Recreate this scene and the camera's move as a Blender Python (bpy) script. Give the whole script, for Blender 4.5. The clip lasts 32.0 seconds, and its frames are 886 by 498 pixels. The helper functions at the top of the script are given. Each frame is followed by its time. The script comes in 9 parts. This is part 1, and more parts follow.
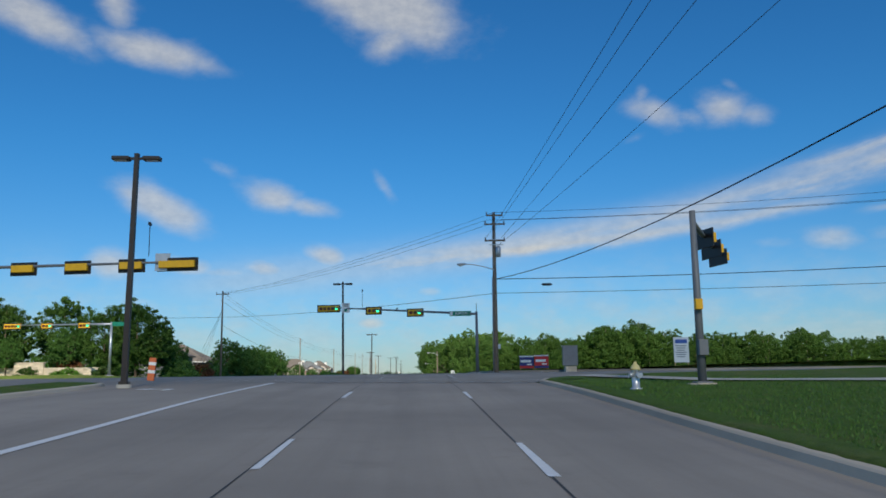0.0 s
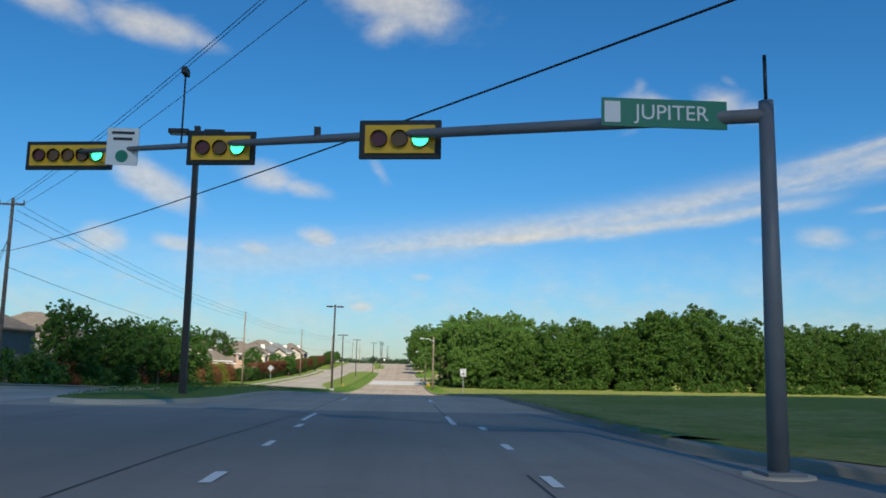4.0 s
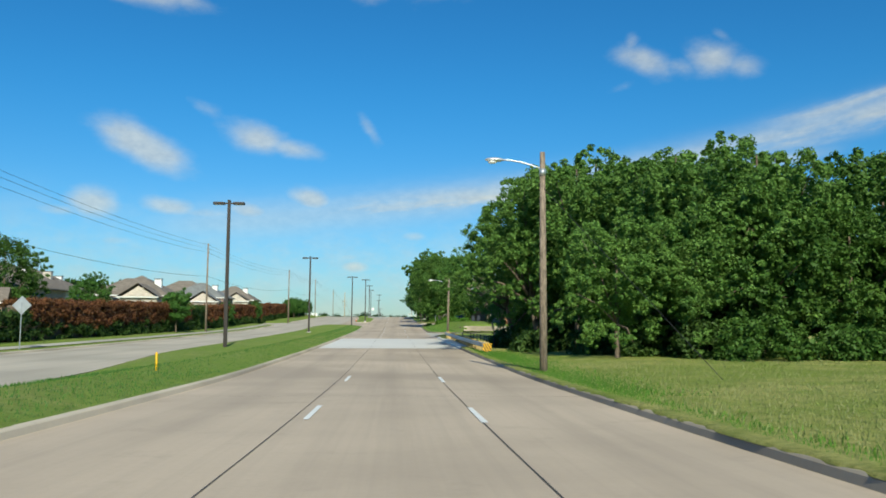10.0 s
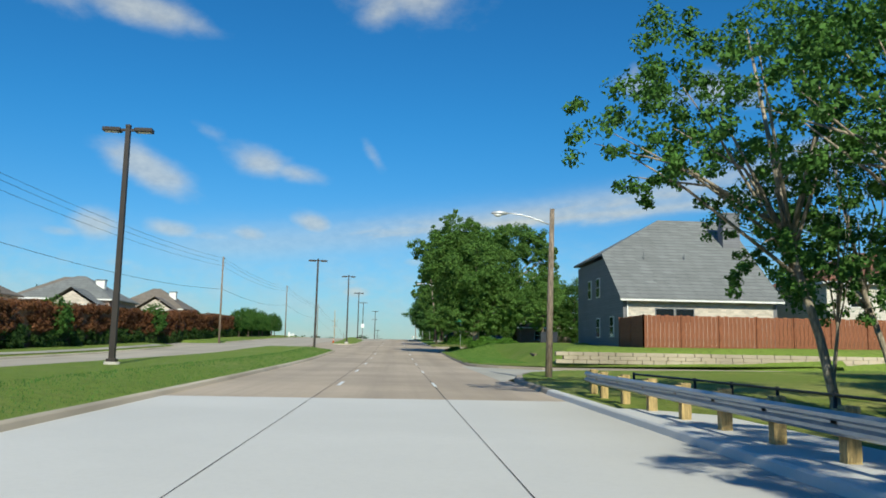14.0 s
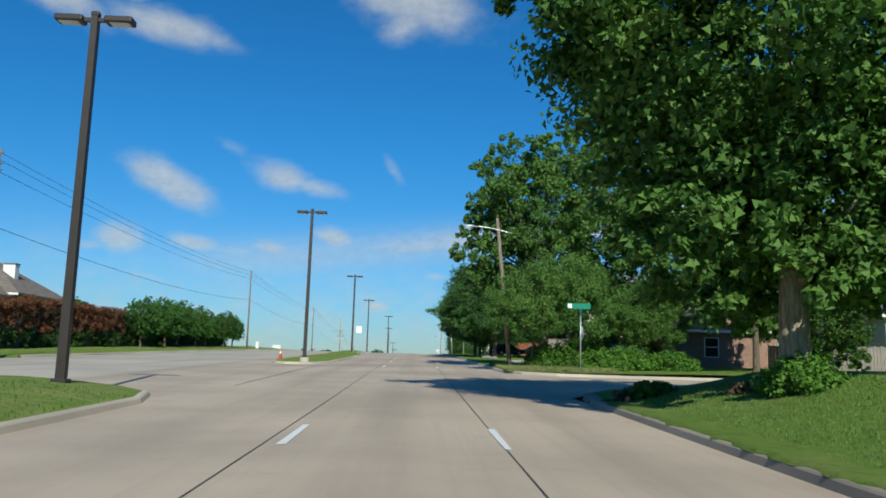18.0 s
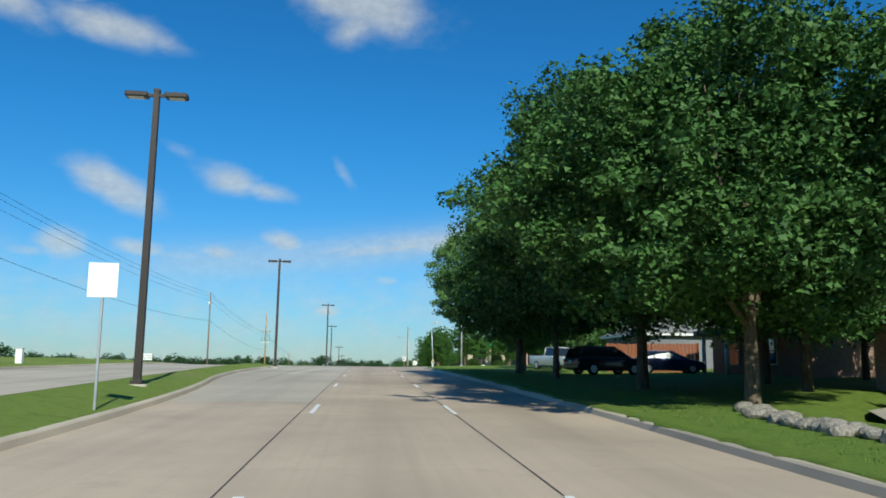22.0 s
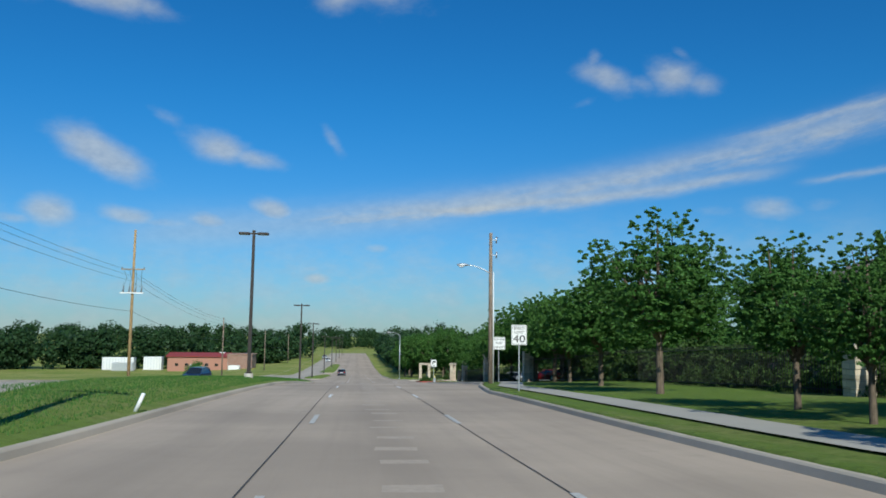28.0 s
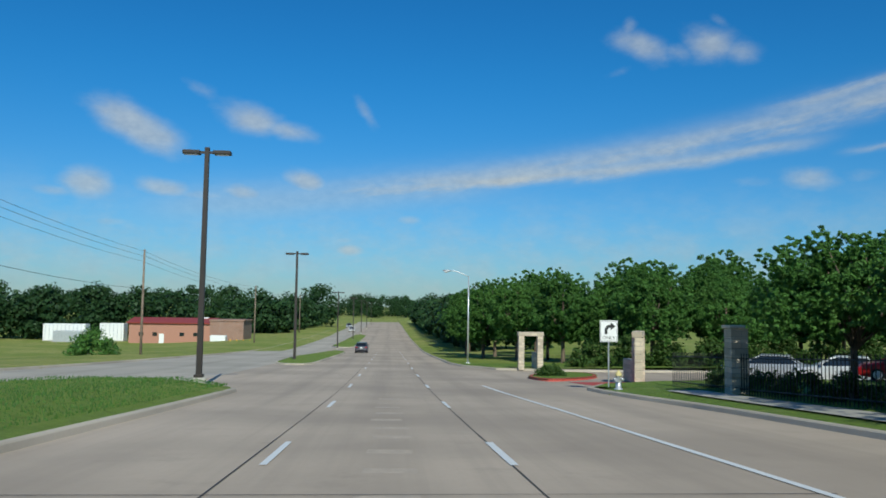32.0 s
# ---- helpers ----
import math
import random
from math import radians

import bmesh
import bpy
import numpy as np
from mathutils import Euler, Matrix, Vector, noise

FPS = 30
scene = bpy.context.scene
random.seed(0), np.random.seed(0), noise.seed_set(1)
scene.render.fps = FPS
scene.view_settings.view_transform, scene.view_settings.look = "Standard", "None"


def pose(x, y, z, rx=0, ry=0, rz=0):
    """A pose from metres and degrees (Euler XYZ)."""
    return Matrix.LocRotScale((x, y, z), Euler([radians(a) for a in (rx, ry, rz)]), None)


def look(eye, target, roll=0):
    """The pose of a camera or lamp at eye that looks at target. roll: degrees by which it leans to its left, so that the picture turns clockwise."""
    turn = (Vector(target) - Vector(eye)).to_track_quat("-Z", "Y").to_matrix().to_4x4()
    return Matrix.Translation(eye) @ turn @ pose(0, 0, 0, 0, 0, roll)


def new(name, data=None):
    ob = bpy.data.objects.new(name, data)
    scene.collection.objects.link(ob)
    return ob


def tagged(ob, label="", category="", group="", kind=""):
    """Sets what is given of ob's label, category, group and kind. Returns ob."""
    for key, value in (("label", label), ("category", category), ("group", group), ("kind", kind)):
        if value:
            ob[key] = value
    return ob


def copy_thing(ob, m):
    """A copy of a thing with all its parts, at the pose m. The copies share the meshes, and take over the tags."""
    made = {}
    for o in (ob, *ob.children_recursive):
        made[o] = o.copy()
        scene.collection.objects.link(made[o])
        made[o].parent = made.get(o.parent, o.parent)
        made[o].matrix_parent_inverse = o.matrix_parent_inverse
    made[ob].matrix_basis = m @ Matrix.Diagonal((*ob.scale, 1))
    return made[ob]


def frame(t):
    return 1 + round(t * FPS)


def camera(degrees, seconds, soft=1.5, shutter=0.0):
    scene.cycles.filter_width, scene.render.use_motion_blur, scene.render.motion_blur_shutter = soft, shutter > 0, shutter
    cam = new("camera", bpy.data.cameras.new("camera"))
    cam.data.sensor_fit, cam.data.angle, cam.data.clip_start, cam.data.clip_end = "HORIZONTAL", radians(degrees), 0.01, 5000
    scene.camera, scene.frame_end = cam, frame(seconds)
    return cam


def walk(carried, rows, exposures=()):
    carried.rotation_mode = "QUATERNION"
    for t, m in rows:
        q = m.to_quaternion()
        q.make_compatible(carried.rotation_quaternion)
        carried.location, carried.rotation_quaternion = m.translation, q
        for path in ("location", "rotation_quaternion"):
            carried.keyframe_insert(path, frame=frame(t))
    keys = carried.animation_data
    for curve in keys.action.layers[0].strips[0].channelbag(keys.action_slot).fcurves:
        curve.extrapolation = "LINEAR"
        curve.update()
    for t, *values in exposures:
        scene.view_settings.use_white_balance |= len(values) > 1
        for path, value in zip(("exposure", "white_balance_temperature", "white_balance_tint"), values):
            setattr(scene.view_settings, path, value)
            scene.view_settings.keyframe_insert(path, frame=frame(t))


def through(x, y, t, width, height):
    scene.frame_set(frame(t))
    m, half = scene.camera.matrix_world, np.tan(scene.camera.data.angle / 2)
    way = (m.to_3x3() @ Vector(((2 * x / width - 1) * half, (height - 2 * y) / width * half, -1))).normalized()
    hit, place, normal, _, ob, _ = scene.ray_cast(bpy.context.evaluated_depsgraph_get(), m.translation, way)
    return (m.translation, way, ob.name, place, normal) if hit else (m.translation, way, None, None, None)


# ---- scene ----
# Camera in a car driven north up a six-lane divided road; y runs along the road, x to its right.
cam = camera(57.0, 32.0, soft=1.7)
PATH = [
    (0.0, pose(0.20, -0.00, 2.01, 98.96, 0.77, -2.13)),
    (1.0, pose(0.28, 13.24, 2.53, 99.05, 0.63, -2.10)),
    (2.0, pose(0.49, 26.54, 3.10, 99.09, 0.33, -2.06)),
    (3.0, pose(0.72, 40.09, 3.48, 98.71, -0.64, -2.75)),
    (3.5, pose(0.67, 47.39, 3.60, 98.61, -1.14, -2.85)),
    (5.5, pose(0.48, 83.90, 3.74, 95.35, -1.08, -3.23)),
    (6.0, pose(0.43, 92.80, 3.72, 95.15, -0.78, -3.13)),
    (7.0, pose(0.24, 110.48, 3.08, 94.72, -0.00, -2.86)),
    (8.0, pose(0.15, 127.93, 2.45, 94.82, -0.38, -2.86)),
    (9.0, pose(0.10, 145.64, 1.82, 94.75, -0.56, -3.17)),
    (10.0, pose(0.11, 163.49, 1.17, 95.13, -0.32, -3.38)),
    (11.0, pose(0.12, 181.43, 0.78, 95.84, -0.64, -3.36)),
    (12.0, pose(0.19, 199.50, 0.58, 96.47, -0.37, -3.21)),
    (13.0, pose(0.28, 217.62, 0.58, 96.76, -0.16, -3.17)),
    (14.0, pose(0.36, 235.67, 0.65, 96.96, -1.07, -3.34)),
    (14.5, pose(0.38, 244.13, 0.71, 97.26, -0.67, -3.64)),
    (16.5, pose(0.48, 277.95, 0.95, 97.67, -0.74, -2.06)),
    (17.0, pose(0.50, 286.40, 1.01, 97.77, -0.64, -1.96)),
    (18.0, pose(0.38, 304.13, 1.24, 97.98, -1.52, -1.97)),
    (19.0, pose(0.40, 322.18, 1.63, 98.17, -1.29, -2.43)),
    (20.0, pose(0.02, 341.17, 2.11, 98.15, -0.96, -3.76)),
    (21.0, pose(-0.24, 360.54, 2.56, 98.18, -0.74, -4.57)),
    (22.0, pose(-0.34, 379.97, 3.00, 98.29, -0.69, -5.33)),
    (23.0, pose(-0.37, 399.46, 3.43, 98.06, -0.95, -6.14)),
    (24.0, pose(-0.46, 418.92, 3.82, 97.77, -0.12, -6.00)),
    (24.5, pose(-0.48, 428.72, 3.98, 97.82, -0.30, -6.10)),
    (26.5, pose(-0.56, 468.12, 4.49, 96.89, -0.71, -7.42)),
    (27.0, pose(-0.58, 477.96, 4.62, 96.89, -0.71, -7.32)),
    (28.0, pose(-0.62, 496.16, 4.55, 96.03, -0.59, -6.03)),
    (29.0, pose(-0.23, 514.00, 4.07, 95.39, -1.00, -5.02)),
    (30.0, pose(-0.15, 531.55, 3.55, 95.23, -1.59, -4.47)),
    (31.0, pose(-0.02, 549.70, 2.86, 94.44, -0.53, -3.79)),
    (32.0, pose(0.07, 568.52, 1.86, 94.01, -0.80, -3.76)),
]
walk(cam, PATH, [(0.0, -0.03, 7000, 6), (3.0, 0.1, 7300, 6), (6.0, 0.3, 7700, 5), (8.0, 0.3, 7600, 4), (10.0, 0.18, 7000, -4), (13.0, 0.1, 6900, -3), (17.0, -0.07, 6500, 0), (20.0, 0.04, 6450, -3), (22.0, 0.06, 6550, -2), (24.0, 0.26, 6900, 0), (27.0, -0.18, 6150, 1), (32.0, -0.22, 6250, -2)])

# ---- world, sun ----
SUN_AZ, SUN_EL = 172.0, 35.3   # degrees clockwise from +y, and above the horizon

world = bpy.data.worlds.new("sky")
scene.world = world
world.use_nodes = True


class Nodes:
    """A short way to write node trees."""

    def __init__(self, tree, keep=False):
        self.t = tree
        if not keep:
            tree.nodes.clear()

    def n(self, kind, **props):
        nd = self.t.nodes.new(kind)
        for k, v in props.items():
            if k == "ins":
                for key, val in v.items():
                    self.put(nd.inputs[key], val)
            else:
                setattr(nd, k, v)
        return nd

    def put(self, socket, val):
        if isinstance(val, bpy.types.NodeSocket):
            self.t.links.new(val, socket)
        else:
            socket.default_value = val

    def math(self, op, a, b=0.0, c=0.0, clamp=False):
        nd = self.t.nodes.new("ShaderNodeMath")
        nd.operation, nd.use_clamp = op, clamp
        for i, v in enumerate((a, b, c)):
            self.put(nd.inputs[i], v)
        return nd.outputs[0]

    def mix(self, fac, a, b, mode="MIX"):
        nd = self.t.nodes.new("ShaderNodeMix")
        nd.data_type, nd.blend_type = "RGBA", mode
        self.put(nd.inputs[0], fac)
        self.put(nd.inputs[6], a)
        self.put(nd.inputs[7], b)
        return nd.outputs[2]

    def noise(self, vec, scale, detail=3.0, rough=0.55):
        nd = self.n("ShaderNodeTexNoise", ins={"Vector": vec, "Scale": scale, "Detail": detail, "Roughness": rough})
        return nd.outputs["Fac"]

    def ramp(self, fac, lo, hi):
        nd = self.n("ShaderNodeMapRange", interpolation_type="SMOOTHSTEP", ins={"Value": fac, "From Min": lo, "From Max": hi})
        return nd.outputs[0]


def sky_world():
    k = Nodes(world.node_tree)
    co = k.n("ShaderNodeTexCoord").outputs["Generated"]
    sky = k.n("ShaderNodeTexSky", sky_type="NISHITA", sun_disc=False, sun_elevation=radians(SUN_EL),
              sun_rotation=radians(SUN_AZ), altitude=100.0, air_density=1.0, dust_density=0.05, ozone_density=5.0)
    hs = k.n("ShaderNodeHueSaturation", ins={"Hue": 0.5, "Saturation": 1.2, "Value": 1.0, "Color": sky.outputs[0]})
    sep = k.n("ShaderNodeSeparateXYZ", ins={0: co})
    x, y, z = sep.outputs
    az = k.math("MULTIPLY", k.math("ARCTAN2", x, y), 57.2958)
    el = k.math("MULTIPLY", k.math("ARCSINE", z), 57.2958)
    vec = k.n("ShaderNodeCombineXYZ", ins={0: az, 1: k.math("MULTIPLY", el, 1.7), 2: 0.0}).outputs[0]
    n1 = k.noise(vec, 0.35, 6.0, 0.6)
    n2 = k.noise(vec, 1.1, 5.0, 0.6)
    total = None
    # centre azimuth, elevation, half sizes, lean, strength of each cloud
    puffs = [(-17.1, 11.5, 2.6, 1.15, -0.38, 1.0), (-19.0, 12.2, 1.2, 0.7, -0.2, 0.7), (-9.8, 12.5, 1.9, 0.95, -0.15, 0.9), (-7.4, 11.9, 2.2, 0.6, -0.1, 0.7),
             (-13.4, 14.3, 1.1, 0.5, -0.35, 0.4), (-1.9, 13.4, 0.8, 0.7, -0.9, 0.55), (17.5, 17.7, 2.0, 0.9, -0.25, 0.75), (16.6, 18.8, 0.6, 0.8, 0.3, 0.45), (19.8, 17.2, 1.4, 0.7, -0.1, 0.5),
             (22.0, 17.5, 1.7, 1.0, -0.15, 0.8), (23.9, 16.9, 1.4, 0.8, -0.1, 0.6), (22.6, 18.9, 0.7, 0.5, -0.6, 0.35), (15.8, 16.0, 1.2, 0.35, 0.35, 0.25),
             (-20.2, 7.6, 1.5, 0.95, -0.05, 0.95), (-21.8, 7.0, 1.6, 0.4, 0.0, 0.6), (-15.3, 7.6, 1.7, 0.6, -0.1, 0.85), (-12.8, 7.2, 2.4, 0.5, 0.0, 0.6), (-10.2, 7.5, 1.5, 0.65, -0.1, 0.85),
             (-5.9, 8.5, 1.4, 0.7, -0.15, 1.0), (-2.8, 3.8, 1.0, 0.4, 0.0, 0.85), (-3.2, 4.5, 0.9, 0.3, 0.0, 0.5), (1.3, 6.0, 1.0, 0.4, 0.0, 0.6), (-18.6, 5.2, 1.3, 0.35, 0.0, 0.5),
             (28.2, 8.4, 1.7, 0.75, -0.1, 0.65), (24.6, 8.4, 1.6, 0.5, 0.0, 0.35), (31.0, 8.6, 1.6, 0.6, 0.0, 0.35), (-2.0, 25.6, 5.0, 2.0, -0.25, 1.2), (-1.2, 23.6, 1.8, 1.4, 0.4, 0.8), (-18.2, 21.6, 3.6, 1.0, -0.12, 0.95), (-25.6, 22.6, 3.4, 1.3, -0.3, 0.95),
             (-20.6, 24.0, 1.2, 1.6, -0.6, 0.7), (-14.6, 21.0, 1.6, 0.7, -0.1, 0.6), (37.0, 20.0, 1.0, 1.4, -0.6, 0.5), (60.0, 20.0, 9.0, 3.0, 0.1, 0.8), (-70.0, 24.0, 10.0, 3.5, 0.1, 0.8),
             (140.0, 22.0, 10.0, 4.0, 0.0, 0.8), (-150.0, 25.0, 12.0, 4.0, 0.0, 0.8)]
    for ca, ce, ra, re, lean, w in puffs:
        ra, re, w = ra * 1.22, re * 1.22, w + 0.12
        da = k.math("SUBTRACT", az, ca)
        de = k.math("SUBTRACT", k.math("SUBTRACT", el, ce), k.math("MULTIPLY", da, lean))
        r2 = k.math("ADD", k.math("POWER", k.math("ABSOLUTE", k.math("DIVIDE", da, ra)), 2.0),
                    k.math("POWER", k.math("ABSOLUTE", k.math("DIVIDE", de, re)), 2.0))
        m = k.math("MULTIPLY", k.math("EXPONENT", k.math("MULTIPLY", r2, -1.0)), w)
        total = m if total is None else k.math("MAXIMUM", total, m)
    puff = k.math("MULTIPLY", k.ramp(k.math("ADD", total, k.math("MULTIPLY", k.math("SUBTRACT", n1, 0.5), 0.75)), 0.2, 1.1), 0.68)
    # the long thin streak that rises to the right, with brighter strands along its lower side
    bow = k.math("MULTIPLY", k.math("POWER", k.math("SUBTRACT", az, 12.0), 2.0), 0.0012)
    dist = k.math("SUBTRACT", k.math("SUBTRACT", el, k.math("ADD", k.math("MULTIPLY", az, 0.148), 8.05)), bow)
    stretch = k.n("ShaderNodeCombineXYZ", ins={0: k.math("MULTIPLY", az, 0.28), 1: k.math("MULTIPLY", dist, 1.15), 2: 3.0}).outputs[0]
    fib = k.noise(stretch, 0.8, 6.0, 0.6)
    def strand(off, slope, a0, a1, fade, wide, soft):
        """One band of the streak: its height off the middle line at azimuth 20, its slope against it, its ends and half width."""
        d = k.math("SUBTRACT", k.math("ADD", dist, k.math("MULTIPLY", k.math("SUBTRACT", fib, 0.5), soft)), k.math("ADD", off, k.math("MULTIPLY", k.math("SUBTRACT", az, 20.0), slope)))
        g = k.math("EXPONENT", k.math("MULTIPLY", k.math("POWER", k.math("ABSOLUTE", k.math("DIVIDE", d, wide)), 2.0), -1.0))
        return k.math("MULTIPLY", g, k.math("MULTIPLY", k.ramp(az, a0, a0 + fade), k.ramp(k.math("MULTIPLY", az, -1.0), -a1 - fade, -a1)))
    main = k.math("MULTIPLY", strand(0.0, -0.004, -17.0, 48.0, 20.0, 0.95, 1.4), k.math("ADD", 0.3, k.math("MULTIPLY", k.ramp(fib, 0.2, 0.75), 0.55)))
    veil = k.math("MULTIPLY", strand(-0.1, 0.004, -20.0, 4.0, 9.0, 1.3, 0.8), 0.42)
    lower = k.math("MULTIPLY", strand(-1.25, -0.06, 3.0, 25.0, 6.0, 0.38, 1.0), 0.62)
    wisps = k.math("MULTIPLY", k.math("ADD", strand(-1.85, -0.1, 29.0, 40.0, 3.0, 0.22, 0.8), strand(1.2, -0.02, 24.0, 34.0, 5.0, 0.3, 1.2)), 0.45)
    streak = k.math("MAXIMUM", k.math("ADD", k.math("ADD", main, lower), wisps, clamp=True), veil)
    streak = k.math("MULTIPLY", streak, 0.86)
    low = k.math("MULTIPLY", k.math("MULTIPLY", k.ramp(k.math("MULTIPLY", el, -1.0), -10.0, -3.0), k.ramp(n1, 0.3, 0.7)), 0.3)
    mask = k.math("MAXIMUM", k.math("MAXIMUM", puff, streak), low, clamp=True)
    shade = k.ramp(n2, 0.25, 0.75)
    white = k.mix(shade, (5.6, 5.75, 6.2, 1.0), (7.2, 7.2, 7.3, 1.0))
    # clear dry air: the low sky keeps its blue
    haze = k.mix(k.ramp(el, -1.0, 7.0), (0.47, 0.63, 0.86, 1.0), (0.66, 0.93, 1.16, 1.0))
    low_sky = k.mix(k.ramp(el, 4.0, 17.0), haze, (0.48, 1.05, 1.3, 1.0))
    clear = k.mix(1.0, hs.outputs[0], low_sky, "MULTIPLY")
    col = k.mix(mask, clear, white)
    bg = k.n("ShaderNodeBackground", ins={"Color": col, "Strength": 0.09})
    out = k.n("ShaderNodeOutputWorld", ins={"Surface": bg.outputs[0]})


sky_world()
sun = new("sun", bpy.data.lights.new("sun", "SUN"))
sun.data.energy, sun.data.angle, sun.data.color = 5.0, radians(0.53), (1.0, 0.955, 0.87)
_a = radians(SUN_AZ)
sun.matrix_world = look((300 * math.sin(_a), 300 * math.cos(_a), 300 * math.tan(radians(SUN_EL))), (0, 0, 0))
scene.view_settings.exposure = 0.0


# ---- materials ----
def material(name, rough=0.8, metal=0.0):
    m = bpy.data.materials.new(name)
    m.use_nodes = True
    k = Nodes(m.node_tree)
    b = k.n("ShaderNodeBsdfPrincipled", ins={"Roughness": rough, "Metallic": metal})
    k.n("ShaderNodeOutputMaterial", ins={"Surface": b.outputs[0]})
    return m, k, b


def rgb(r, g, b):
    return (r, g, b, 1.0)


def plain(name, col, rough=0.6, metal=0.0, vary=0.25, scale=3.0, bump=0.0):
    """Paint or metal with faint mottling."""
    m, k, b = material(name, rough, metal)
    co = k.n("ShaderNodeTexCoord").outputs["Object"]
    n = k.noise(co, scale, 4.0)
    dark = tuple(c * (1 - vary) for c in col[:3]) + (1.0,)
    k.put(b.inputs["Base Color"], k.mix(n, dark, tuple(min(1, c * (1 + vary)) for c in col[:3]) + (1.0,)))
    k.put(b.inputs["Roughness"], k.math("ADD", rough - 0.08, k.math("MULTIPLY", n, 0.16)))
    if bump:
        bn = k.n("ShaderNodeBump", ins={"Strength": bump, "Distance": 0.02, "Height": k.noise(co, scale * 9, 3.0)})
        k.put(b.inputs["Normal"], bn.outputs[0])
    return m


def lamp_glass(name, col, strength):
    m, k, b = material(name, 0.3)
    k.put(b.inputs["Base Color"], rgb(*[c * 0.4 for c in col]))
    k.put(b.inputs["Emission Color"], rgb(*col))
    k.put(b.inputs["Emission Strength"], strength)
    return m


def road_concrete(name, base, spread=0.16, tracks=True):
    m, k, b = material(name, 0.85)
    geo = k.n("ShaderNodeNewGeometry").outputs["Position"]
    sep = k.n("ShaderNodeSeparateXYZ", ins={0: geo})
    x, y = sep.outputs[0], sep.outputs[1]
    big = k.noise(geo, 0.12, 4.0)
    fine = k.noise(geo, 9.0, 4.0, 0.7)
    grit = k.noise(geo, 60.0, 2.0)
    lo = tuple(c * (1 - spread * 1.3) for c in base)
    hi = tuple(c * (1 + spread) for c in base)
    col = k.mix(k.ramp(big, 0.3, 0.7), rgb(*lo), rgb(*hi))
    col = k.mix(k.math("MULTIPLY", k.ramp(fine, 0.35, 0.8), 0.16), col, rgb(*[c * 0.7 for c in base]))
    col = k.mix(k.math("MULTIPLY", k.ramp(grit, 0.5, 0.8), 0.15), col, rgb(*[c * 1.25 for c in base]))
    if tracks:
        # oil darkening along the middle of each 3.7 m lane, broken up along the road
        lane = k.math("ABSOLUTE", k.math("SUBTRACT", k.math("FRACT", k.math("DIVIDE", k.math("ADD", x, 50.1), 3.7)), 0.5))
        strip = k.n("ShaderNodeCombineXYZ", ins={0: k.math("MULTIPLY", x, 0.9), 1: k.math("MULTIPLY", y, 0.06), 2: 0.0}).outputs[0]
        oil = k.math("MULTIPLY", k.ramp(k.math("SUBTRACT", 0.5, lane), 0.22, 0.5), k.ramp(k.noise(strip, 0.8, 4.0), 0.3, 0.7))
        col = k.mix(k.math("MULTIPLY", oil, 0.42), col, rgb(*[c * 0.5 for c in base]))
        spot = k.noise(geo, 0.9, 5.0, 0.65)
        col = k.mix(k.math("MULTIPLY", k.ramp(spot, 0.55, 0.75), 0.3), col, rgb(*[c * 0.6 for c in base]))
    if tracks:
        long = k.n("ShaderNodeCombineXYZ", ins={0: k.math("MULTIPLY", x, 2.6), 1: k.math("MULTIPLY", y, 0.035), 2: 4.0}).outputs[0]
        col = k.mix(k.math("MULTIPLY", k.ramp(k.noise(long, 1.0, 5.0, 0.65), 0.4, 0.75), 0.3), col, rgb(*[c * 0.66 for c in base]))
        slab = k.n("ShaderNodeTexWhiteNoise", noise_dimensions="2D")
        k.put(slab.inputs["Vector"], k.n("ShaderNodeCombineXYZ", ins={0: k.math("FLOOR", k.math("DIVIDE", k.math("ADD", x, 1.9), 3.73)), 1: k.math("FLOOR", k.math("DIVIDE", y, 17.0)), 2: 0.0}).outputs[0])
        col = k.mix(k.math("MULTIPLY", slab.outputs["Value"], 0.16), col, rgb(*[c * 0.72 for c in base]))
    k.put(b.inputs["Base Color"], col)
    bn = k.n("ShaderNodeBump", ins={"Strength": 0.25, "Distance": 0.01, "Height": fine})
    k.put(b.inputs["Normal"], bn.outputs[0])
    return m


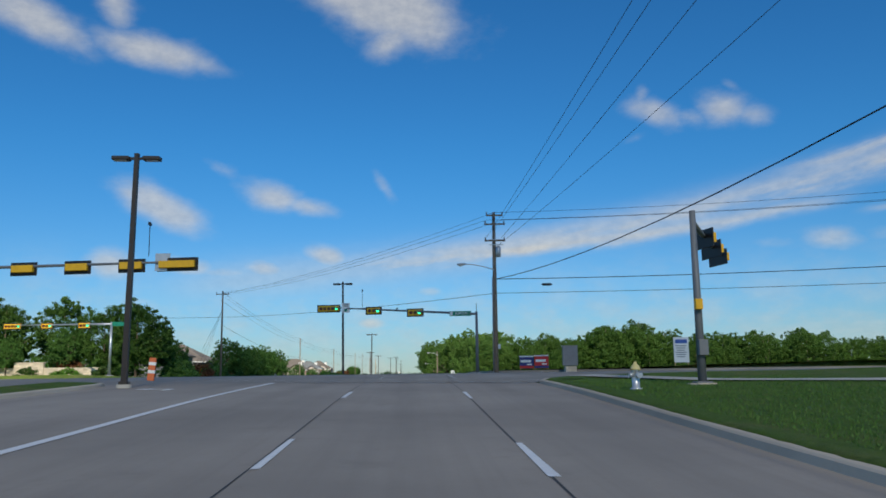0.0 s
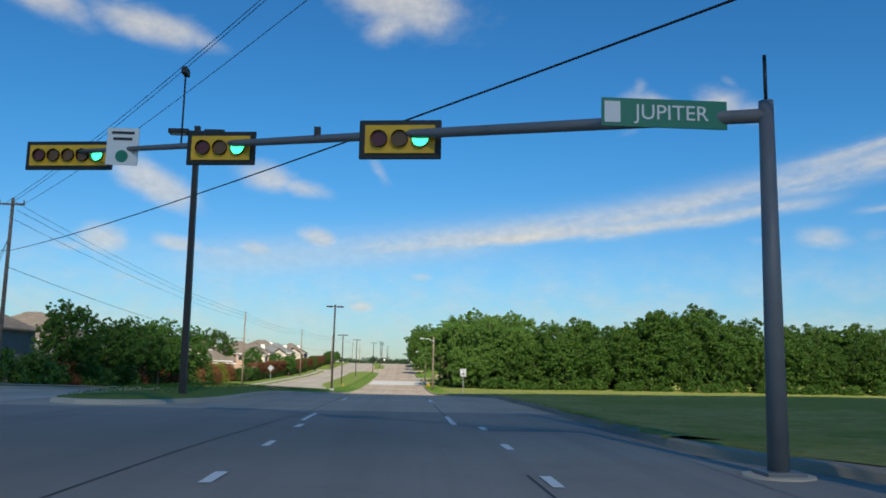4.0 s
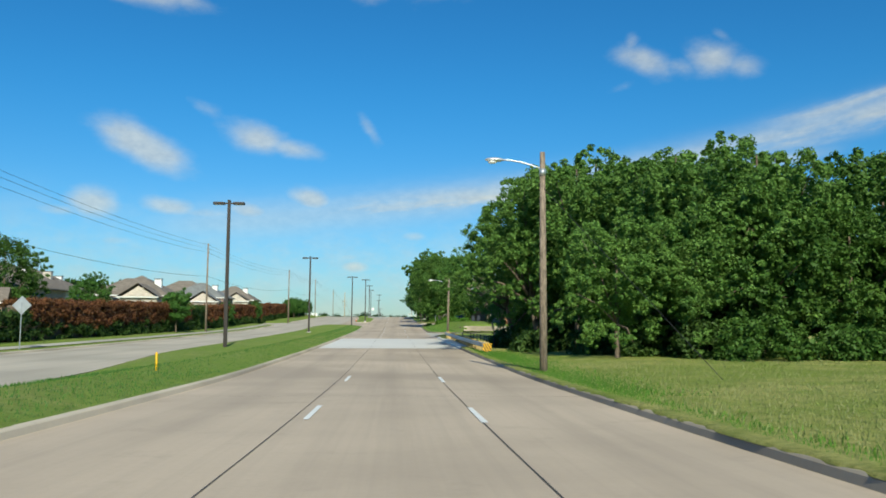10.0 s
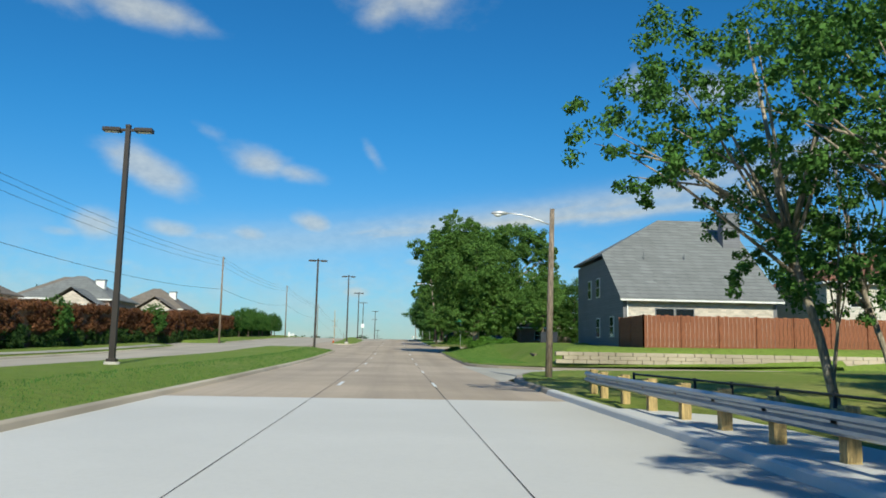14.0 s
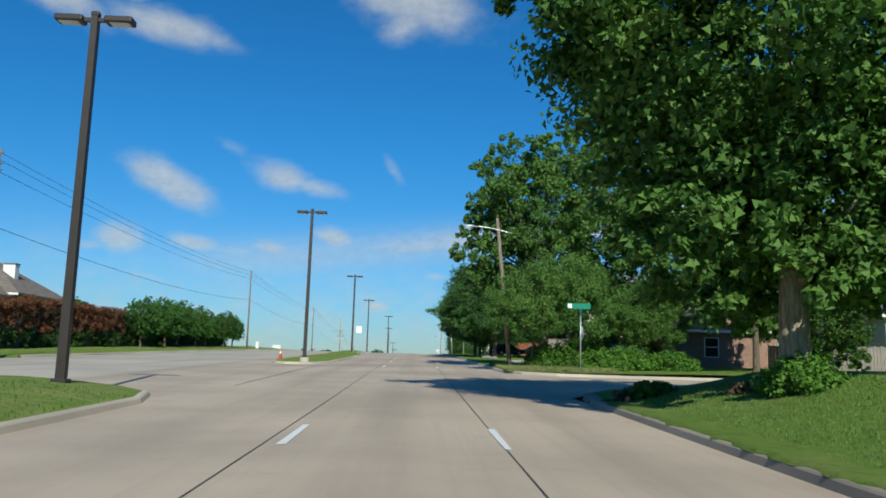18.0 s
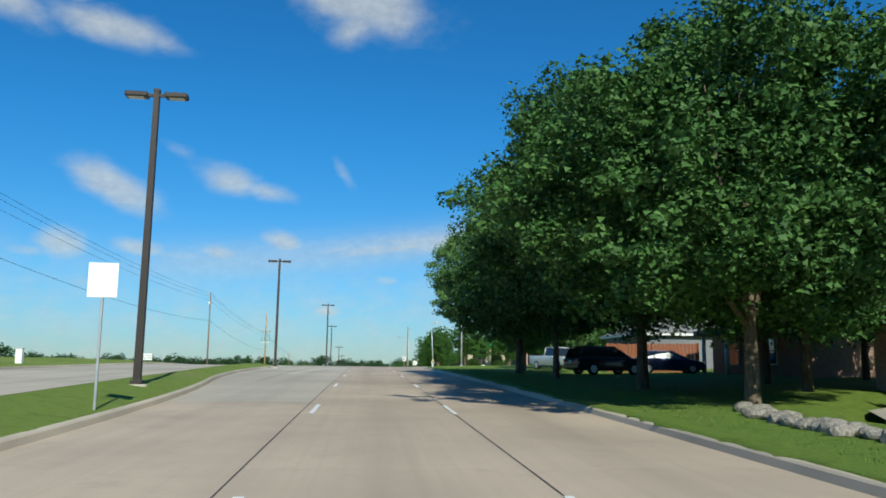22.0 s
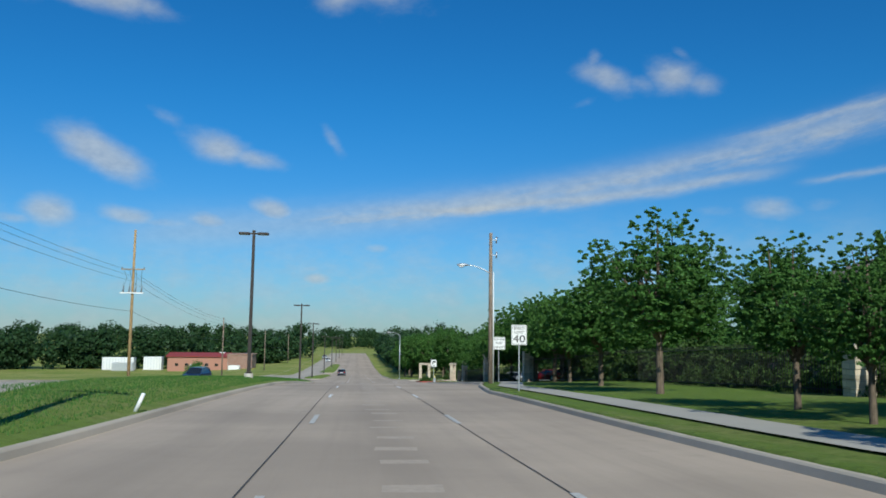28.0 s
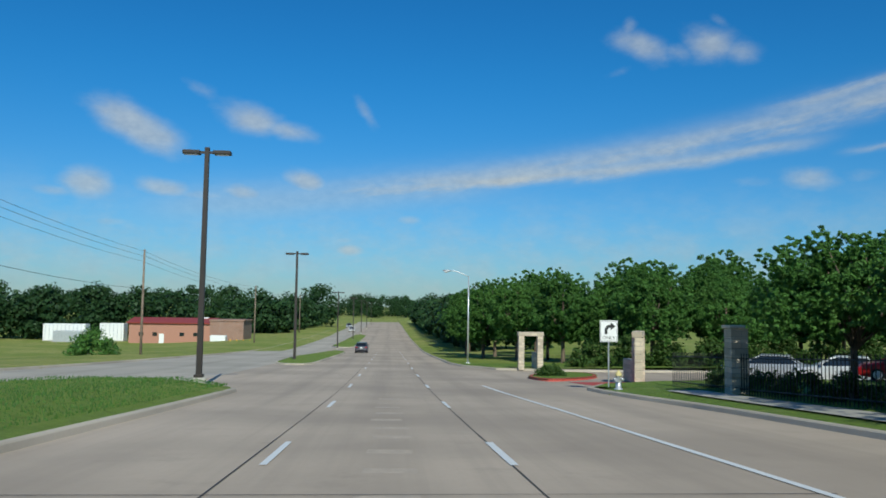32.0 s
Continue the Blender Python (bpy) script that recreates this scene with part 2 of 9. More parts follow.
def grass_material(name, green, dry, dryness=0.5):
    m, k, b = material(name, 0.95)
    geo = k.n("ShaderNodeNewGeometry").outputs["Position"]
    big = k.noise(geo, 0.09, 4.0)
    mid = k.noise(geo, 0.7, 5.0, 0.65)
    fine = k.noise(geo, 7.0, 5.0, 0.75)
    blade = k.noise(geo, 38.0, 3.0, 0.8)
    t = k.ramp(k.math("ADD", k.math("MULTIPLY", big, 0.55), k.math("MULTIPLY", mid, 0.45)), 0.62 - dryness * 0.3, 0.78 - dryness * 0.25)
    col = k.mix(t, rgb(*green), rgb(*dry))
    clump = k.noise(geo, 2.3, 4.0, 0.7)
    col = k.mix(k.math("MULTIPLY", k.ramp(clump, 0.48, 0.7), 0.6), col, rgb(*[c * 0.45 for c in green]))
    col = k.mix(k.math("MULTIPLY", k.ramp(k.noise(geo, 1.3, 3.0, 0.6), 0.58, 0.74), 0.45), col, rgb(*[c * 0.9 for c in dry]))
    col = k.mix(k.math("MULTIPLY", k.ramp(fine, 0.3, 0.75), 0.55), col, rgb(*[c * 0.5 for c in green]))
    col = k.mix(k.math("MULTIPLY", k.ramp(blade, 0.45, 0.8), 0.5), col, rgb(*[min(1, c * 1.6) for c in green]))
    k.put(b.inputs["Base Color"], col)
    k.put(b.inputs["Specular IOR Level"], 0.15)
    hgt = k.math("ADD", k.math("MULTIPLY", fine, 0.6), k.math("MULTIPLY", blade, 0.5))
    bn = k.n("ShaderNodeBump", ins={"Strength": 0.9, "Distance": 0.07, "Height": hgt})
    k.put(b.inputs["Normal"], bn.outputs[0])
    return m


def leaf_material(name, a, b_, c=None, through=0.2):
    m = bpy.data.materials.new(name)
    m.use_nodes = True
    k = Nodes(m.node_tree)
    geo = k.n("ShaderNodeNewGeometry")
    rnd = geo.outputs["Random Per Island"]
    oi = k.n("ShaderNodeObjectInfo").outputs["Random"]
    big = k.noise(geo.outputs["Position"], 0.45, 3.0)
    col = k.mix(rnd, rgb(*a), rgb(*b_))
    col = k.mix(k.math("MULTIPLY", k.ramp(big, 0.45, 0.7), 0.5), col, rgb(*(c or b_)))
    col = k.mix(k.math("MULTIPLY", oi, 0.35), col, rgb(*[v * 0.6 for v in a]))
    d = k.n("ShaderNodeBsdfPrincipled", ins={"Base Color": col, "Roughness": 0.6, "Specular IOR Level": 0.2})
    tr = k.n("ShaderNodeBsdfTranslucent", ins={"Color": k.mix(0.5, col, rgb(0.07, 0.22, 0.025))})
    mx = k.n("ShaderNodeMixShader", ins={0: through, 1: d.outputs[0], 2: tr.outputs[0]})
    k.n("ShaderNodeOutputMaterial", ins={"Surface": mx.outputs[0]})
    return m


def bark_material(name, col):
    m, k, b = material(name, 0.95)
    co = k.n("ShaderNodeTexCoord").outputs["Object"]
    mp = k.n("ShaderNodeMapping", ins={"Vector": co, "Scale": (9.0, 9.0, 1.6)}).outputs[0]
    n = k.noise(mp, 1.6, 5.0, 0.7)
    k.put(b.inputs["Base Color"], k.mix(k.ramp(n, 0.3, 0.7), rgb(*[c * 0.45 for c in col]), rgb(*[c * 1.25 for c in col])))
    bn = k.n("ShaderNodeBump", ins={"Strength": 0.9, "Distance": 0.04, "Height": n})
    k.put(b.inputs["Normal"], bn.outputs[0])
    return m


def course_material(name, col, mortar, w, h, rough=0.9, spread=0.35):
    """Brick, shingle or siding seen from far off: courses with joints."""
    m, k, b = material(name, rough)
    co = k.n("ShaderNodeTexCoord").outputs["Object"]
    sep = k.n("ShaderNodeSeparateXYZ", ins={0: co})
    along = k.math("ADD", sep.outputs[0], sep.outputs[1])
    v = k.n("ShaderNodeCombineXYZ", ins={0: along, 1: sep.outputs[2], 2: 0.0}).outputs[0]
    br = k.n("ShaderNodeTexBrick", ins={"Vector": v, "Color1": rgb(*[c * (1 - spread) for c in col]), "Color2": rgb(*[min(1, c * (1 + spread)) for c in col]),
                                        "Mortar": rgb(*mortar), "Scale": 1.0, "Mortar Size": min(w, h) * 0.06, "Brick Width": w, "Row Height": h})
    n = k.noise(co, 0.6, 4.0)
    k.put(b.inputs["Base Color"], k.mix(k.math("MULTIPLY", k.ramp(n, 0.3, 0.8), 0.3), br.outputs["Color"], rgb(*[c * 0.6 for c in col])))
    bn = k.n("ShaderNodeBump", ins={"Strength": 0.5, "Distance": 0.02, "Height": br.outputs["Fac"]})
    bn.invert = True
    k.put(b.inputs["Normal"], bn.outputs[0])
    return m


def glass_dark(name):
    m, k, b = material(name, 0.06)
    k.put(b.inputs["Base Color"], rgb(0.015, 0.02, 0.025))
    k.put(b.inputs["Specular IOR Level"], 0.8)
    return m


M_ROAD = road_concrete("road_concrete", (0.46, 0.365, 0.275))
M_ROAD_OLD = road_concrete("grey_concrete", (0.31, 0.265, 0.215))
M_SLAB = road_concrete("new_concrete", (0.6, 0.58, 0.55), 0.05, False)
M_CROSS = road_concrete("dark_concrete", (0.26, 0.232, 0.195))
M_LEFT = road_concrete("pale_concrete", (0.46, 0.4, 0.32), 0.12)
M_WALK = road_concrete("sidewalk_concrete", (0.42, 0.39, 0.33), 0.12, False)
M_KERB = road_concrete("kerb_concrete", (0.47, 0.4, 0.31), 0.2, False)
M_KERBOLD = road_concrete("dirty_kerb_concrete", (0.3, 0.25, 0.19), 0.25, False)
M_GRASS = grass_material("mown_grass", (0.19, 0.265, 0.05), (0.33, 0.32, 0.11), 0.42)
M_FIELD = grass_material("meadow_grass", (0.21, 0.27, 0.05), (0.4, 0.37, 0.13), 0.68)
M_LAWN = grass_material("lawn_grass", (0.155, 0.235, 0.042), (0.27, 0.28, 0.09), 0.42)
# Darker green than M_LAWN; used round the junction and on the first median.
M_DARKGRASS = grass_material("dark_green_grass", (0.085, 0.15, 0.022), (0.16, 0.16, 0.055), 0.4)
M_GHOST = plain("faded_road_marking", (0.425, 0.345, 0.268), 0.8, vary=0.25, scale=8.0)
M_TANRED = plain("rosy_tan_wall", (0.4, 0.2, 0.14), 0.85, vary=0.1)
M_JOINT = plain("joint_tar", (0.055, 0.05, 0.045), 0.8)
M_PAINT = plain("road_paint", (0.72, 0.71, 0.68), 0.6, vary=0.12, scale=6.0)
M_PAINT_WORN = plain("worn_road_paint", (0.5, 0.48, 0.44), 0.7, vary=0.3, scale=9.0)
M_BRONZE = plain("dark_bronze_paint", (0.036, 0.028, 0.024), 0.5, 0.2)
M_STEEL = plain("galvanised_steel", (0.46, 0.48, 0.5), 0.42, 0.75)
M_ALU = plain("weathered_aluminium", (0.6, 0.61, 0.62), 0.4, 0.6)
M_GREYPOLE = plain("grey_pole_paint", (0.16, 0.17, 0.18), 0.55, 0.1)
M_WOODPOLE = bark_material("weathered_pole_timber", (0.26, 0.2, 0.15))
M_NEWPOLE = bark_material("pine_pole_timber", (0.42, 0.28, 0.13))
M_POST = bark_material("treated_post_timber", (0.5, 0.36, 0.16))
M_WIRE = plain("black_cable", (0.012, 0.012, 0.013), 0.6)
M_SIGYEL = plain("signal_yellow", (0.85, 0.45, 0.02), 0.5)
M_BLACK = plain("black_plastic", (0.012, 0.012, 0.012), 0.5)
M_GREENLAMP = lamp_glass("green_signal_lens", (0.03, 0.9, 0.45), 2.2)
M_AMBERLENS = plain("unlit_amber_lens", (0.16, 0.07, 0.012), 0.3)
M_REDLENS = plain("unlit_red_lens", (0.13, 0.02, 0.012), 0.3)
M_SIGN = plain("white_sign_sheeting", (0.78, 0.78, 0.76), 0.45, vary=0.06)
M_SIGNBLACK = plain("black_sign_ink", (0.015, 0.015, 0.015), 0.5)
M_SIGNGREEN = plain("green_sign_sheeting", (0.0, 0.2, 0.12), 0.45, vary=0.1)
M_SIGNBACK = plain("bare_sign_back", (0.5, 0.51, 0.52), 0.4, 0.6)
M_YELLOW = plain("hazard_yellow", (0.8, 0.42, 0.01), 0.5)
M_ORANGE = plain("traffic_orange", (0.62, 0.15, 0.05), 0.7)
M_HYDCAP = plain("faded_hydrant_yellow", (0.55, 0.46, 0.2), 0.6)
M_RED = plain("banner_red", (0.5, 0.02, 0.02), 0.6)
M_NAVY = plain("banner_navy", (0.02, 0.03, 0.16), 0.6)
M_BLUE = plain("board_blue", (0.05, 0.12, 0.4), 0.6)
M_REDKERB = plain("red_kerb_paint", (0.42, 0.07, 0.05), 0.7, vary=0.3, scale=6.0)
M_BARK = bark_material("tree_bark", (0.16, 0.12, 0.085))
M_BARKPALE = bark_material("pale_bark", (0.36, 0.3, 0.23))
M_LEAF = leaf_material("wood_leaves", (0.037, 0.092, 0.016), (0.085, 0.168, 0.029), (0.1, 0.18, 0.032))
M_LEAFBIG = leaf_material("broad_leaves", (0.055, 0.135, 0.027), (0.175, 0.31, 0.065), (0.19, 0.315, 0.07), 0.25)
M_LEAFDARK = leaf_material("dark_round_leaves", (0.02, 0.06, 0.015), (0.09, 0.19, 0.048), (0.095, 0.195, 0.05), 0.09)
M_LEAFGLOSS = leaf_material("glossy_leaves", (0.055, 0.135, 0.035), (0.23, 0.39, 0.14), (0.2, 0.35, 0.11), 0.12)
M_LEAFOAK = leaf_material("live_oak_leaves", (0.05, 0.13, 0.026), (0.1, 0.215, 0.042), (0.11, 0.22, 0.045))
M_SHRUB = leaf_material("bright_shrub_leaves", (0.06, 0.16, 0.02), (0.13, 0.26, 0.035))
M_HEDGE = leaf_material("rust_hedge_leaves", (0.15, 0.06, 0.025), (0.2, 0.078, 0.034), (0.17, 0.085, 0.035), 0.12)
M_DRYLEAF = leaf_material("dry_brown_leaves", (0.1, 0.065, 0.04), (0.24, 0.17, 0.11), (0.16, 0.13, 0.07), 0.05)
M_OLIVE = leaf_material("olive_shrub_leaves", (0.1, 0.135, 0.018), (0.23, 0.235, 0.03), (0.2, 0.17, 0.03), 0.15)
M_HEDGEGREEN = leaf_material("hedge_green_leaves", (0.03, 0.07, 0.014), (0.07, 0.12, 0.025))
M_FAR = leaf_material("far_wood_leaves", (0.016, 0.045, 0.015), (0.034, 0.075, 0.022), (0.04, 0.08, 0.024), 0.05)
M_SEED = leaf_material("seeding_grass_blades", (0.2, 0.24, 0.07), (0.36, 0.34, 0.16), (0.14, 0.22, 0.05), 0.3)
M_ROOFGREY = course_material("grey_shingles", (0.2, 0.205, 0.2), (0.09, 0.09, 0.09), 0.9, 0.3, spread=0.12)
M_ROOFBROWN = course_material("brown_shingles", (0.2, 0.165, 0.135), (0.12, 0.1, 0.08), 0.9, 0.3, spread=0.14)
M_ROOFRED = course_material("rust_shingles", (0.2, 0.085, 0.05), (0.1, 0.04, 0.03), 0.9, 0.3)
M_BRICK = course_material("brown_brick", (0.3, 0.17, 0.12), (0.4, 0.36, 0.32), 0.22, 0.075, spread=0.25)
M_WALLSTONE = road_concrete("tan_wall_stone", (0.42, 0.35, 0.26), 0.3, False)
M_BRICKPALE = course_material("pale_brick", (0.58, 0.5, 0.42), (0.6, 0.57, 0.52), 0.4, 0.13, spread=0.22)
M_BRICKPINK = course_material("pink_brick", (0.47, 0.3, 0.23), (0.5, 0.44, 0.4), 0.22, 0.075, spread=0.22)
M_SIDING = course_material("grey_siding", (0.2, 0.2, 0.215), (0.12, 0.12, 0.13), 4.0, 0.2, spread=0.06)
M_SIDINGWHITE = course_material("cream_siding", (0.66, 0.6, 0.52), (0.45, 0.42, 0.38), 4.0, 0.2, spread=0.05)
M_STONE = course_material("limestone_blocks", (0.55, 0.46, 0.34), (0.4, 0.35, 0.28), 0.5, 0.22, spread=0.25)
M_TAN = plain("tan_wall", (0.34, 0.24, 0.18), 0.85, vary=0.1)
M_REDMETAL = plain("red_metal_roof", (0.3, 0.05, 0.035), 0.5, 0.1)
M_CEDAR = bark_material("red_cedar_board", (0.27, 0.1, 0.05))
M_GREYFENCE = bark_material("grey_fence_board", (0.3, 0.26, 0.22))
M_TRIM = plain("white_trim", (0.75, 0.73, 0.69), 0.6, vary=0.08)
M_GLASS = glass_dark("dark_glass")
M_RUBBER = plain("tyre_rubber", (0.015, 0.015, 0.015), 0.85)
M_CHROME = plain("chrome", (0.7, 0.7, 0.72), 0.18, 1.0)
M_TAILRED = plain("red_tail_lens", (0.3, 0.01, 0.01), 0.25)
M_BIN = plain("blue_bin_plastic", (0.02, 0.05, 0.22), 0.5)
M_BINDARK = plain("dark_bin_plastic", (0.03, 0.035, 0.05), 0.5)
M_ROCK = bark_material("field_rock", (0.3, 0.27, 0.23))


def car_paint(name, col):
    m, k, b = material(name, 0.3, 0.3)
    co = k.n("ShaderNodeTexCoord").outputs["Object"]
    k.put(b.inputs["Base Color"], k.mix(k.noise(co, 2.0, 3.0), rgb(*[c * 0.85 for c in col]), rgb(*col)))
    k.put(b.inputs["Coat Weight"], 0.6)
    return m


M_CARGREY = car_paint("dark_grey_car_paint", (0.045, 0.047, 0.06))
M_CARWHITE = car_paint("white_car_paint", (0.75, 0.75, 0.74))
M_CARBLACK = car_paint("black_car_paint", (0.012, 0.013, 0.018))
M_CARBLUE = car_paint("navy_car_paint", (0.015, 0.03, 0.1))
M_CARSILVER = car_paint("silver_car_paint", (0.45, 0.46, 0.48))
M_CARRED = car_paint("red_car_paint", (0.4, 0.01, 0.015))


def cloud_material(dense):
    """Thin vapour: part of the sun comes through each skin of it."""
    m = bpy.data.materials.new("cloud_vapour")
    m.use_nodes = True
    k = Nodes(m.node_tree)
    d = k.n("ShaderNodeBsdfDiffuse", ins={"Color": rgb(0.9, 0.9, 0.9)})
    tr = k.n("ShaderNodeBsdfTransparent")
    mx = k.n("ShaderNodeMixShader", ins={0: dense, 1: tr.outputs[0], 2: d.outputs[0]})
    k.n("ShaderNodeOutputMaterial", ins={"Surface": mx.outputs[0]})
    return m


# ---- small builders ----
def mesh_of(name, verts, faces, mat, smooth=False):
    me = bpy.data.meshes.new(name)
    me.from_pydata([tuple(v) for v in verts], [], faces)
    me.materials.append(mat)
    if smooth:
        me.polygons.foreach_set("use_smooth", [True] * len(me.polygons))
    me.update()
    return me


def part(name, bm, mat, parent=None, label=""):
    """Links a bmesh, or a ready mesh, as one mesh object."""
    if isinstance(bm, bmesh.types.BMesh):
        me = bpy.data.meshes.new(name)
        bm.to_mesh(me)
        bm.free()
        me.materials.append(mat)
    else:
        me = bm
    ob = new(name, me)
    if parent is not None:
        ob.parent = parent
    if label:
        ob["label"] = label
    return ob


def thing(name, label, category, at=(0, 0, 0), rz=0.0, group="", kind=""):
    ob = new(name)
    ob.empty_display_size = 0.3
    ob.matrix_basis = pose(at[0], at[1], at[2], 0, 0, rz)
    return tagged(ob, label, category, group, kind)


def box(sx, sy, sz, at=(0, 0, 0), bevel=0.0, bm=None, rot=None):
    """A box centred on at in x and y, standing on at's z."""
    one = bmesh.new()
    bmesh.ops.create_cube(one, size=1.0)
    bmesh.ops.scale(one, vec=(sx, sy, sz), verts=one.verts)
    if bevel:
        bmesh.ops.bevel(one, geom=one.edges[:], offset=bevel, segments=2, affect="EDGES", profile=0.5)
    bmesh.ops.translate(one, vec=(0, 0, sz / 2), verts=one.verts)
    if rot is not None:
        bmesh.ops.transform(one, matrix=rot, verts=one.verts)
    bmesh.ops.translate(one, vec=at, verts=one.verts)
    if bm is None:
        return one
    tmp = bpy.data.meshes.new("tmp")
    one.to_mesh(tmp)
    one.free()
    bm.from_mesh(tmp)
    bpy.data.meshes.remove(tmp)
    return bm


def tube(points, radii, sides=10, bm=None, caps=True):
    """A round bar along points; radii one number or one for each point."""
    bm = bm or bmesh.new()
    pts = [Vector(p) for p in points]
    if not hasattr(radii, "__len__"):
        radii = [radii] * len(pts)
    rings = []
    for i, p in enumerate(pts):
        d = (pts[min(i + 1, len(pts) - 1)] - pts[max(i - 1, 0)]).normalized()
        up = Vector((0, 0, 1)) if abs(d.z) < 0.9 else Vector((1, 0, 0))
        u = d.cross(up).normalized()
        v = d.cross(u)
        rings.append([bm.verts.new(p + (u * math.cos(a) + v * math.sin(a)) * radii[i]) for a in [2 * math.pi * s / sides for s in range(sides)]])
    for a, b in zip(rings, rings[1:]):
        for s in range(sides):
            f = bm.faces.new((a[s], a[(s + 1) % sides], b[(s + 1) % sides], b[s]))
            f.smooth = True
    if caps:
        bm.faces.new(rings[0][::-1])
        bm.faces.new(rings[-1])
    bmesh.ops.recalc_face_normals(bm, faces=bm.faces[:])
    return bm


def prism(outline, depth, axis="y", at=(0, 0, 0)):
    """A flat outline of (a, b) pushed out by depth, centred: axis y gives (a, ., b), axis z (a, b, .), axis x (., a, b)."""
    bm = bmesh.new()
    def place(a, b, d):
        return {"y": (a, d, b), "z": (a, b, d), "x": (d, a, b)}[axis]
    lo = [bm.verts.new(place(a, b, -depth / 2)) for a, b in outline]
    hi = [bm.verts.new(place(a, b, depth / 2)) for a, b in outline]
    bm.faces.new(lo)
    bm.faces.new(hi[::-1])
    n = len(outline)
    for i in range(n):
        bm.faces.new((lo[i], hi[i], hi[(i + 1) % n], lo[(i + 1) % n]))
    bmesh.ops.recalc_face_normals(bm, faces=bm.faces[:])
    bmesh.ops.translate(bm, vec=at, verts=bm.verts)
    return bm


def passing_cloud(height, west, east, south, north, dense, label):
    """A cumulus high over the junction, behind the drive; the four bounds are where its shade lies on the ground."""
    a, run = radians(SUN_AZ), height / math.tan(radians(SUN_EL))
    ox, oy = run * math.sin(a), run * math.cos(a)
    step = 9.0
    nx, ny = int((east - west + 60) / step), int((north - south + 60) / step)

    def thick(i, j):
        x, y = west - 30 + i * step, south - 30 + j * step
        rim = min(x - west, east - x, y - south, north - y) + 16 * noise.noise((x * 0.02, y * 0.02, 1.0)) + 9 * noise.noise((x * 0.07, y * 0.07, 5.0))
        return x, y, rim
    bm = bmesh.new()
    top, low = {}, {}
    for i in range(nx + 1):
        for j in range(ny + 1):
            x, y, rim = thick(i, j)
            if rim > -step:
                t_ = max(0.4, min(rim, 60.0))
                lump = 0.7 + 0.5 * noise.noise((x * 0.025, y * 0.025, 9.0))
                top[i, j] = bm.verts.new((x + ox, y + oy, height + t_ * lump))
                low[i, j] = bm.verts.new((x + ox, y + oy, height - 0.12 * t_))
    for i, j in list(top):
        q = [(i, j), (i + 1, j), (i + 1, j + 1), (i, j + 1)]
        if all(c in top for c in q):
            bm.faces.new([top[c] for c in q])
            bm.faces.new([low[c] for c in q[::-1]])
    for f in bm.faces:
        f.smooth = True
    tagged(part("cumulus_cloud", bm, cloud_material(dense)), label, "cloud", kind="stuff")


# ---- the lie of the land ----
ROAD_Y = [-260, -60, 0, 13, 26.5, 40, 66, 92.8, 110.5, 128, 145.6, 163.5, 181.4, 199.5, 217.6, 235.7, 286.4, 304, 322, 341, 360.5, 380, 399.5, 419, 450, 478, 496, 514, 531.5, 549.7, 568.5, 604.5, 641, 710, 800, 1000, 1600]
ROAD_Z = [-7.0, -1.95, 0.45, 0.97, 1.54, 1.92, 2.34, 2.12, 1.52, 0.89, 0.26, -0.39, -0.78, -0.98, -0.98, -0.91, -0.55, -0.32, 0.07, 0.55, 1.0, 1.44, 1.87, 2.26, 2.75, 3.06, 2.99, 2.51, 1.99, 1.3, 0.31, -1.72, -3.25, -5.6, -6.6, -7.0, -7.0]
_dy = np.diff(ROAD_Y)
_s = np.diff(ROAD_Z) / _dy
_m = np.concatenate([[_s[0]], np.where(_s[1:] * _s[:-1] > 0, 2 * _s[1:] * _s[:-1] / (_s[1:] + _s[:-1] + 1e-9), 0), [_s[-1]]])


def road_z(y):
    """Height of the road's surface, smooth along y."""
    y = min(max(y, ROAD_Y[0]), ROAD_Y[-1] - 0.01)
    i = int(np.searchsorted(ROAD_Y, y, side="right")) - 1
    h = _dy[i]
    t = (y - ROAD_Y[i]) / h
    return ((2 * t**3 - 3 * t**2 + 1) * ROAD_Z[i] + (t**3 - 2 * t**2 + t) * h * _m[i]
            + (-2 * t**3 + 3 * t**2) * ROAD_Z[i + 1] + (t**3 - t**2) * h * _m[i + 1])


KERB_R = 5.2


def left_kerb(y):
    return float(np.interp(y, [0, 60, 100, 330, 470, 520, 560, 600, 640, 700, 1000], [-27, -26, -24, -24, -24, -26, -29.5, -25, -21.5, -19.5, -19.5]))


def right_kerb(y):
    return float(np.interp(y, [0, 534, 546, 556, 575, 592, 600, 625, 640, 1000], [KERB_R, KERB_R + 0.2, 6.8, 8.6, 9.6, 9.4, 8.6, 8.6, 5.4, 5.4]))


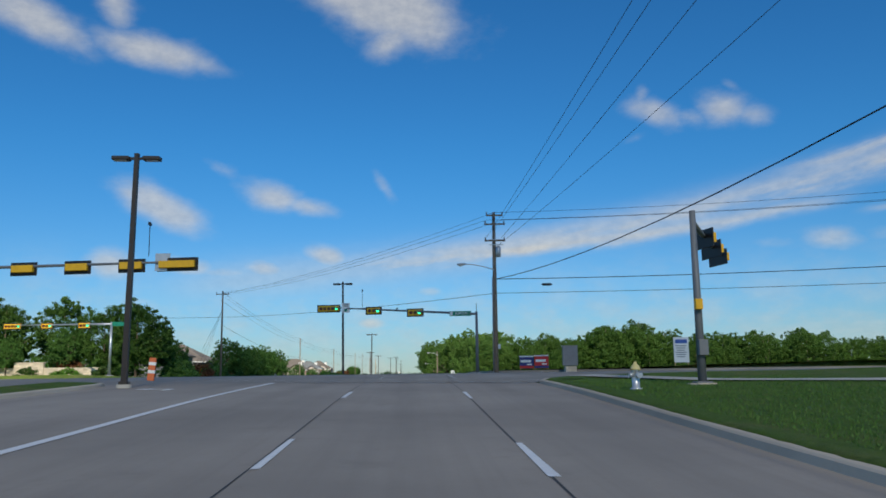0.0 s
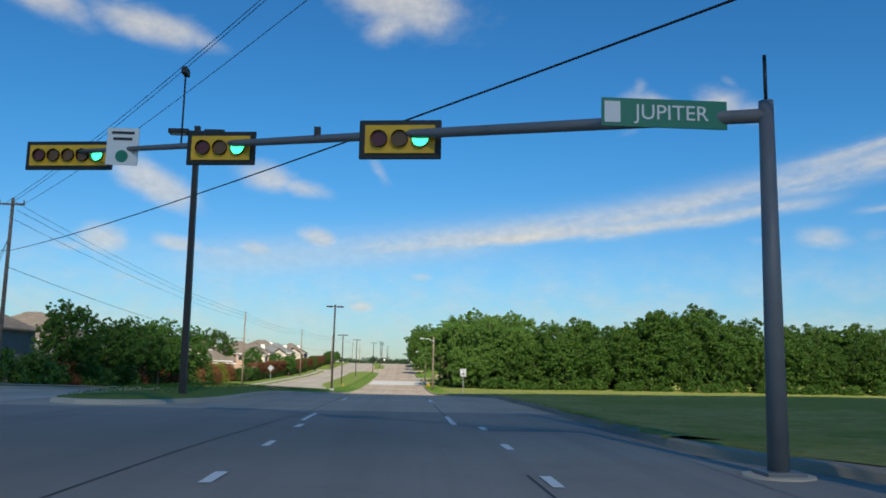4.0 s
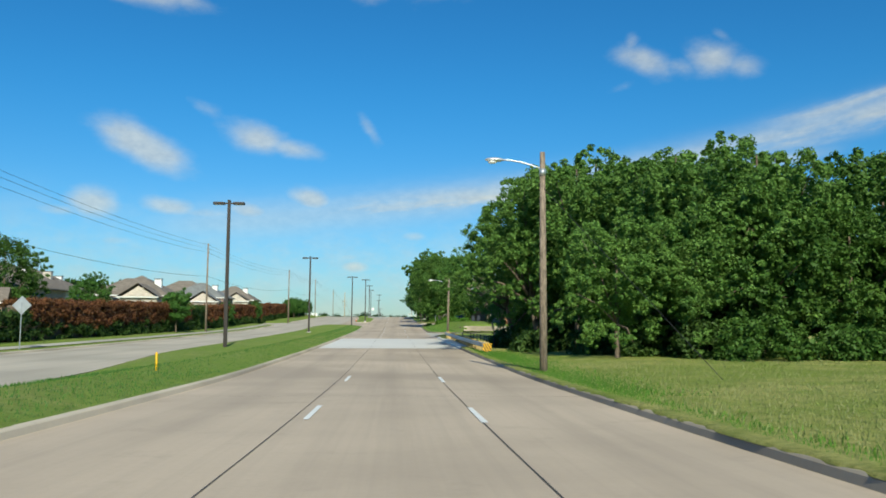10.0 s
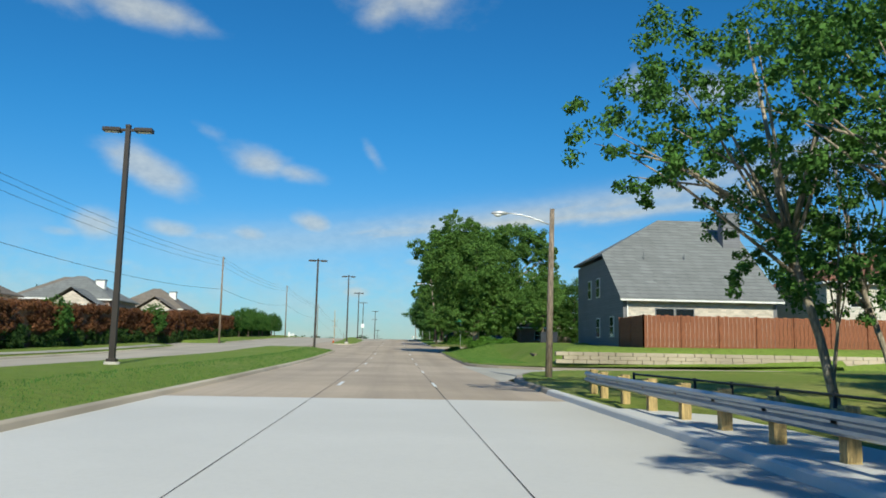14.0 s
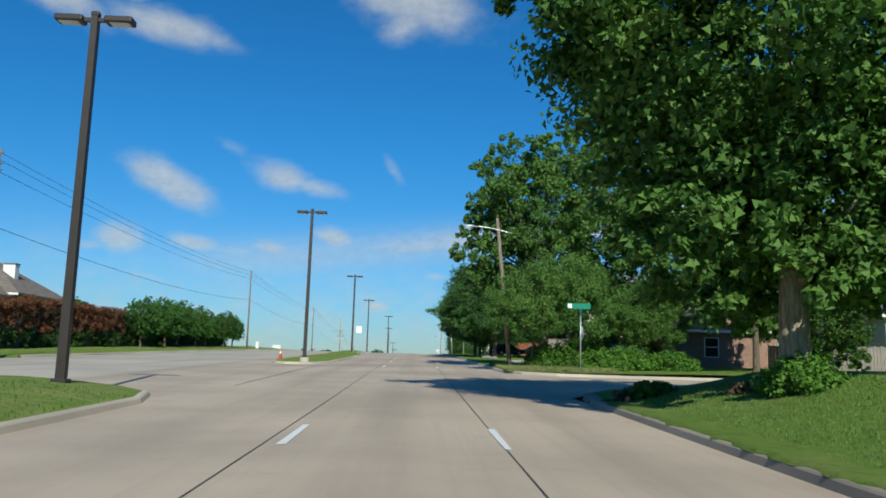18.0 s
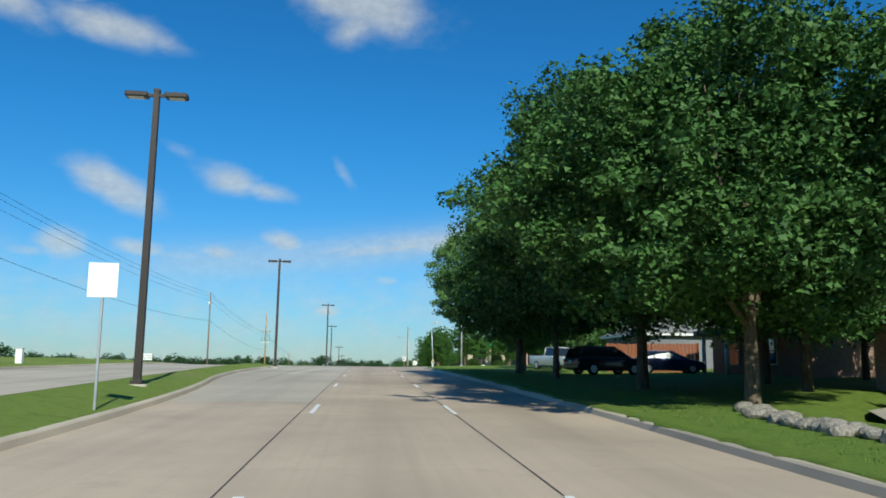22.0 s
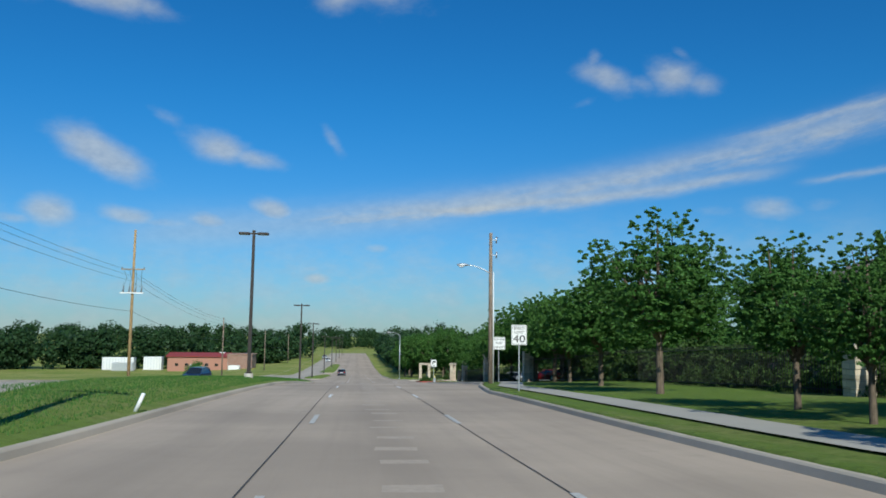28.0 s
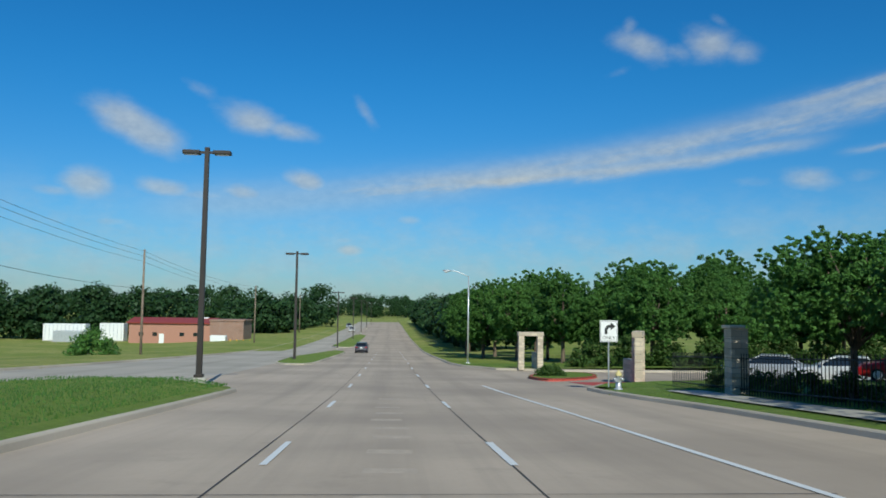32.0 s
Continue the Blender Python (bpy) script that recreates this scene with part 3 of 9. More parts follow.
# paved side streets and drives: polygons in plan, with level ground under them
PAVED = {
    "cross_street_east": [(4.9, 33.5), (6.5, 35.6), (9, 37), (14, 37.6), (220, 37.6), (220, 60.5), (14, 60.8), (10, 62.3), (7.2, 64.6), (4.9, 69)],
    "cross_street_west": [(-26.5, 42), (-30, 46), (-36, 48), (-220, 50), (-220, 84), (-40, 82), (-30, 79.5), (-24, 84)],
    "side_lane": [(4.9, 270), (6.6, 276), (9, 279), (40, 281), (40, 288), (9, 286), (6.2, 288.5), (4.9, 292)],
    "side_street": [(4.9, 329), (6.2, 331.5), (9, 333.6), (60, 334), (60, 346.8), (12, 347.0), (7.2, 348.4), (4.9, 353.6)],
    "driveway": [(9.9, 370), (11.5, 370), (12.3, 380.5), (16.6, 397.8), (19.7, 398.4), (19.7, 408), (14, 402.5), (11, 396.5), (10.0, 385)],
    "gate_street": [(4.9, 462.5), (6.6, 467.5), (9.5, 470.5), (13, 473), (70, 474), (70, 489), (16, 489.5), (11, 490.6), (7.6, 493.5), (4.9, 500)],
    "gate_entrance": [(8.4, 603), (9.6, 606.5), (13, 608.5), (70, 609), (70, 626), (12, 626.5), (7.4, 629), (5.4, 640)],
    "crossing_west": [(-24, 330), (-26, 333), (-80, 334), (-80, 350), (-26, 351), (-24, 355)],
}


def inside(poly, x, y):
    hit = False
    n = len(poly)
    for i in range(n):
        (x1, y1), (x2, y2) = poly[i], poly[(i + 1) % n]
        if (y1 > y) != (y2 > y) and x < (x2 - x1) * (y - y1) / (y2 - y1) + x1:
            hit = not hit
    return hit


def bump_noise(x, y):
    return 0.5 * noise.noise((x * 0.05, y * 0.05, 3.1)) + 0.25 * noise.noise((x * 0.17, y * 0.17, 7.7))


def ground_z(x, y):
    """Height of the ground beside the road."""
    z = road_z(y)
    r, l = right_kerb(y), left_kerb(y)
    far = min(1.0, max(0.0, (abs(x) - 70) / 160))
    z = z * (1 - far) + far * float(np.interp(y, [-200, 60, 200, 450, 600, 750], [-4, 1, 0, 1, -4, -6.5]))
    if x > r:
        d = x - r
        z += 0.13 + 0.012 * min(d, 30) + 0.25 * min(1.0, d / 12) * bump_noise(x, y)
        # the creek under the bridge
        c = math.exp(-(((y - 242) / 11) ** 2)) * min(1.0, max(0.0, (d - 2.2) / 6))
        z -= 2.2 * c
        # the corner lawn swells towards the side street
        z += 0.95 * min(1, max(0, (y - 307) / 13)) * min(1, max(0, (332.5 - y) / 5.5)) * min(1, max(0, (d - 0.8) / 4.2))
        # raised lots behind the retaining wall, and the yard of the far houses
        z += 1.2 * min(1, max(0, (y - 288) / 1.5)) * min(1, max(0, (321 - y) / 12)) * min(1, max(0, (d - 5.2) / 1.0))
    elif x < l:
        d = l - x
        z += 0.13 + 0.05 * min(d, 8) + 0.2 * min(1.0, d / 12) * bump_noise(x, y)
        z -= 1.6 * min(1, max(0, (y - 560) / 40)) * min(1, max(0, (d - 2) / 30))
    return z


def paved_at(x, y):
    for poly in PAVED.values():
        if inside(poly, x, y):
            return True
    return False


def near_paving(x, y, r):
    """Whether a paved outline runs within r of a place."""
    for poly in PAVED.values():
        if not (min(p[0] for p in poly) - r < x < max(p[0] for p in poly) + r and min(p[1] for p in poly) - r < y < max(p[1] for p in poly) + r):
            continue
        for i in range(len(poly)):
            ax, ay = poly[i]
            bx, by = poly[(i + 1) % len(poly)]
            t = max(0.0, min(1.0, ((x - ax) * (bx - ax) + (y - ay) * (by - ay)) / ((bx - ax) ** 2 + (by - ay) ** 2)))
            if math.hypot(x - ax - t * (bx - ax), y - ay - t * (by - ay)) < r:
                return True
    return False


def surface_z(x, y):
    """Height of whatever one stands on at a place."""
    if left_kerb(y) <= x <= right_kerb(y) or paved_at(x, y):
        return road_z(y)
    return ground_z(x, y)


def build_ground():
    xs = sorted(set([-4000, -2200, -1200, -700, -450, -300, -220, -160, -120] + list(range(-90, -34, 4)) + [-34 + 0.5 * i for i in range(28)]
                    + [-20, -10, -2, 3] + [5.0 + 0.25 * i for i in range(20)] + [10 + i for i in range(0, 26)] + list(range(36, 100, 6)) + [110, 140, 180, 240, 330, 480, 700, 1200, 2200, 4000]))
    ys = sorted(set([-3000, -1500, -700, -400, -260, -180, -120, -80, -50, -30] + list(range(-20, 32, 3)) + [30 + 0.8 * i for i in range(72)] + list(range(88, 262, 3))
                    + [262 + 1.0 * i for i in range(40)] + list(range(302, 326)) + [326 + i for i in range(36)] + list(range(362, 382, 3)) + [382 + i for i in range(20)]
                    + list(range(402, 458, 3)) + [458 + i for i in range(48)] + list(range(506, 530, 3)) + [530 + 1.5 * i for i in range(77)] + list(range(646, 820, 6)) + [840, 880, 940, 1000, 1100, 1250, 1500, 2000, 3000, 4500]))
    nx = len(xs)
    verts = []
    for y in ys:
        for x in xs:
            if 5 < x < 7.3 and 229.5 < y < 254.5:
                z = road_z(y) - 0.1
            elif left_kerb(y) - 0.1 <= x <= right_kerb(y) + 0.12 or (-100 < y < 700 and (paved_at(x, y) or 5 < x < 60 and near_paving(x, y, 0.75))):
                z = road_z(y) - 0.22
            else:
                z = ground_z(x, y)
            verts.append((x, y, z))
    faces = [(j * nx + i, j * nx + i + 1, (j + 1) * nx + i + 1, (j + 1) * nx + i) for j in range(len(ys) - 1) for i in range(nx - 1)]
    me = mesh_of("ground", verts, faces, M_FIELD, True)
    me.materials.append(M_LAWN)
    me.materials.append(M_GRASS)
    me.materials.append(M_DARKGRASS)
    for p in me.polygons:
        c = p.center
        if abs(c.x) > 70:
            pass
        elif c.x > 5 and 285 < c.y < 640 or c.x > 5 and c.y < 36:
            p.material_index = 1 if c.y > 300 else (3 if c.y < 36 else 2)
        elif c.x < -20 and c.y < 480:
            p.material_index = 2
    tagged(new("ground", me), "grassy ground with mown verges and an open dry meadow", "ground", kind="structure")


def sheet(name, mat, ys, left, right, dz=0.0, cols=2, label="", cat="road", skirt=0.0):
    """A strip of paving along the road between two edges that may vary with y."""
    verts, faces = [], []
    n = cols + 1
    for y in ys:
        a, b = left(y), right(y)
        for i in range(n):
            verts.append((a + (b - a) * i / cols, y, road_z(y) + dz))
    for j in range(len(ys) - 1):
        for i in range(cols):
            faces.append((j * n + i, j * n + i + 1, (j + 1) * n + i + 1, (j + 1) * n + i))
    if skirt:
        base = len(verts)
        for j, y in enumerate(ys):
            for i in (0, n - 1):
                v = verts[j * n + i]
                verts.append((v[0], v[1], v[2] - skirt))
        for j in range(len(ys) - 1):
            faces.append((j * n, (j + 1) * n, base + 2 * (j + 1), base + 2 * j))
            faces.append((j * n + n - 1, base + 2 * j + 1, base + 2 * (j + 1) + 1, (j + 1) * n + n - 1))
    return tagged(new(name, mesh_of(name, verts, faces, mat, True)), label, cat, kind="structure")


def yrange(a, b, step=3.0):
    n = max(1, int(math.ceil((b - a) / step)))
    return [a + (b - a) * i / n for i in range(n + 1)]


def smooth_outline(pts, times=2):
    """Cuts corners of a closed outline, for rounded island ends."""
    for _ in range(times):
        out = []
        for i, p in enumerate(pts):
            q = pts[(i + 1) % len(pts)]
            out += [(p[0] * 0.75 + q[0] * 0.25, p[1] * 0.75 + q[1] * 0.25), (p[0] * 0.25 + q[0] * 0.75, p[1] * 0.25 + q[1] * 0.75)]
        pts = out
    return pts


def densify(pts, step=4.0, closed=True):
    out = []
    n = len(pts)
    for i in range(n if closed else n - 1):
        p, q = pts[i], pts[(i + 1) % n]
        k = max(1, int(math.hypot(q[0] - p[0], q[1] - p[1]) / step))
        out += [(p[0] + (q[0] - p[0]) * j / k, p[1] + (q[1] - p[1]) * j / k) for j in range(k)]
    if not closed:
        out.append(pts[-1])
    return out


def kerb_line(name, pts, closed, width=0.17, height=0.15, mat=None, label="weathered concrete kerb with a rounded top edge"):
    """A kerb swept along a line in plan; its face stands on the line, its body to the left of the way taken."""
    pts = densify(pts, 2.5, closed)
    prof = [(-0.03, -0.04), (0.0, 0.004), (0.04, height - 0.035), (0.075, height - 0.008), (0.1, height), (width + 0.03, height + 0.006), (width + 0.03, -0.1)]
    n, k = len(pts), len(prof)
    verts, faces = [], []
    for i, p in enumerate(pts):
        a = pts[(i - 1) % n] if closed or i > 0 else p
        b = pts[(i + 1) % n] if closed or i < n - 1 else p
        d = Vector((b[0] - a[0], b[1] - a[1])).normalized()
        nx_, ny_ = -d.y, d.x
        for o, h in prof:
            wob = 0.012 * noise.noise((p[0] * 0.7, p[1] * 0.7, o))
            verts.append((p[0] + nx_ * (o + wob), p[1] + ny_ * (o + wob), road_z(p[1]) + h))
    for i in range(n if closed else n - 1):
        j = (i + 1) % n
        for s in range(k - 1):
            faces.append((i * k + s, i * k + s + 1, j * k + s + 1, j * k + s))
    return tagged(new(name, mesh_of(name, verts, faces, mat or M_KERB)), label, "kerb", kind="structure")


def fan_surface(name, outline, mat, dz, label, cat, zfun=None, rows=2.0, cols=0.0):
    """Fills an outline in plan with a surface that follows the road's rise."""
    bm = bmesh.new()
    vs = [bm.verts.new((x, y, 0)) for x, y in outline]
    bm.faces.new(vs)
    ylo, yhi = min(p[1] for p in outline), max(p[1] for p in outline)
    y = ylo + rows
    while y < yhi:
        bmesh.ops.bisect_plane(bm, geom=bm.verts[:] + bm.edges[:] + bm.faces[:], plane_co=(0, y, 0), plane_no=(0, 1, 0))
        y += rows
    x = min(p[0] for p in outline) + cols
    while cols and x < max(p[0] for p in outline):
        bmesh.ops.bisect_plane(bm, geom=bm.verts[:] + bm.edges[:] + bm.faces[:], plane_co=(x, 0, 0), plane_no=(1, 0, 0))
        x += cols
    bmesh.ops.triangulate(bm, faces=bm.faces[:])
    bmesh.ops.recalc_face_normals(bm, faces=bm.faces[:])
    for f in bm.faces:
        if f.normal.z < 0:
            f.normal_flip()
    for v in bm.verts:
        v.co.z = (zfun(v.co.x, v.co.y) if zfun else road_z(v.co.y)) + dz
    for f in bm.faces:
        f.smooth = True
    ob = part(name, bm, mat)
    return tagged(ob, label, cat, kind="structure")


passing_cloud(900.0, -27.0, 330.0, -190.0, 131.0, 0.38, "broad thin white cumulus cloud drifting over the junction")
passing_cloud(955.0, -36.0, -9.5, 108.0, 161.0, 0.42, "ragged white scrap at the edge of the drifting cloud")
passing_cloud(1010.0, -26.0, 300.0, 66.0, 126.0, 0.5, "thicker white billow on top of the drifting cloud")
build_ground()

# the driven carriageway, in stretches of differing concrete
_R = lambda y: right_kerb(y) + 0.02
sheet("road_1", M_ROAD_OLD, yrange(-220, 38), lambda y: left_kerb(y), _R, 0, 8, "worn grey concrete road with sealed joints")
sheet("road_2", M_CROSS, yrange(38, 80, 1.5), lambda y: left_kerb(y), _R, 0, 8, "dark grey concrete junction")
sheet("road_3", M_ROAD, yrange(80, 229.5), lambda y: -11.6, _R, 0, 6, "grey and tan concrete road with sealed joints")
sheet("bridge_deck", M_SLAB, yrange(229.5, 258.8), lambda y: -11.6, lambda y: 5.3, 0.004, 6, "new near-white concrete bridge deck", "bridge", 0.5)
sheet("road_5", M_ROAD, yrange(258.8, 560), lambda y: -11.6, _R, 0, 6, "tan concrete road with sealed joints")
sheet("road_6", M_ROAD, yrange(560, 1000, 6), lambda y: -9.5, _R, 0, 6, "tan concrete road running down to the woods")
sheet("turn_bay", M_LEFT, yrange(404, 497), lambda y: -11.5, lambda y: -1.9, 0.004, 3, "pale new concrete turn bay", "road")
sheet("opposite_road_1", M_LEFT, yrange(80, 560), lambda y: left_kerb(y), lambda y: -11.6, 0, 4, "pale concrete opposite carriageway")
sheet("opposite_road_2", M_LEFT, yrange(560, 1000, 6), lambda y: left_kerb(y), lambda y: -9.5, 0, 4, "pale concrete opposite carriageway")
STREET_LABEL = {"cross_street_east": ("dark grey concrete cross street", M_CROSS), "cross_street_west": ("dark grey concrete cross street", M_CROSS),
                "side_lane": ("narrow tan concrete lane", M_WALK), "side_street": ("tan concrete side street", M_ROAD), "driveway": ("pale concrete house driveway", M_WALK),
                "gate_street": ("tan concrete street to the gated houses", M_ROAD), "gate_entrance": ("concrete drive to the gates", M_ROAD), "crossing_west": ("pale concrete side street", M_LEFT)}
for _n, _poly in PAVED.items():
    lab, mat = STREET_LABEL[_n]
    fan_surface(_n, _poly, mat, 0.004, lab, "street", zfun=lambda x, y: road_z(y) if abs(x) < 30 else road_z(y) + 0.05)

# kerbs along the right side, broken where streets join


def right_edge(a, b):
    return [(right_kerb(y), y) for y in yrange(a, b, 4.0)]


def kerb_right(name, pts):
    # the kerb's body lies away from the road: walk southward so that it falls to the left
    runs, corner = [], None
    for p in pts:
        c = p[0] > right_kerb(p[1]) + 0.25
        if c != corner:
            runs.append((c, [runs[-1][1][-1]] if runs else []))
            corner = c
        runs[-1][1].append(p)
    for i, (c, run) in enumerate(runs):
        if len(run) > 1:
            kerb_line(name if i == 0 else name + "_" + "abcd"[i], run[::-1], False, 0.36 if c else 0.17, mat=M_KERBOLD if 60 < run[0][1] < 330 else M_KERB)
        if c and len(run) > 1:
            verge(name.replace("kerb", "verge"), run[::-1])


def verge(name, pts):
    """Turf laid up to the back of a corner kerb."""
    pts = densify(pts, 1.0, False)
    offs = (0.34, 0.9, 1.6, 2.4)
    verts, faces = [], []
    for i, p in enumerate(pts):
        a, b = pts[max(i - 1, 0)], pts[min(i + 1, len(pts) - 1)]
        d = Vector((b[0] - a[0], b[1] - a[1])).normalized()
        for j, o in enumerate(offs):
            x, y = p[0] - d.y * o, p[1] + d.x * o
            verts.append((x, y, max(ground_z(x, y), road_z(y) + 0.14) + (0.03 if j < 3 else -0.05)))
    n = len(offs)
    for i in range(len(pts) - 1):
        for j in range(n - 1):
            faces.append((i * n + j, i * n + j + 1, (i + 1) * n + j + 1, (i + 1) * n + j))
    tagged(new(name, mesh_of(name, verts, faces, M_DARKGRASS if pts[0][1] < 40 else M_LAWN if pts[0][1] > 300 else M_FIELD if pts[0][1] < 250 else M_GRASS, True)), "strip of mown turf behind the corner kerb", "verge", kind="structure")


kerb_right("kerb_1", right_edge(-120, 32.5) + [(5.6, 34.2), (6.6, 35.8), (9, 37), (14, 37.6), (100, 37.6)])
kerb_right("kerb_2", [(100, 60.5), (14, 60.8), (10, 62.3), (7.2, 64.6), (5.9, 67)] + right_edge(70, 228))
kerb_right("kerb_3", right_edge(260, 269) + [(5.9, 273.5), (7, 277.5), (9.5, 280), (30, 281.4)])
kerb_right("kerb_4", [(30, 287.6), (9.5, 286.2), (7, 288.2), (5.8, 290.5)] + right_edge(293, 327) + [(5.7, 330), (6.9, 332.4), (9.5, 333.7), (45, 334)])
kerb_right("kerb_5", [(45, 346.9), (12, 347.1), (8, 347.9), (6.3, 349.6), (5.5, 352.0)] + right_edge(354.5, 398))
kerb_right("kerb_6", right_edge(398, 461) + [(5.8, 465.5), (7.2, 468.8), (10, 471), (14, 473.1), (60, 474)])
kerb_right("kerb_7", [(60, 489), (16, 489.5), (11, 490.6), (7.6, 493.5), (6, 497.5)] + right_edge(501, 601) + [(8.6, 603.5), (10, 606.7), (13.5, 608.6), (40, 609)])
kerb_right("kerb_8", [(40, 626), (12.2, 626.4), (8, 628.6), (6, 635)] + right_edge(641, 940))
kerb_line("kerb_left_1", [(left_kerb(y), y) for y in yrange(85, 329, 6)], False)
kerb_line("kerb_left_2", [(left_kerb(y), y) for y in yrange(356, 940, 6)], False)
kerb_line("kerb_left_3", [(left_kerb(y), y) for y in yrange(-120, 42, 6)], False)


def turf_edge(name, a, b, cover, mat):
    """Grass that has crept over the back of the kerb, with a ragged lip; cover: how much of the kerb's top it hides."""
    verts, faces = [], []
    ys = yrange(a, b, 0.3)
    for i, y in enumerate(ys):
        lip = 0.2 - cover * (0.6 + 0.45 * noise.noise((3.0, y * 0.35, 0.0)) + 0.6 * noise.noise((9.0, y * 2.1, 0.0)))
        lip = min(0.24, max(0.02, lip))
        x = right_kerb(y)
        z = road_z(y)
        verts += [(x + lip, y, z + 0.13), (x + lip + 0.03, y, z + 0.178), (x + 0.32, y, z + 0.2), (x + 0.75, y, max(ground_z(x + 0.75, y), z + 0.13) + 0.035), (x + 1.3, y, ground_z(x + 1.3, y) - 0.03)]
    for i in range(len(ys) - 1):
        for j in range(4):
            faces.append((i * 5 + j, i * 5 + j + 1, (i + 1) * 5 + j + 1, (i + 1) * 5 + j))
    tagged(new(name, mesh_of(name, verts, faces, mat, True)), "ragged turf creeping over the back of the kerb", "verge", kind="structure")


turf_edge("verge_1", -60, 32, 0.06, M_DARKGRASS)
turf_edge("verge_2", 70, 228, 0.23, M_FIELD)
turf_edge("verge_3", 294, 326, 0.2, M_LAWN)
turf_edge("verge_4", 358, 461, 0.18, M_LAWN)
turf_edge("verge_5", 502, 534, 0.1, M_LAWN)


# medians: grass islands with kerbs
def island(tag, outline, mat, label):
    pts = smooth_outline(densify(outline, 12.0), 2)
    area = sum(a[0] * b[1] - b[0] * a[1] for a, b in zip(pts, pts[1:] + pts[:1]))
    if area < 0:
        pts = pts[::-1]
    def mound(x, y):
        edge = min(math.hypot(x - a[0], y - a[1]) for a in near[int(y // 6)]) if near.get(int(y // 6)) else 0.0
        rise = min(0.36, 0.16 * max(0.0, edge - 0.12))
        return road_z(y) + (min(rise, 0.06 * max(0.0, x + 11.2)) if tag == "2" and y < 196 else rise)
    near = {}
    for q in densify(pts, 0.5):
        for r_ in (-1, 0, 1):
            near.setdefault(int(q[1] // 6) + r_, []).append(q)
    inner = []
    for i, q in enumerate(pts):
        a, b = pts[i - 1], pts[(i + 1) % len(pts)]
        d = Vector((b[0] - a[0], b[1] - a[1])).normalized()
        inner.append((q[0] - d.y * 0.17, q[1] + d.x * 0.17))
    fan_surface("median_" + tag, inner, mat, 0.125, label, "median", zfun=mound, rows=3.0, cols=1.3)
    kerb_line("median_kerb_" + tag, pts, True)


def along(edge, a, b, step=14.0):
    return [(edge(y), y) for y in yrange(a, b, step)]


island("1", [(-12.5, 37), (-12.5, -120), (-15.2, -120), (-15.2, 36)], M_DARKGRASS, "mown grass median strip with concrete kerb")
_mr = lambda y: float(np.interp(y, [80, 115, 160, 330], [-5.5, -5.6, -5.95, -6.0]))
_ml = lambda y: float(np.interp(y, [80, 195, 215, 330], [-11.2, -11.2, -15.0, -15.8]))
island("2", along(_mr, 81, 329) + along(_ml, 81, 329)[::-1], M_GRASS, "long mown grass median with concrete kerb")
_mr2 = lambda y: float(np.interp(y, [357, 405, 430, 463], [-5.5, -5.6, -8.8, -9.0]))
_ml2 = lambda y: float(np.interp(y, [357, 400, 463], [-9.6, -10.2, -13.5]))
island("3", along(_mr2, 358, 464) + along(_ml2, 358, 464)[::-1], M_GRASS, "mown grass median narrowing beside a turn bay")
_mr3 = lambda y: -5.65
_ml3 = lambda y: float(np.interp(y, [505, 520, 545, 575, 605], [-9.5, -12.0, -18.0, -18.0, -14.5]))
island("4", along(_mr3, 505, 604, 10) + along(_ml3, 505, 604, 10)[::-1], M_GRASS, "wide mown grass median with worn patches")
island("5", [(-6.0, 634), (-6.0, 690), (-7.4, 694), (-9.2, 690), (-10.5, 660), (-9.5, 636)], M_GRASS, "small teardrop grass median")
island("6", [(-6.0, 712), (-6.0, 800), (-9.5, 800), (-10.5, 716)], M_GRASS, "far grass median")

# sealed joints in the paving
def line_strip(name, pts, width, mat, dz, label, cat):
    pts = densify(pts, 2.5, False)
    verts, faces = [], []
    for i, p in enumerate(pts):
        a, b = pts[max(i - 1, 0)], pts[min(i + 1, len(pts) - 1)]
        d = Vector((b[0] - a[0], b[1] - a[1])).normalized()
        w = width * (0.5 + 0.22 * noise.noise((p[0] * 3, p[1] * 0.8, 1.0)))
        for s in (-1, 1):
            verts.append((p[0] - d.y * w * s, p[1] + d.x * w * s, road_z(p[1]) + dz))
    for i in range(len(pts) - 1):
        faces.append((2 * i, 2 * i + 1, 2 * i + 3, 2 * i + 2))
    return tagged(new(name, mesh_of(name, verts, faces, mat)), label, cat, kind="structure")


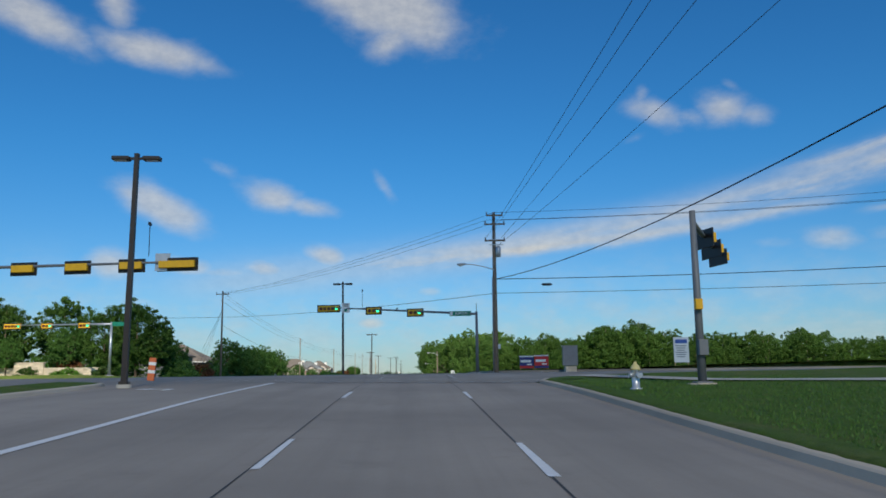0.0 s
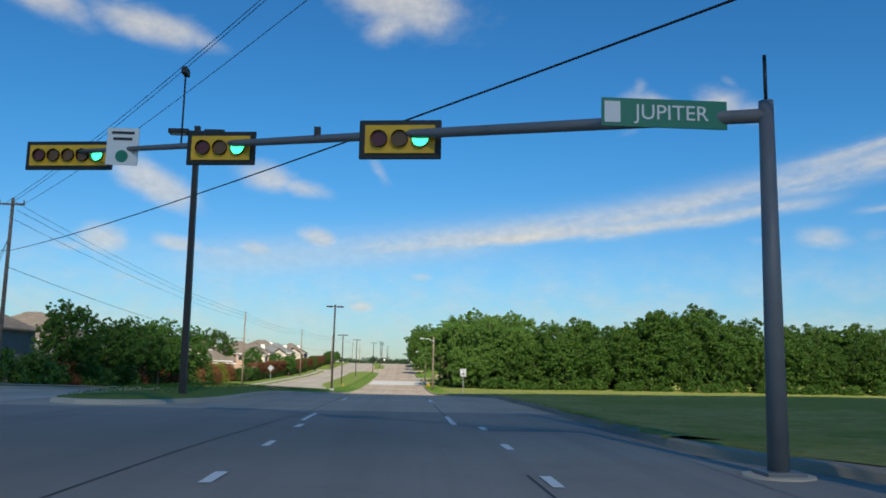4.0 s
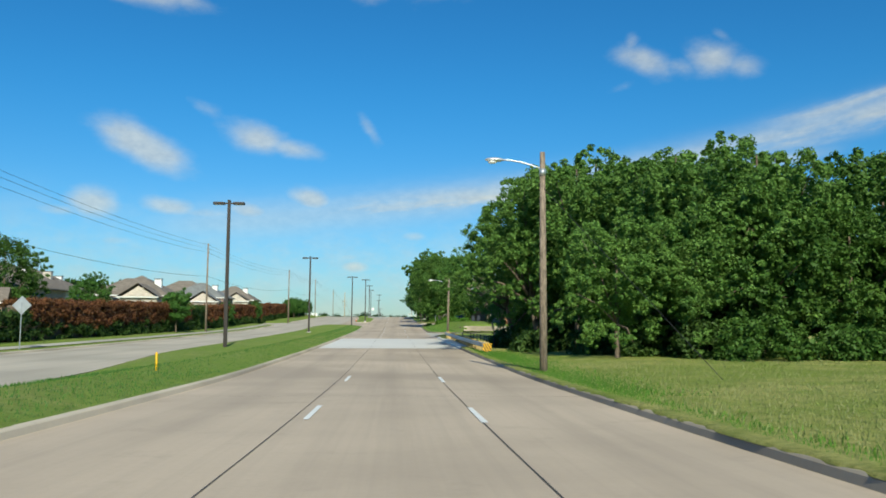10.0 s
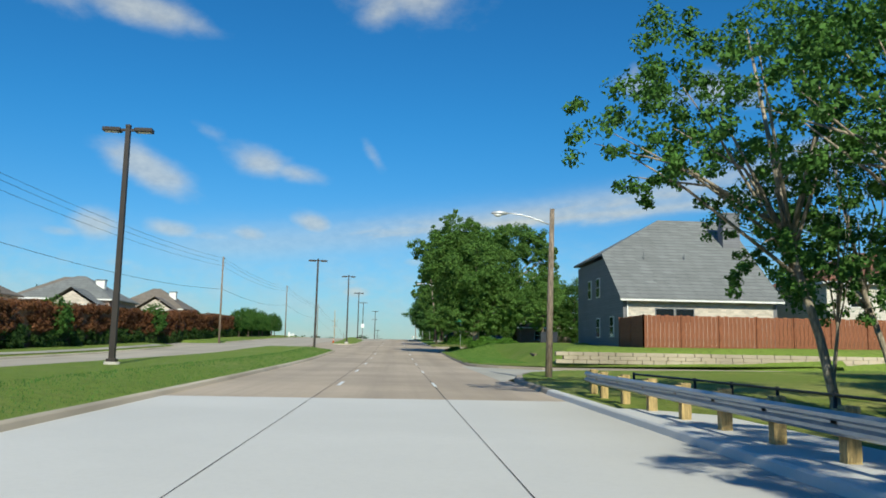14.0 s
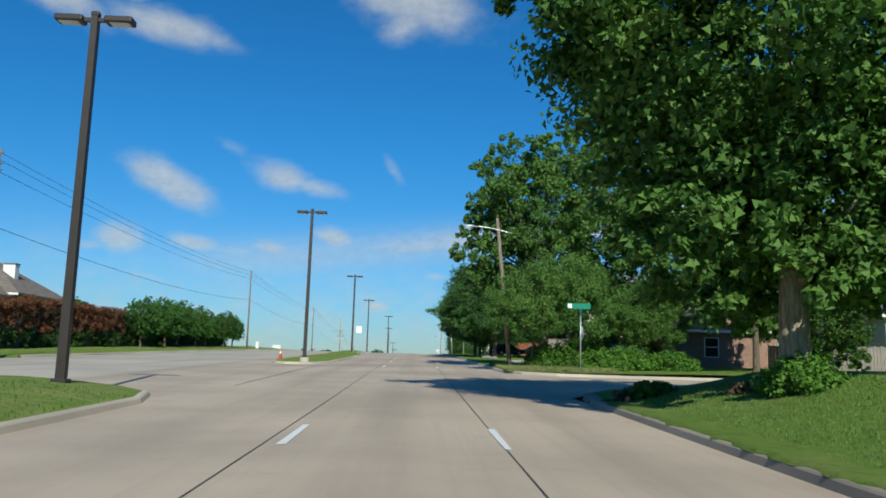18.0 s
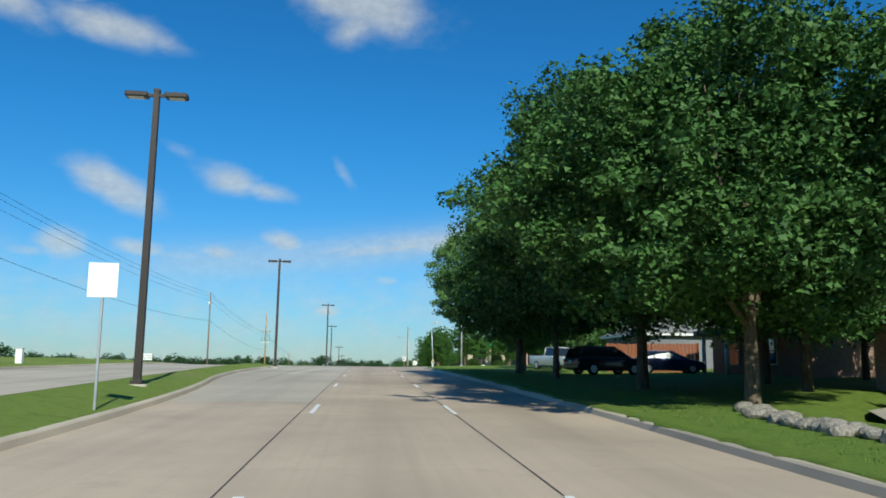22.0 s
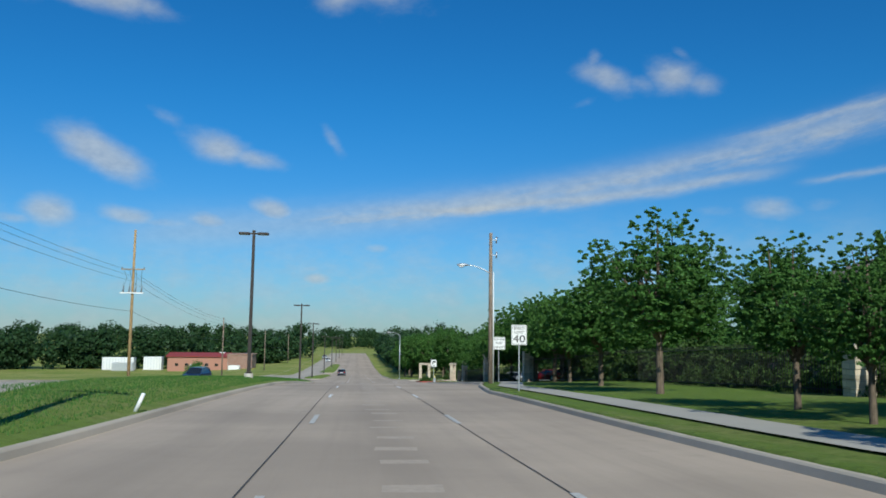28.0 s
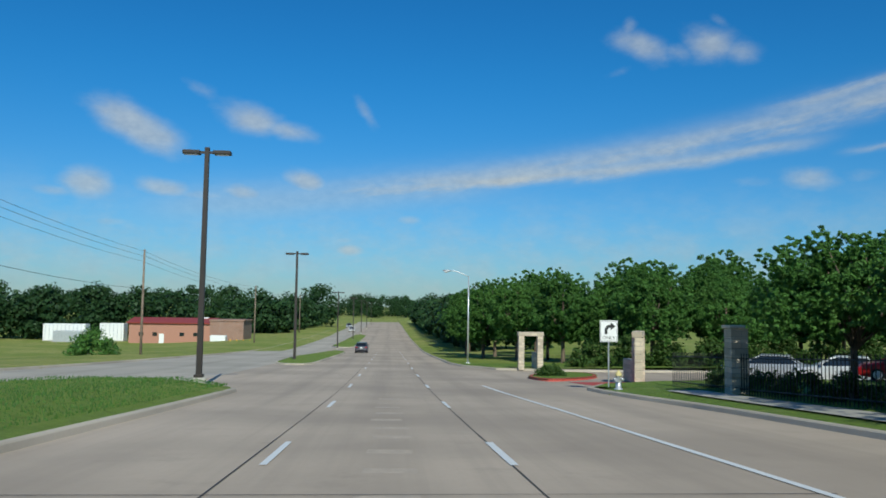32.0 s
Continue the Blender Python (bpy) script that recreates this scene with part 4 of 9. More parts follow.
SPANS = [(-60, 37.5), (76, 229), (259, 640)]
for a, b in SPANS:
    for x in (-1.9, 1.83):
        line_strip("joint", [(x, a), (x, b)], 0.024, M_JOINT, 0.008, "black tar-sealed lane joint", "road joint")
line_strip("joint", [(-5.6, 332), (-5.75, 358)], 0.04, M_JOINT, 0.008, "black tar-sealed lane joint", "road joint")
line_strip("joint", [(-5.5, 420), (-5.5, 505)], 0.035, M_JOINT, 0.008, "black tar-sealed lane joint", "road joint")
for x in (-1.9, 1.83):
    line_strip("joint", [(x, 229), (x, 259)], 0.014, M_JOINT, 0.01, "thin saw-cut deck joint", "road joint")
for run in (((-2.0, 36.4), (-2.4, 46.8), (-3.0, 57.0)), ((4.3, 40.5), (6.4, 45.0), (9.2, 50.0)), ((2.0, 36.3), (2.1, 42.4)), ((6.5, 38.9), (8.7, 42.2)), ((-14, 43.0), (-6.2, 40.6), (-2.2, 41.2)), ((-12, 51.5), (-6.4, 49.3), (-2.5, 47.5), (2.1, 48.2), (9.2, 50.0)), ((2.1, 42.4), (2.4, 55.0), (2.2, 66.0)), ((-3.0, 57.0), (-2.6, 68.0), (-2.0, 78.0))):
    line_strip("joint", list(run), 0.03, M_JOINT, 0.009, "crooked tar-sealed crack across the junction", "road joint")
_rj = random.Random(5)
for y, x0, x1 in [(24, -1.9, 5.3), (37, -6, 5.3), (96, -5.7, 5.3), (118, -5.7, 5.3), (152, -6, 5.3), (186, -6.2, 5.3), (206, -1.9, 5.3), (279, -6.3, 5.3), (312, -6.3, 1.8),
                  (333.3, -1.7, 1.9), (352, -5.6, 5.3), (374, -5.8, 1.8), (410, -5.8, 5.2), (444, -5.5, 1.8), (486, -1.9, 8), (520, -5.8, 5.4), (558.4, -1.6, 1.7), (577.6, -5.5, 5.2), (618, -5.6, 5.4)]:
    line_strip("joint", [(x0, y), ((x0 + x1) / 2, y + _rj.uniform(-0.1, 0.1)), (x1, y + _rj.uniform(-0.15, 0.15))], 0.02, M_JOINT, 0.0095, "thin dark cross joint", "road joint")


# painted lines
def dash(x, y, length=3.05, width=0.12, worn=False):
    ob = line_strip("lane_dash", [(x, y), (x, y + length)], width, M_PAINT_WORN if worn else M_PAINT, 0.011, "white painted lane dash", "road marking")
    ob["group"] = "lane dashes"


for x in (-1.62, 1.86):
    for k in range(-4, 2):
        dash(x - (0.2 if x < 0 else 0), (10.8 if x < 0 else 9.8) + 13.5 * k, 3.3)
    for k in range(-5, 7):
        if k * 13.1 + 140.6 < 204:
            dash(x, 140.6 + 13.1 * k - (0.6 if x > 0 else 0), 3.2)
    for y in (265.2, 278.2, 291.2, 304.2, 316.9):
        dash(x, y, 3.0)
    for k in range(0, 8):
        y = 357.1 + 14.3 * k
        if not 462 < y < 490:
            dash(x, y, 3.2)
    for k, c in enumerate([503.9, 517.2, 530.3, 543.4, 556.6, 569.2] + [581.5 + 12.2 * j for j in range(10)]):
        dash(x, c - 1.5, 3.0, worn=k in (0, 1, 4))
for y in (42.2, 45.6, 49, 53.5, 57, 61, 65, 69, 73):
    for x in (-1.48, 2.4):
        dash(x, y, 0.9, 0.14)
line_strip("stop_line", [(-5.6, 38.2), (5.2, 33.4)], 0.55, M_PAINT, 0.011, "wide white stop line", "road marking")
line_strip("crosswalk_line", [(-12.2, 44.0), (7.2, 33.8)], 0.2, M_PAINT, 0.012, "white crosswalk line", "road marking")
line_strip("crosswalk_line", [(-12.2, 46.9), (8.6, 35.6)], 0.2, M_PAINT, 0.012, "white crosswalk line", "road marking")
line_strip("turn_lane_line", [(-6.05, -60), (-6.05, 37.5)], 0.22, M_PAINT, 0.011, "solid white turn lane line", "road marking")
line_strip("edge_line", [(9.6, 61.6), (10.9, 56.4)], 0.22, M_PAINT, 0.013, "white line across the side street", "road marking")
line_strip("turn_lane_line", [(-5.3, 433.8), (-4.5, 444.5), (-3.6, 455), (-3.2, 461)], 0.16, M_PAINT, 0.011, "solid white turn bay line", "road marking")
line_strip("edge_line", [(5.1, 568.8), (5.05, 580), (4.95, 592), (4.5, 607)], 0.14, M_PAINT, 0.011, "solid white right-turn lane line", "road marking")
line_strip("edge_line", [(-12.2, 84), (-12.2, 168)], 0.17, M_PAINT, 0.011, "thin white edge line beside the median", "road marking")
for p, q in (((6.4, 496.0), (9.4, 490.6)), ((-9.5, 487), (-24, 487.5)), ((-9.5, 490), (-24, 490.5))):
    line_strip("stop_line", [p, q], 0.22, M_PAINT, 0.014, "white junction line", "road marking")


def arrow_mark(x, y):
    bm = prism([(-0.08, -1.0), (0.08, -1.0), (0.08, 0.2), (-0.9, 0.55), (-0.9, 0.8), (-1.4, 0.4), (-0.9, 0.0), (-0.9, 0.28), (-0.08, 0.0)], 0.006, "z")
    ob = part("turn_arrow", bm, M_PAINT)
    ob.matrix_basis = pose(x, y, road_z(y) + 0.012, math.degrees(math.atan(0.03)))
    tagged(ob, "white painted left-turn arrow", "road marking", kind="structure")


_rg = random.Random(12)
for k in range(44):
    y = 504.0 + 2.15 * k + _rg.uniform(-0.3, 0.3)
    x = 0.1 + _rg.uniform(-0.12, 0.12)
    line_strip("ghost_marking", [(x - 0.36, y), (x + 0.36, y + _rg.uniform(-0.06, 0.06))], 0.5 * _rg.uniform(0.5, 1.0), M_GHOST, 0.007, "faded pale cross mark worn into the lane", "road marking")

arrow_mark(-8.9, 31.5)
arrow_mark(-8.9, 12)

# sidewalks
def walkway(name, pts, width, label):
    pts = densify(pts, 1.5, False)
    verts, faces = [], []
    for i, p in enumerate(pts):
        a, b = pts[max(i - 1, 0)], pts[min(i + 1, len(pts) - 1)]
        d = Vector((b[0] - a[0], b[1] - a[1])).normalized()
        for s in (-0.5, 0.5):
            x, y = p[0] - d.y * width * s, p[1] + d.x * width * s
            verts.append((x, y, ground_z(x, y) + 0.05))
    for i in range(len(pts) - 1):
        faces.append((2 * i, 2 * i + 1, 2 * i + 3, 2 * i + 2))
    tagged(new(name, mesh_of(name, verts, faces, M_WALK)), label, "sidewalk", kind="structure")


walkway("sidewalk_1", [(7.6, 36.2), (8.6, 33.0), (10.4, 28.5), (16, 25), (60, 24.5)], 1.5, "pale concrete corner sidewalk")
walkway("sidewalk_2", [(9.0, 496), (8.4, 500), (7.7, 508), (7.7, 540), (9.5, 549), (11.2, 560), (11.6, 600)], 1.4, "pale concrete sidewalk through the lawn")
walkway("sidewalk_3", [(-25.8, y) for y in (96, 160, 240, 329)], 1.3, "narrow concrete sidewalk along the far kerb")


# ---- posts, lamps and wires ----


def median_lamp():
    t = thing("street_lamp", "tall dark bronze twin-head street lamp on the grass median", "street lamp", group="median street lamps")
    part("footing", tube([(0, 0, -0.7), (0, 0, -0.06)], 0.3, 14), M_WALK, t, "round concrete footing")
    part("base_plate", box(0.36, 0.36, 0.12, (0, 0, -0.06), 0.01), M_BRONZE, t)
    part("pole", prism([(-0.115, 0.0), (0.115, 0.0), (0.085, 9.45), (-0.085, 9.45)], 0.2), M_BRONZE, t)
    part("cap", box(0.2, 0.2, 0.12, (0, 0, 9.45), 0.02), M_BRONZE, t)
    part("cross_arm", box(0.62, 0.1, 0.1, (0, 0, 9.3)), M_BRONZE, t)
    for s in (-1, 1):
        h = part("lamp_head", box(0.72, 0.42, 0.17, (s * 0.64, 0, 9.26), 0.035), M_BRONZE, t)
        part("lens", box(0.5, 0.3, 0.012, (s * 0.66, 0, 9.25)), M_ALU, h, "flat clear glass lens")
    return t


LAMPS = [(-11.45, 33.9, 0.6), (-6.88, 84.8, -0.4), (-7.24, 151.7, 0.3), (-10.71, 216.8, 0), (-10.83, 269.0, 0.3), (-8.32, 324.8, 0.4), (-6.91, 358.8, 0.3), (-7.49, 406.7, 0.3),
         (-8.4, 454.2, 0.3), (-6.5, 508.3, 0.2), (-7.72, 552.3, 0.2), (-7.75, 603.2, 0.2), (-8.12, 641.1, 0), (-8.67, 709.9, 0), (-8.2, 760, 0), (-8.2, 815, 0), (-8.2, 875, 0), (-8.0, 940, 0)]


def place_lamps():
    first = median_lamp()
    for i, (x, y, lean) in enumerate(LAMPS):
        lift = 0.2 if i in (0, 1, 8, 12, 13) else 0.65 if i in (2, 4) else 0.76 if i == 10 else 0.5 if i in (6, 11) else 0.42
        m = pose(x, y, road_z(y) + lift, 0, lean, 0) @ Matrix.Diagonal((1, 1, 1.035 if i == 6 else 1, 1))
        if i == 0:
            first.matrix_basis = m
        else:
            copy_thing(first, m)


place_lamps()


def wood_pole(name, x, y, height, label, r=0.16, mat=None, lean=(0, 0), arms=(), fittings=True):
    z = surface_z(x, y) - 0.1
    t = thing(name, label, "utility pole", (x, y, z))
    part("pole", tube([(0, 0, -0.5), (lean[0] * 0.5, lean[1] * 0.5, height / 2), (lean[0], lean[1], height)], [r, r * 0.85, r * 0.65], 12), mat or M_WOODPOLE, t)
    for h, w, back in arms:
        a = part("crossarm", box(w, 0.1, 0.12, (lean[0], -r, h), 0.01), mat or M_WOODPOLE, t)
        for s in (-0.46, 0, 0.46):
            part("insulator", tube([(lean[0] + s * w, -r, h + 0.1), (lean[0] + s * w, -r, h + 0.2), (lean[0] + s * w, -r, h + 0.34)], [0.03, 0.06, 0.035], 8), M_GREYPOLE, a, "grey porcelain insulator")
    return t


def cobra_arm(t, z, out, rise, toward=-1, mat=None, r=0.035):
    """A curved arm that ends in a street luminaire."""
    mat = mat or M_ALU
    pts = []
    for i in range(8):
        u = i / 7
        pts.append((toward * out * u, 0, z + rise * math.sin(u * math.pi / 2)))
    arm = part("lamp_arm", tube(pts, r, 8), mat, t, "curved aluminium arm")
    hx, hz = toward * (out + 0.32), z + rise
    bm = bmesh.new()
    bmesh.ops.create_uvsphere(bm, u_segments=14, v_segments=8, radius=0.5)
    bmesh.ops.scale(bm, vec=(0.8, 0.34, 0.2), verts=bm.verts)
    bmesh.ops.translate(bm, vec=(hx, 0, hz), verts=bm.verts)
    for f in bm.faces:
        f.smooth = True
    head = part("luminaire", bm, mat, t, "oval grey luminaire")
    bm = bmesh.new()
    bmesh.ops.create_uvsphere(bm, u_segments=12, v_segments=6, radius=0.16)
    bmesh.ops.scale(bm, vec=(1.2, 0.8, 0.6), verts=bm.verts)
    bmesh.ops.translate(bm, vec=(hx + toward * 0.08, 0, hz - 0.08), verts=bm.verts)
    part("lens", bm, M_SIGN, head, "milky glass lens")


def wire(name, a, b, sag, r=0.012, label="black overhead power wire", n=14):
    a, b = Vector(a), Vector(b)
    pts = []
    for i in range(n + 1):
        u = i / n
        p = a.lerp(b, u)
        p.z -= sag * 4 * u * (1 - u)
        pts.append(p)
    ob = part(name, tube(pts, r, 5), M_WIRE)
    tagged(ob, label, "cable", "overhead wires")


# right-hand roadside poles
jp = wood_pole("utility_pole", 6.6, 62.6, 12.6, "tall weathered wooden utility pole at the junction", 0.19, lean=(0.1, 0.4), arms=((12.2, 1.3, 0), (11.5, 1.6, 0), (10.2, 1.6, 0)))
cobra_arm(jp, 8.0, 2.2, 0.45)
part("transformer", tube([(0.36, 0, 9.0), (0.36, 0, 9.05), (0.36, 0, 9.75), (0.36, 0, 9.85)], [0.16, 0.2, 0.2, 0.1], 14), M_STEEL, jp, "grey transformer can")
part("conduit", tube([(-0.2, 0, 0), (-0.17, 0.1, 4), (-0.12, 0.2, 7.4)], 0.035, 8), M_STEEL, jp)
part("meter_box", box(0.2, 0.14, 0.36, (0.26, -0.05, 1.9), 0.02), M_STEEL, jp, "small grey meter box")
for i in range(2):
    part("bracket", box(1.1, 0.06, 0.06, (0.2, -0.2, 9.9 + 0.4 * i)), M_STEEL, jp)
rs1 = wood_pole("utility_pole", 6.2, 196.8, 9.2, "weathered wooden pole with a street lamp arm", 0.17)
cobra_arm(rs1, 8.5, 1.7, 0.35)
part("band", tube([(0, 0, 8.2), (0, 0, 8.5)], 0.14, 12), M_STEEL, rs1)
wire("guy_wire", (6.2, 196.8, 6.8), (10.5, 189.0, -0.6), 0.0, 0.012, "thin steel guy wire of the roadside pole")
rs2 = wood_pole("utility_pole", 7.1, 271.5, 7.6, "grey wooden pole with a street lamp arm", 0.16, lean=(0.15, 0))
cobra_arm(rs2, 6.9, 1.9, 0.45)
rs3 = wood_pole("utility_pole", 6.5, 356.6, 9.8, "pale leaning wooden pole among the trees", 0.15, M_WOODPOLE, lean=(-1.0, 0.1))
cobra_arm(rs3, 8.8, 2.5, 0.4)
rs4 = wood_pole("utility_pole", 8.05, 548.8, 9.9, "split grey wooden utility pole beside the sidewalk", 0.16, lean=(0.0, 0.1))
cobra_arm(rs4, 7.2, 1.55, 0.55)
part("conduit", tube([(0.17, -0.03, 0), (0.17, -0.03, 7.3)], 0.032, 8), M_SIGN, rs4, "white plastic conduit")
for h in (8.4, 9.4):
    c = part("cutout", tube([(0.35, 0, h - 0.2), (0.38, 0, h + 0.25)], [0.045, 0.06], 8), M_STEEL, rs4, "grey fuse cutout")
    part("bracket", box(0.36, 0.05, 0.05, (0.2, 0, h)), M_STEEL, c)


def steel_lamp(x, y, h, toward, label, out=0.9, lean=0.0):
    t = thing("street_lamp", label, "street lamp", (x, y, surface_z(x, y)))
    t.rotation_euler = (0, radians(lean), 0)
    part("pole", tube([(0, 0, -0.1), (0, 0, h)], [0.09, 0.05], 14), M_ALU, t)
    part("base_plate", box(0.34, 0.34, 0.06, (0, 0, 0), 0.01), M_ALU, t)
    cobra_arm(t, h - 0.05, out, 0.5, toward)
    return t


steel_lamp(9.0, 494.8, 5.7, 1, "round pale grey steel street lamp on the corner lawn", 0.4, -3.4)
steel_lamp(10.2, 470.9, 7.0, -1, "round pale grey steel street lamp beside the gate street")
steel_lamp(7.0, 640.0, 7.6, -1, "slim grey steel street lamp beyond the entrance", 1.6)

# left-hand line of poles
LINE = [(-25.0, 109.6, 12.2), (-27.5, 204.6, 13.0), (-26.4, 280.5, 12.6), (-24.0, 351.0, 12.2), (-26.0, 434.0, 12.4), (-26.5, 519.0, 12.6)]
for i, (x, y, h) in enumerate(LINE):
    t = wood_pole("utility_pole", x, y, h, "slim brown wooden utility pole behind the far kerb", 0.15, arms=((h - 0.5, 1.7, 0),) if i == 0 else ())
    if i:
        for hh in (h - 0.25, h - 0.9, h - 1.3):
            part("insulator", tube([(0.12, 0, hh), (0.26, 0, hh + 0.05)], [0.05, 0.04], 8), M_GREYPOLE, t, "grey post insulator")
    if i == 5:
        part("riser", tube([(-0.2, 0, h - 1.6), (-0.2, 0, h - 2.0)], 0.14, 10), M_SIGN, t, "pale cable terminator")
big = wood_pole("utility_pole", -26.0, 592.0, 17.2, "new yellow pine utility pole with switch gear", 0.19, M_NEWPOLE, arms=((12.6, 2.6, 0),))
part("switch_beam", box(2.6, 0.2, 0.14, (0, -0.25, 9.9)), M_SIGN, big, "white fibreglass switch beam")
for sx in (-1.0, -0.35, 0.35, 1.0):
    part("switch", tube([(sx, -0.25, 10.0), (sx + 0.1, -0.25, 10.8)], [0.1, 0.05], 8), M_GREYPOLE, big)
    part("jumper", tube([(sx, -0.25, 10.8), (sx * 0.8 + 0.2, -0.3, 11.6), (sx, -0.25, 12.6)], 0.02, 5), M_WIRE, big)
LINE2 = LINE + [(-26.0, 592.0, 12.6), (-26.0, 657.0, 11.2), (-26, 730, 11.2), (-26, 810, 11.0)]
for x, y, h in LINE2[7:]:
    wood_pole("utility_pole", x, y, h, "slim grey wooden utility pole in the low field", 0.15)
for (x0, y0, h0), (x1, y1, h1) in zip(LINE2, LINE2[1:]):
    for dh, dx in ((0.3, 0.0), (0.9, 0.3), (1.35, -0.2)):
        wire("power_wire", (x0 + dx, y0, surface_z(x0, y0) + h0 - dh), (x1 + dx, y1, surface_z(x1, y1) + h1 - dh), 0.75, 0.014)
    wire("telephone_wire", (x0, y0, surface_z(x0, y0) + h0 * 0.62), (x1, y1, surface_z(x1, y1) + h1 * 0.62), 0.9, 0.018, "sagging black telephone cable")
for gx, gy in ((-30.0, 111.7), (-29.3, 111.6), (-28.6, 111.4)):
    wire("guy_wire", (-25.0, 109.6, surface_z(-25, 109.6) + 9.6), (gx, gy, surface_z(gx, gy) - 0.1), 0.0, 0.012, "thin steel guy wire of the corner pole")
    foot, lean_ = Vector((gx, gy, surface_z(gx, gy))), Vector((-25.0 - gx, 109.6 - gy, 9.6)).normalized()
    tagged(part("guy_guard", tube([foot - lean_ * 0.1, foot + lean_ * 2.5], 0.06, 8), M_YELLOW), "bright yellow plastic guard on a guy wire", "wire guard", "guy wire guards")
# wires that meet at the junction pole
JT = Vector((6.7, 63.0, 14.73))
for dx, dz in ((-0.6, -0.5), (0.6, -0.5), (0.0, 0.1)):
    wire("power_wire", JT + Vector((dx, 0, dz)), (-25 + dx, 109.6, surface_z(-25, 109.6) + 11.8 + dz * 0.3), 0.7, 0.012)
    wire("power_wire", JT + Vector((dx, 0, dz)), (60 + dx, 50.0, 16.05 + dz), 0.7, 0.014)
    wire("power_wire", JT + Vector((dx, 0, dz - 1.4)), (9.5 + dx * 2.5, -35.0, 15.45 + dz), 0.6, 0.012)
wire("power_wire", JT + Vector((0.2, 0, -2.6)), (14.5, -30.0, 13.85), 0.8, 0.011)
wire("telephone_wire", (6.74, 62.9, 9.53), (17.4, -2.0, 11.75), 1.7, 0.028, "thick black telephone cable")
wire("telephone_wire", (6.7, 62.9, 9.53), (70, 50.0, 11.1), 0.7, 0.03, "thick black telephone cable")
wire("telephone_wire", (6.7, 62.9, 8.43), (70, 50.0, 9.1), 0.4, 0.02)
wire("telephone_wire", (6.7, 62.9, 8.43), (-25.0, 109.6, surface_z(-25, 109.6) + 8.6), 0.35, 0.02)
wire("telephone_wire", (-25.0, 109.6, surface_z(-25, 109.6) + 8.6), (-90, 100, 11.5), 0.6, 0.02)
bm = tube([(10.2, 62.19, 9.01), (10.35, 62.16, 9.0), (10.85, 62.06, 8.99), (11.0, 62.03, 8.99)], [0.04, 0.1, 0.1, 0.04], 10)
tagged(part("splice_case", bm, M_WIRE), "black cable splice case hung on the telephone cable", "cable case")

# ---- traffic signals ----
def signal_head(parent, x, y, z, lenses, lit=None, rz=0.0, back=False):
    w = 0.36 * lenses + 0.3
    m = Matrix.Translation((x, y, z)) @ Matrix.Rotation(radians(rz), 4, "Z")
    def put(bm):
        bmesh.ops.transform(bm, matrix=m, verts=bm.verts)
        return bm
    plate = part("backplate", put(box(w + 0.06, 0.05, 0.7, (0, 0.02, -0.35), 0.02)), M_BLACK, parent, "black backplate")
    body = part("signal_body", put(box(w - 0.22, 0.2, 0.36, (0, 0.12 if not back else 0.14, -0.18), 0.02)), M_SIGYEL, parent, "yellow signal housing")
    if not back:
        part("face", put(box(w - 0.16, 0.03, 0.5, (0, -0.02, -0.25))), M_SIGYEL, plate, "yellow front face")
    cols = [M_REDLENS, M_AMBERLENS, M_GREENLAMP] if lenses == 3 else [M_REDLENS, M_AMBERLENS, M_AMBERLENS, M_AMBERLENS, M_GREENLAMP]
    if not back:
        for i in range(lenses):
            lx = (i - (lenses - 1) / 2) * 0.36
            ring = tube([(lx, -0.03, 0), (lx, -0.11, 0)], 0.15, 14, caps=False)
            part("visor", put(ring), M_BLACK, plate)
            disc = tube([(lx, -0.036, 0), (lx, -0.05, 0)], 0.14, 14)
            part("lens", put(disc), cols[i], plate, "lit green lens" if cols[i] is M_GREENLAMP else "unlit dark lens")


def mast(name, base, top, end, arm_z, label, heads, sign=None, mat=None, r=0.14, back=False, shift=0.0):
    x, y = base
    z = surface_z(x, y)
    t = thing(name, label, "traffic signal", (x, y, z))
    mat = mat or M_GREYPOLE
    part("pole", tube([(0, 0, -0.1), (0, 0, top)], [r, r * 0.7], 14), mat, t)
    part("base_plate", box(0.5, 0.5, 0.08, (0, 0, 0), 0.01), mat, t)
    part("footing", tube([(0, 0, -0.5), (0, 0, 0.03)], 0.45, 14), M_KERB, t, "round concrete footing")
    d = Vector((end[0] - x, end[1] - y, 0))
    pts = [Vector((0, 0, arm_z))] + [Vector((d.x * u, d.y * u, arm_z + (end[2] * u))) for u in (0.25, 0.5, 0.75, 1.0)]
    part("mast_arm", tube(pts, [0.1, 0.09, 0.08, 0.065, 0.05], 12), mat, t)
    for u, n, rz in heads:
        p = d * u
        signal_head(t, p.x, p.y - (0.12 if not back else -0.12), arm_z + end[2] * u - 0.12, n, rz=rz, back=back)
    return t, d


m2, d2 = mast("traffic_signal", (5.45, 66.2), 4.95, (-7.6, 75.4, 1.45), 4.75, "grey signal mast with green lights over the road", [(0.985, 5, -8), (0.66, 3, -8), (0.38, 3, -8)])
part("video_camera", tube([(d2.x * 0.74, d2.y * 0.74, 5.8), (d2.x * 0.74, d2.y * 0.74, 7.6)], 0.02, 6), M_BLACK, m2)
part("camera_head", box(0.12, 0.3, 0.16, (d2.x * 0.74, d2.y * 0.74, 7.4), 0.02), M_BLACK, m2)
part("antenna", tube([(0, 0, 4.9), (0, 0, 5.6)], 0.025, 6), M_BLACK, m2)
part("sensor", box(0.12, 0.12, 0.2, (d2.x * 0.5, d2.y * 0.5, 5.5)), M_BLACK, m2)
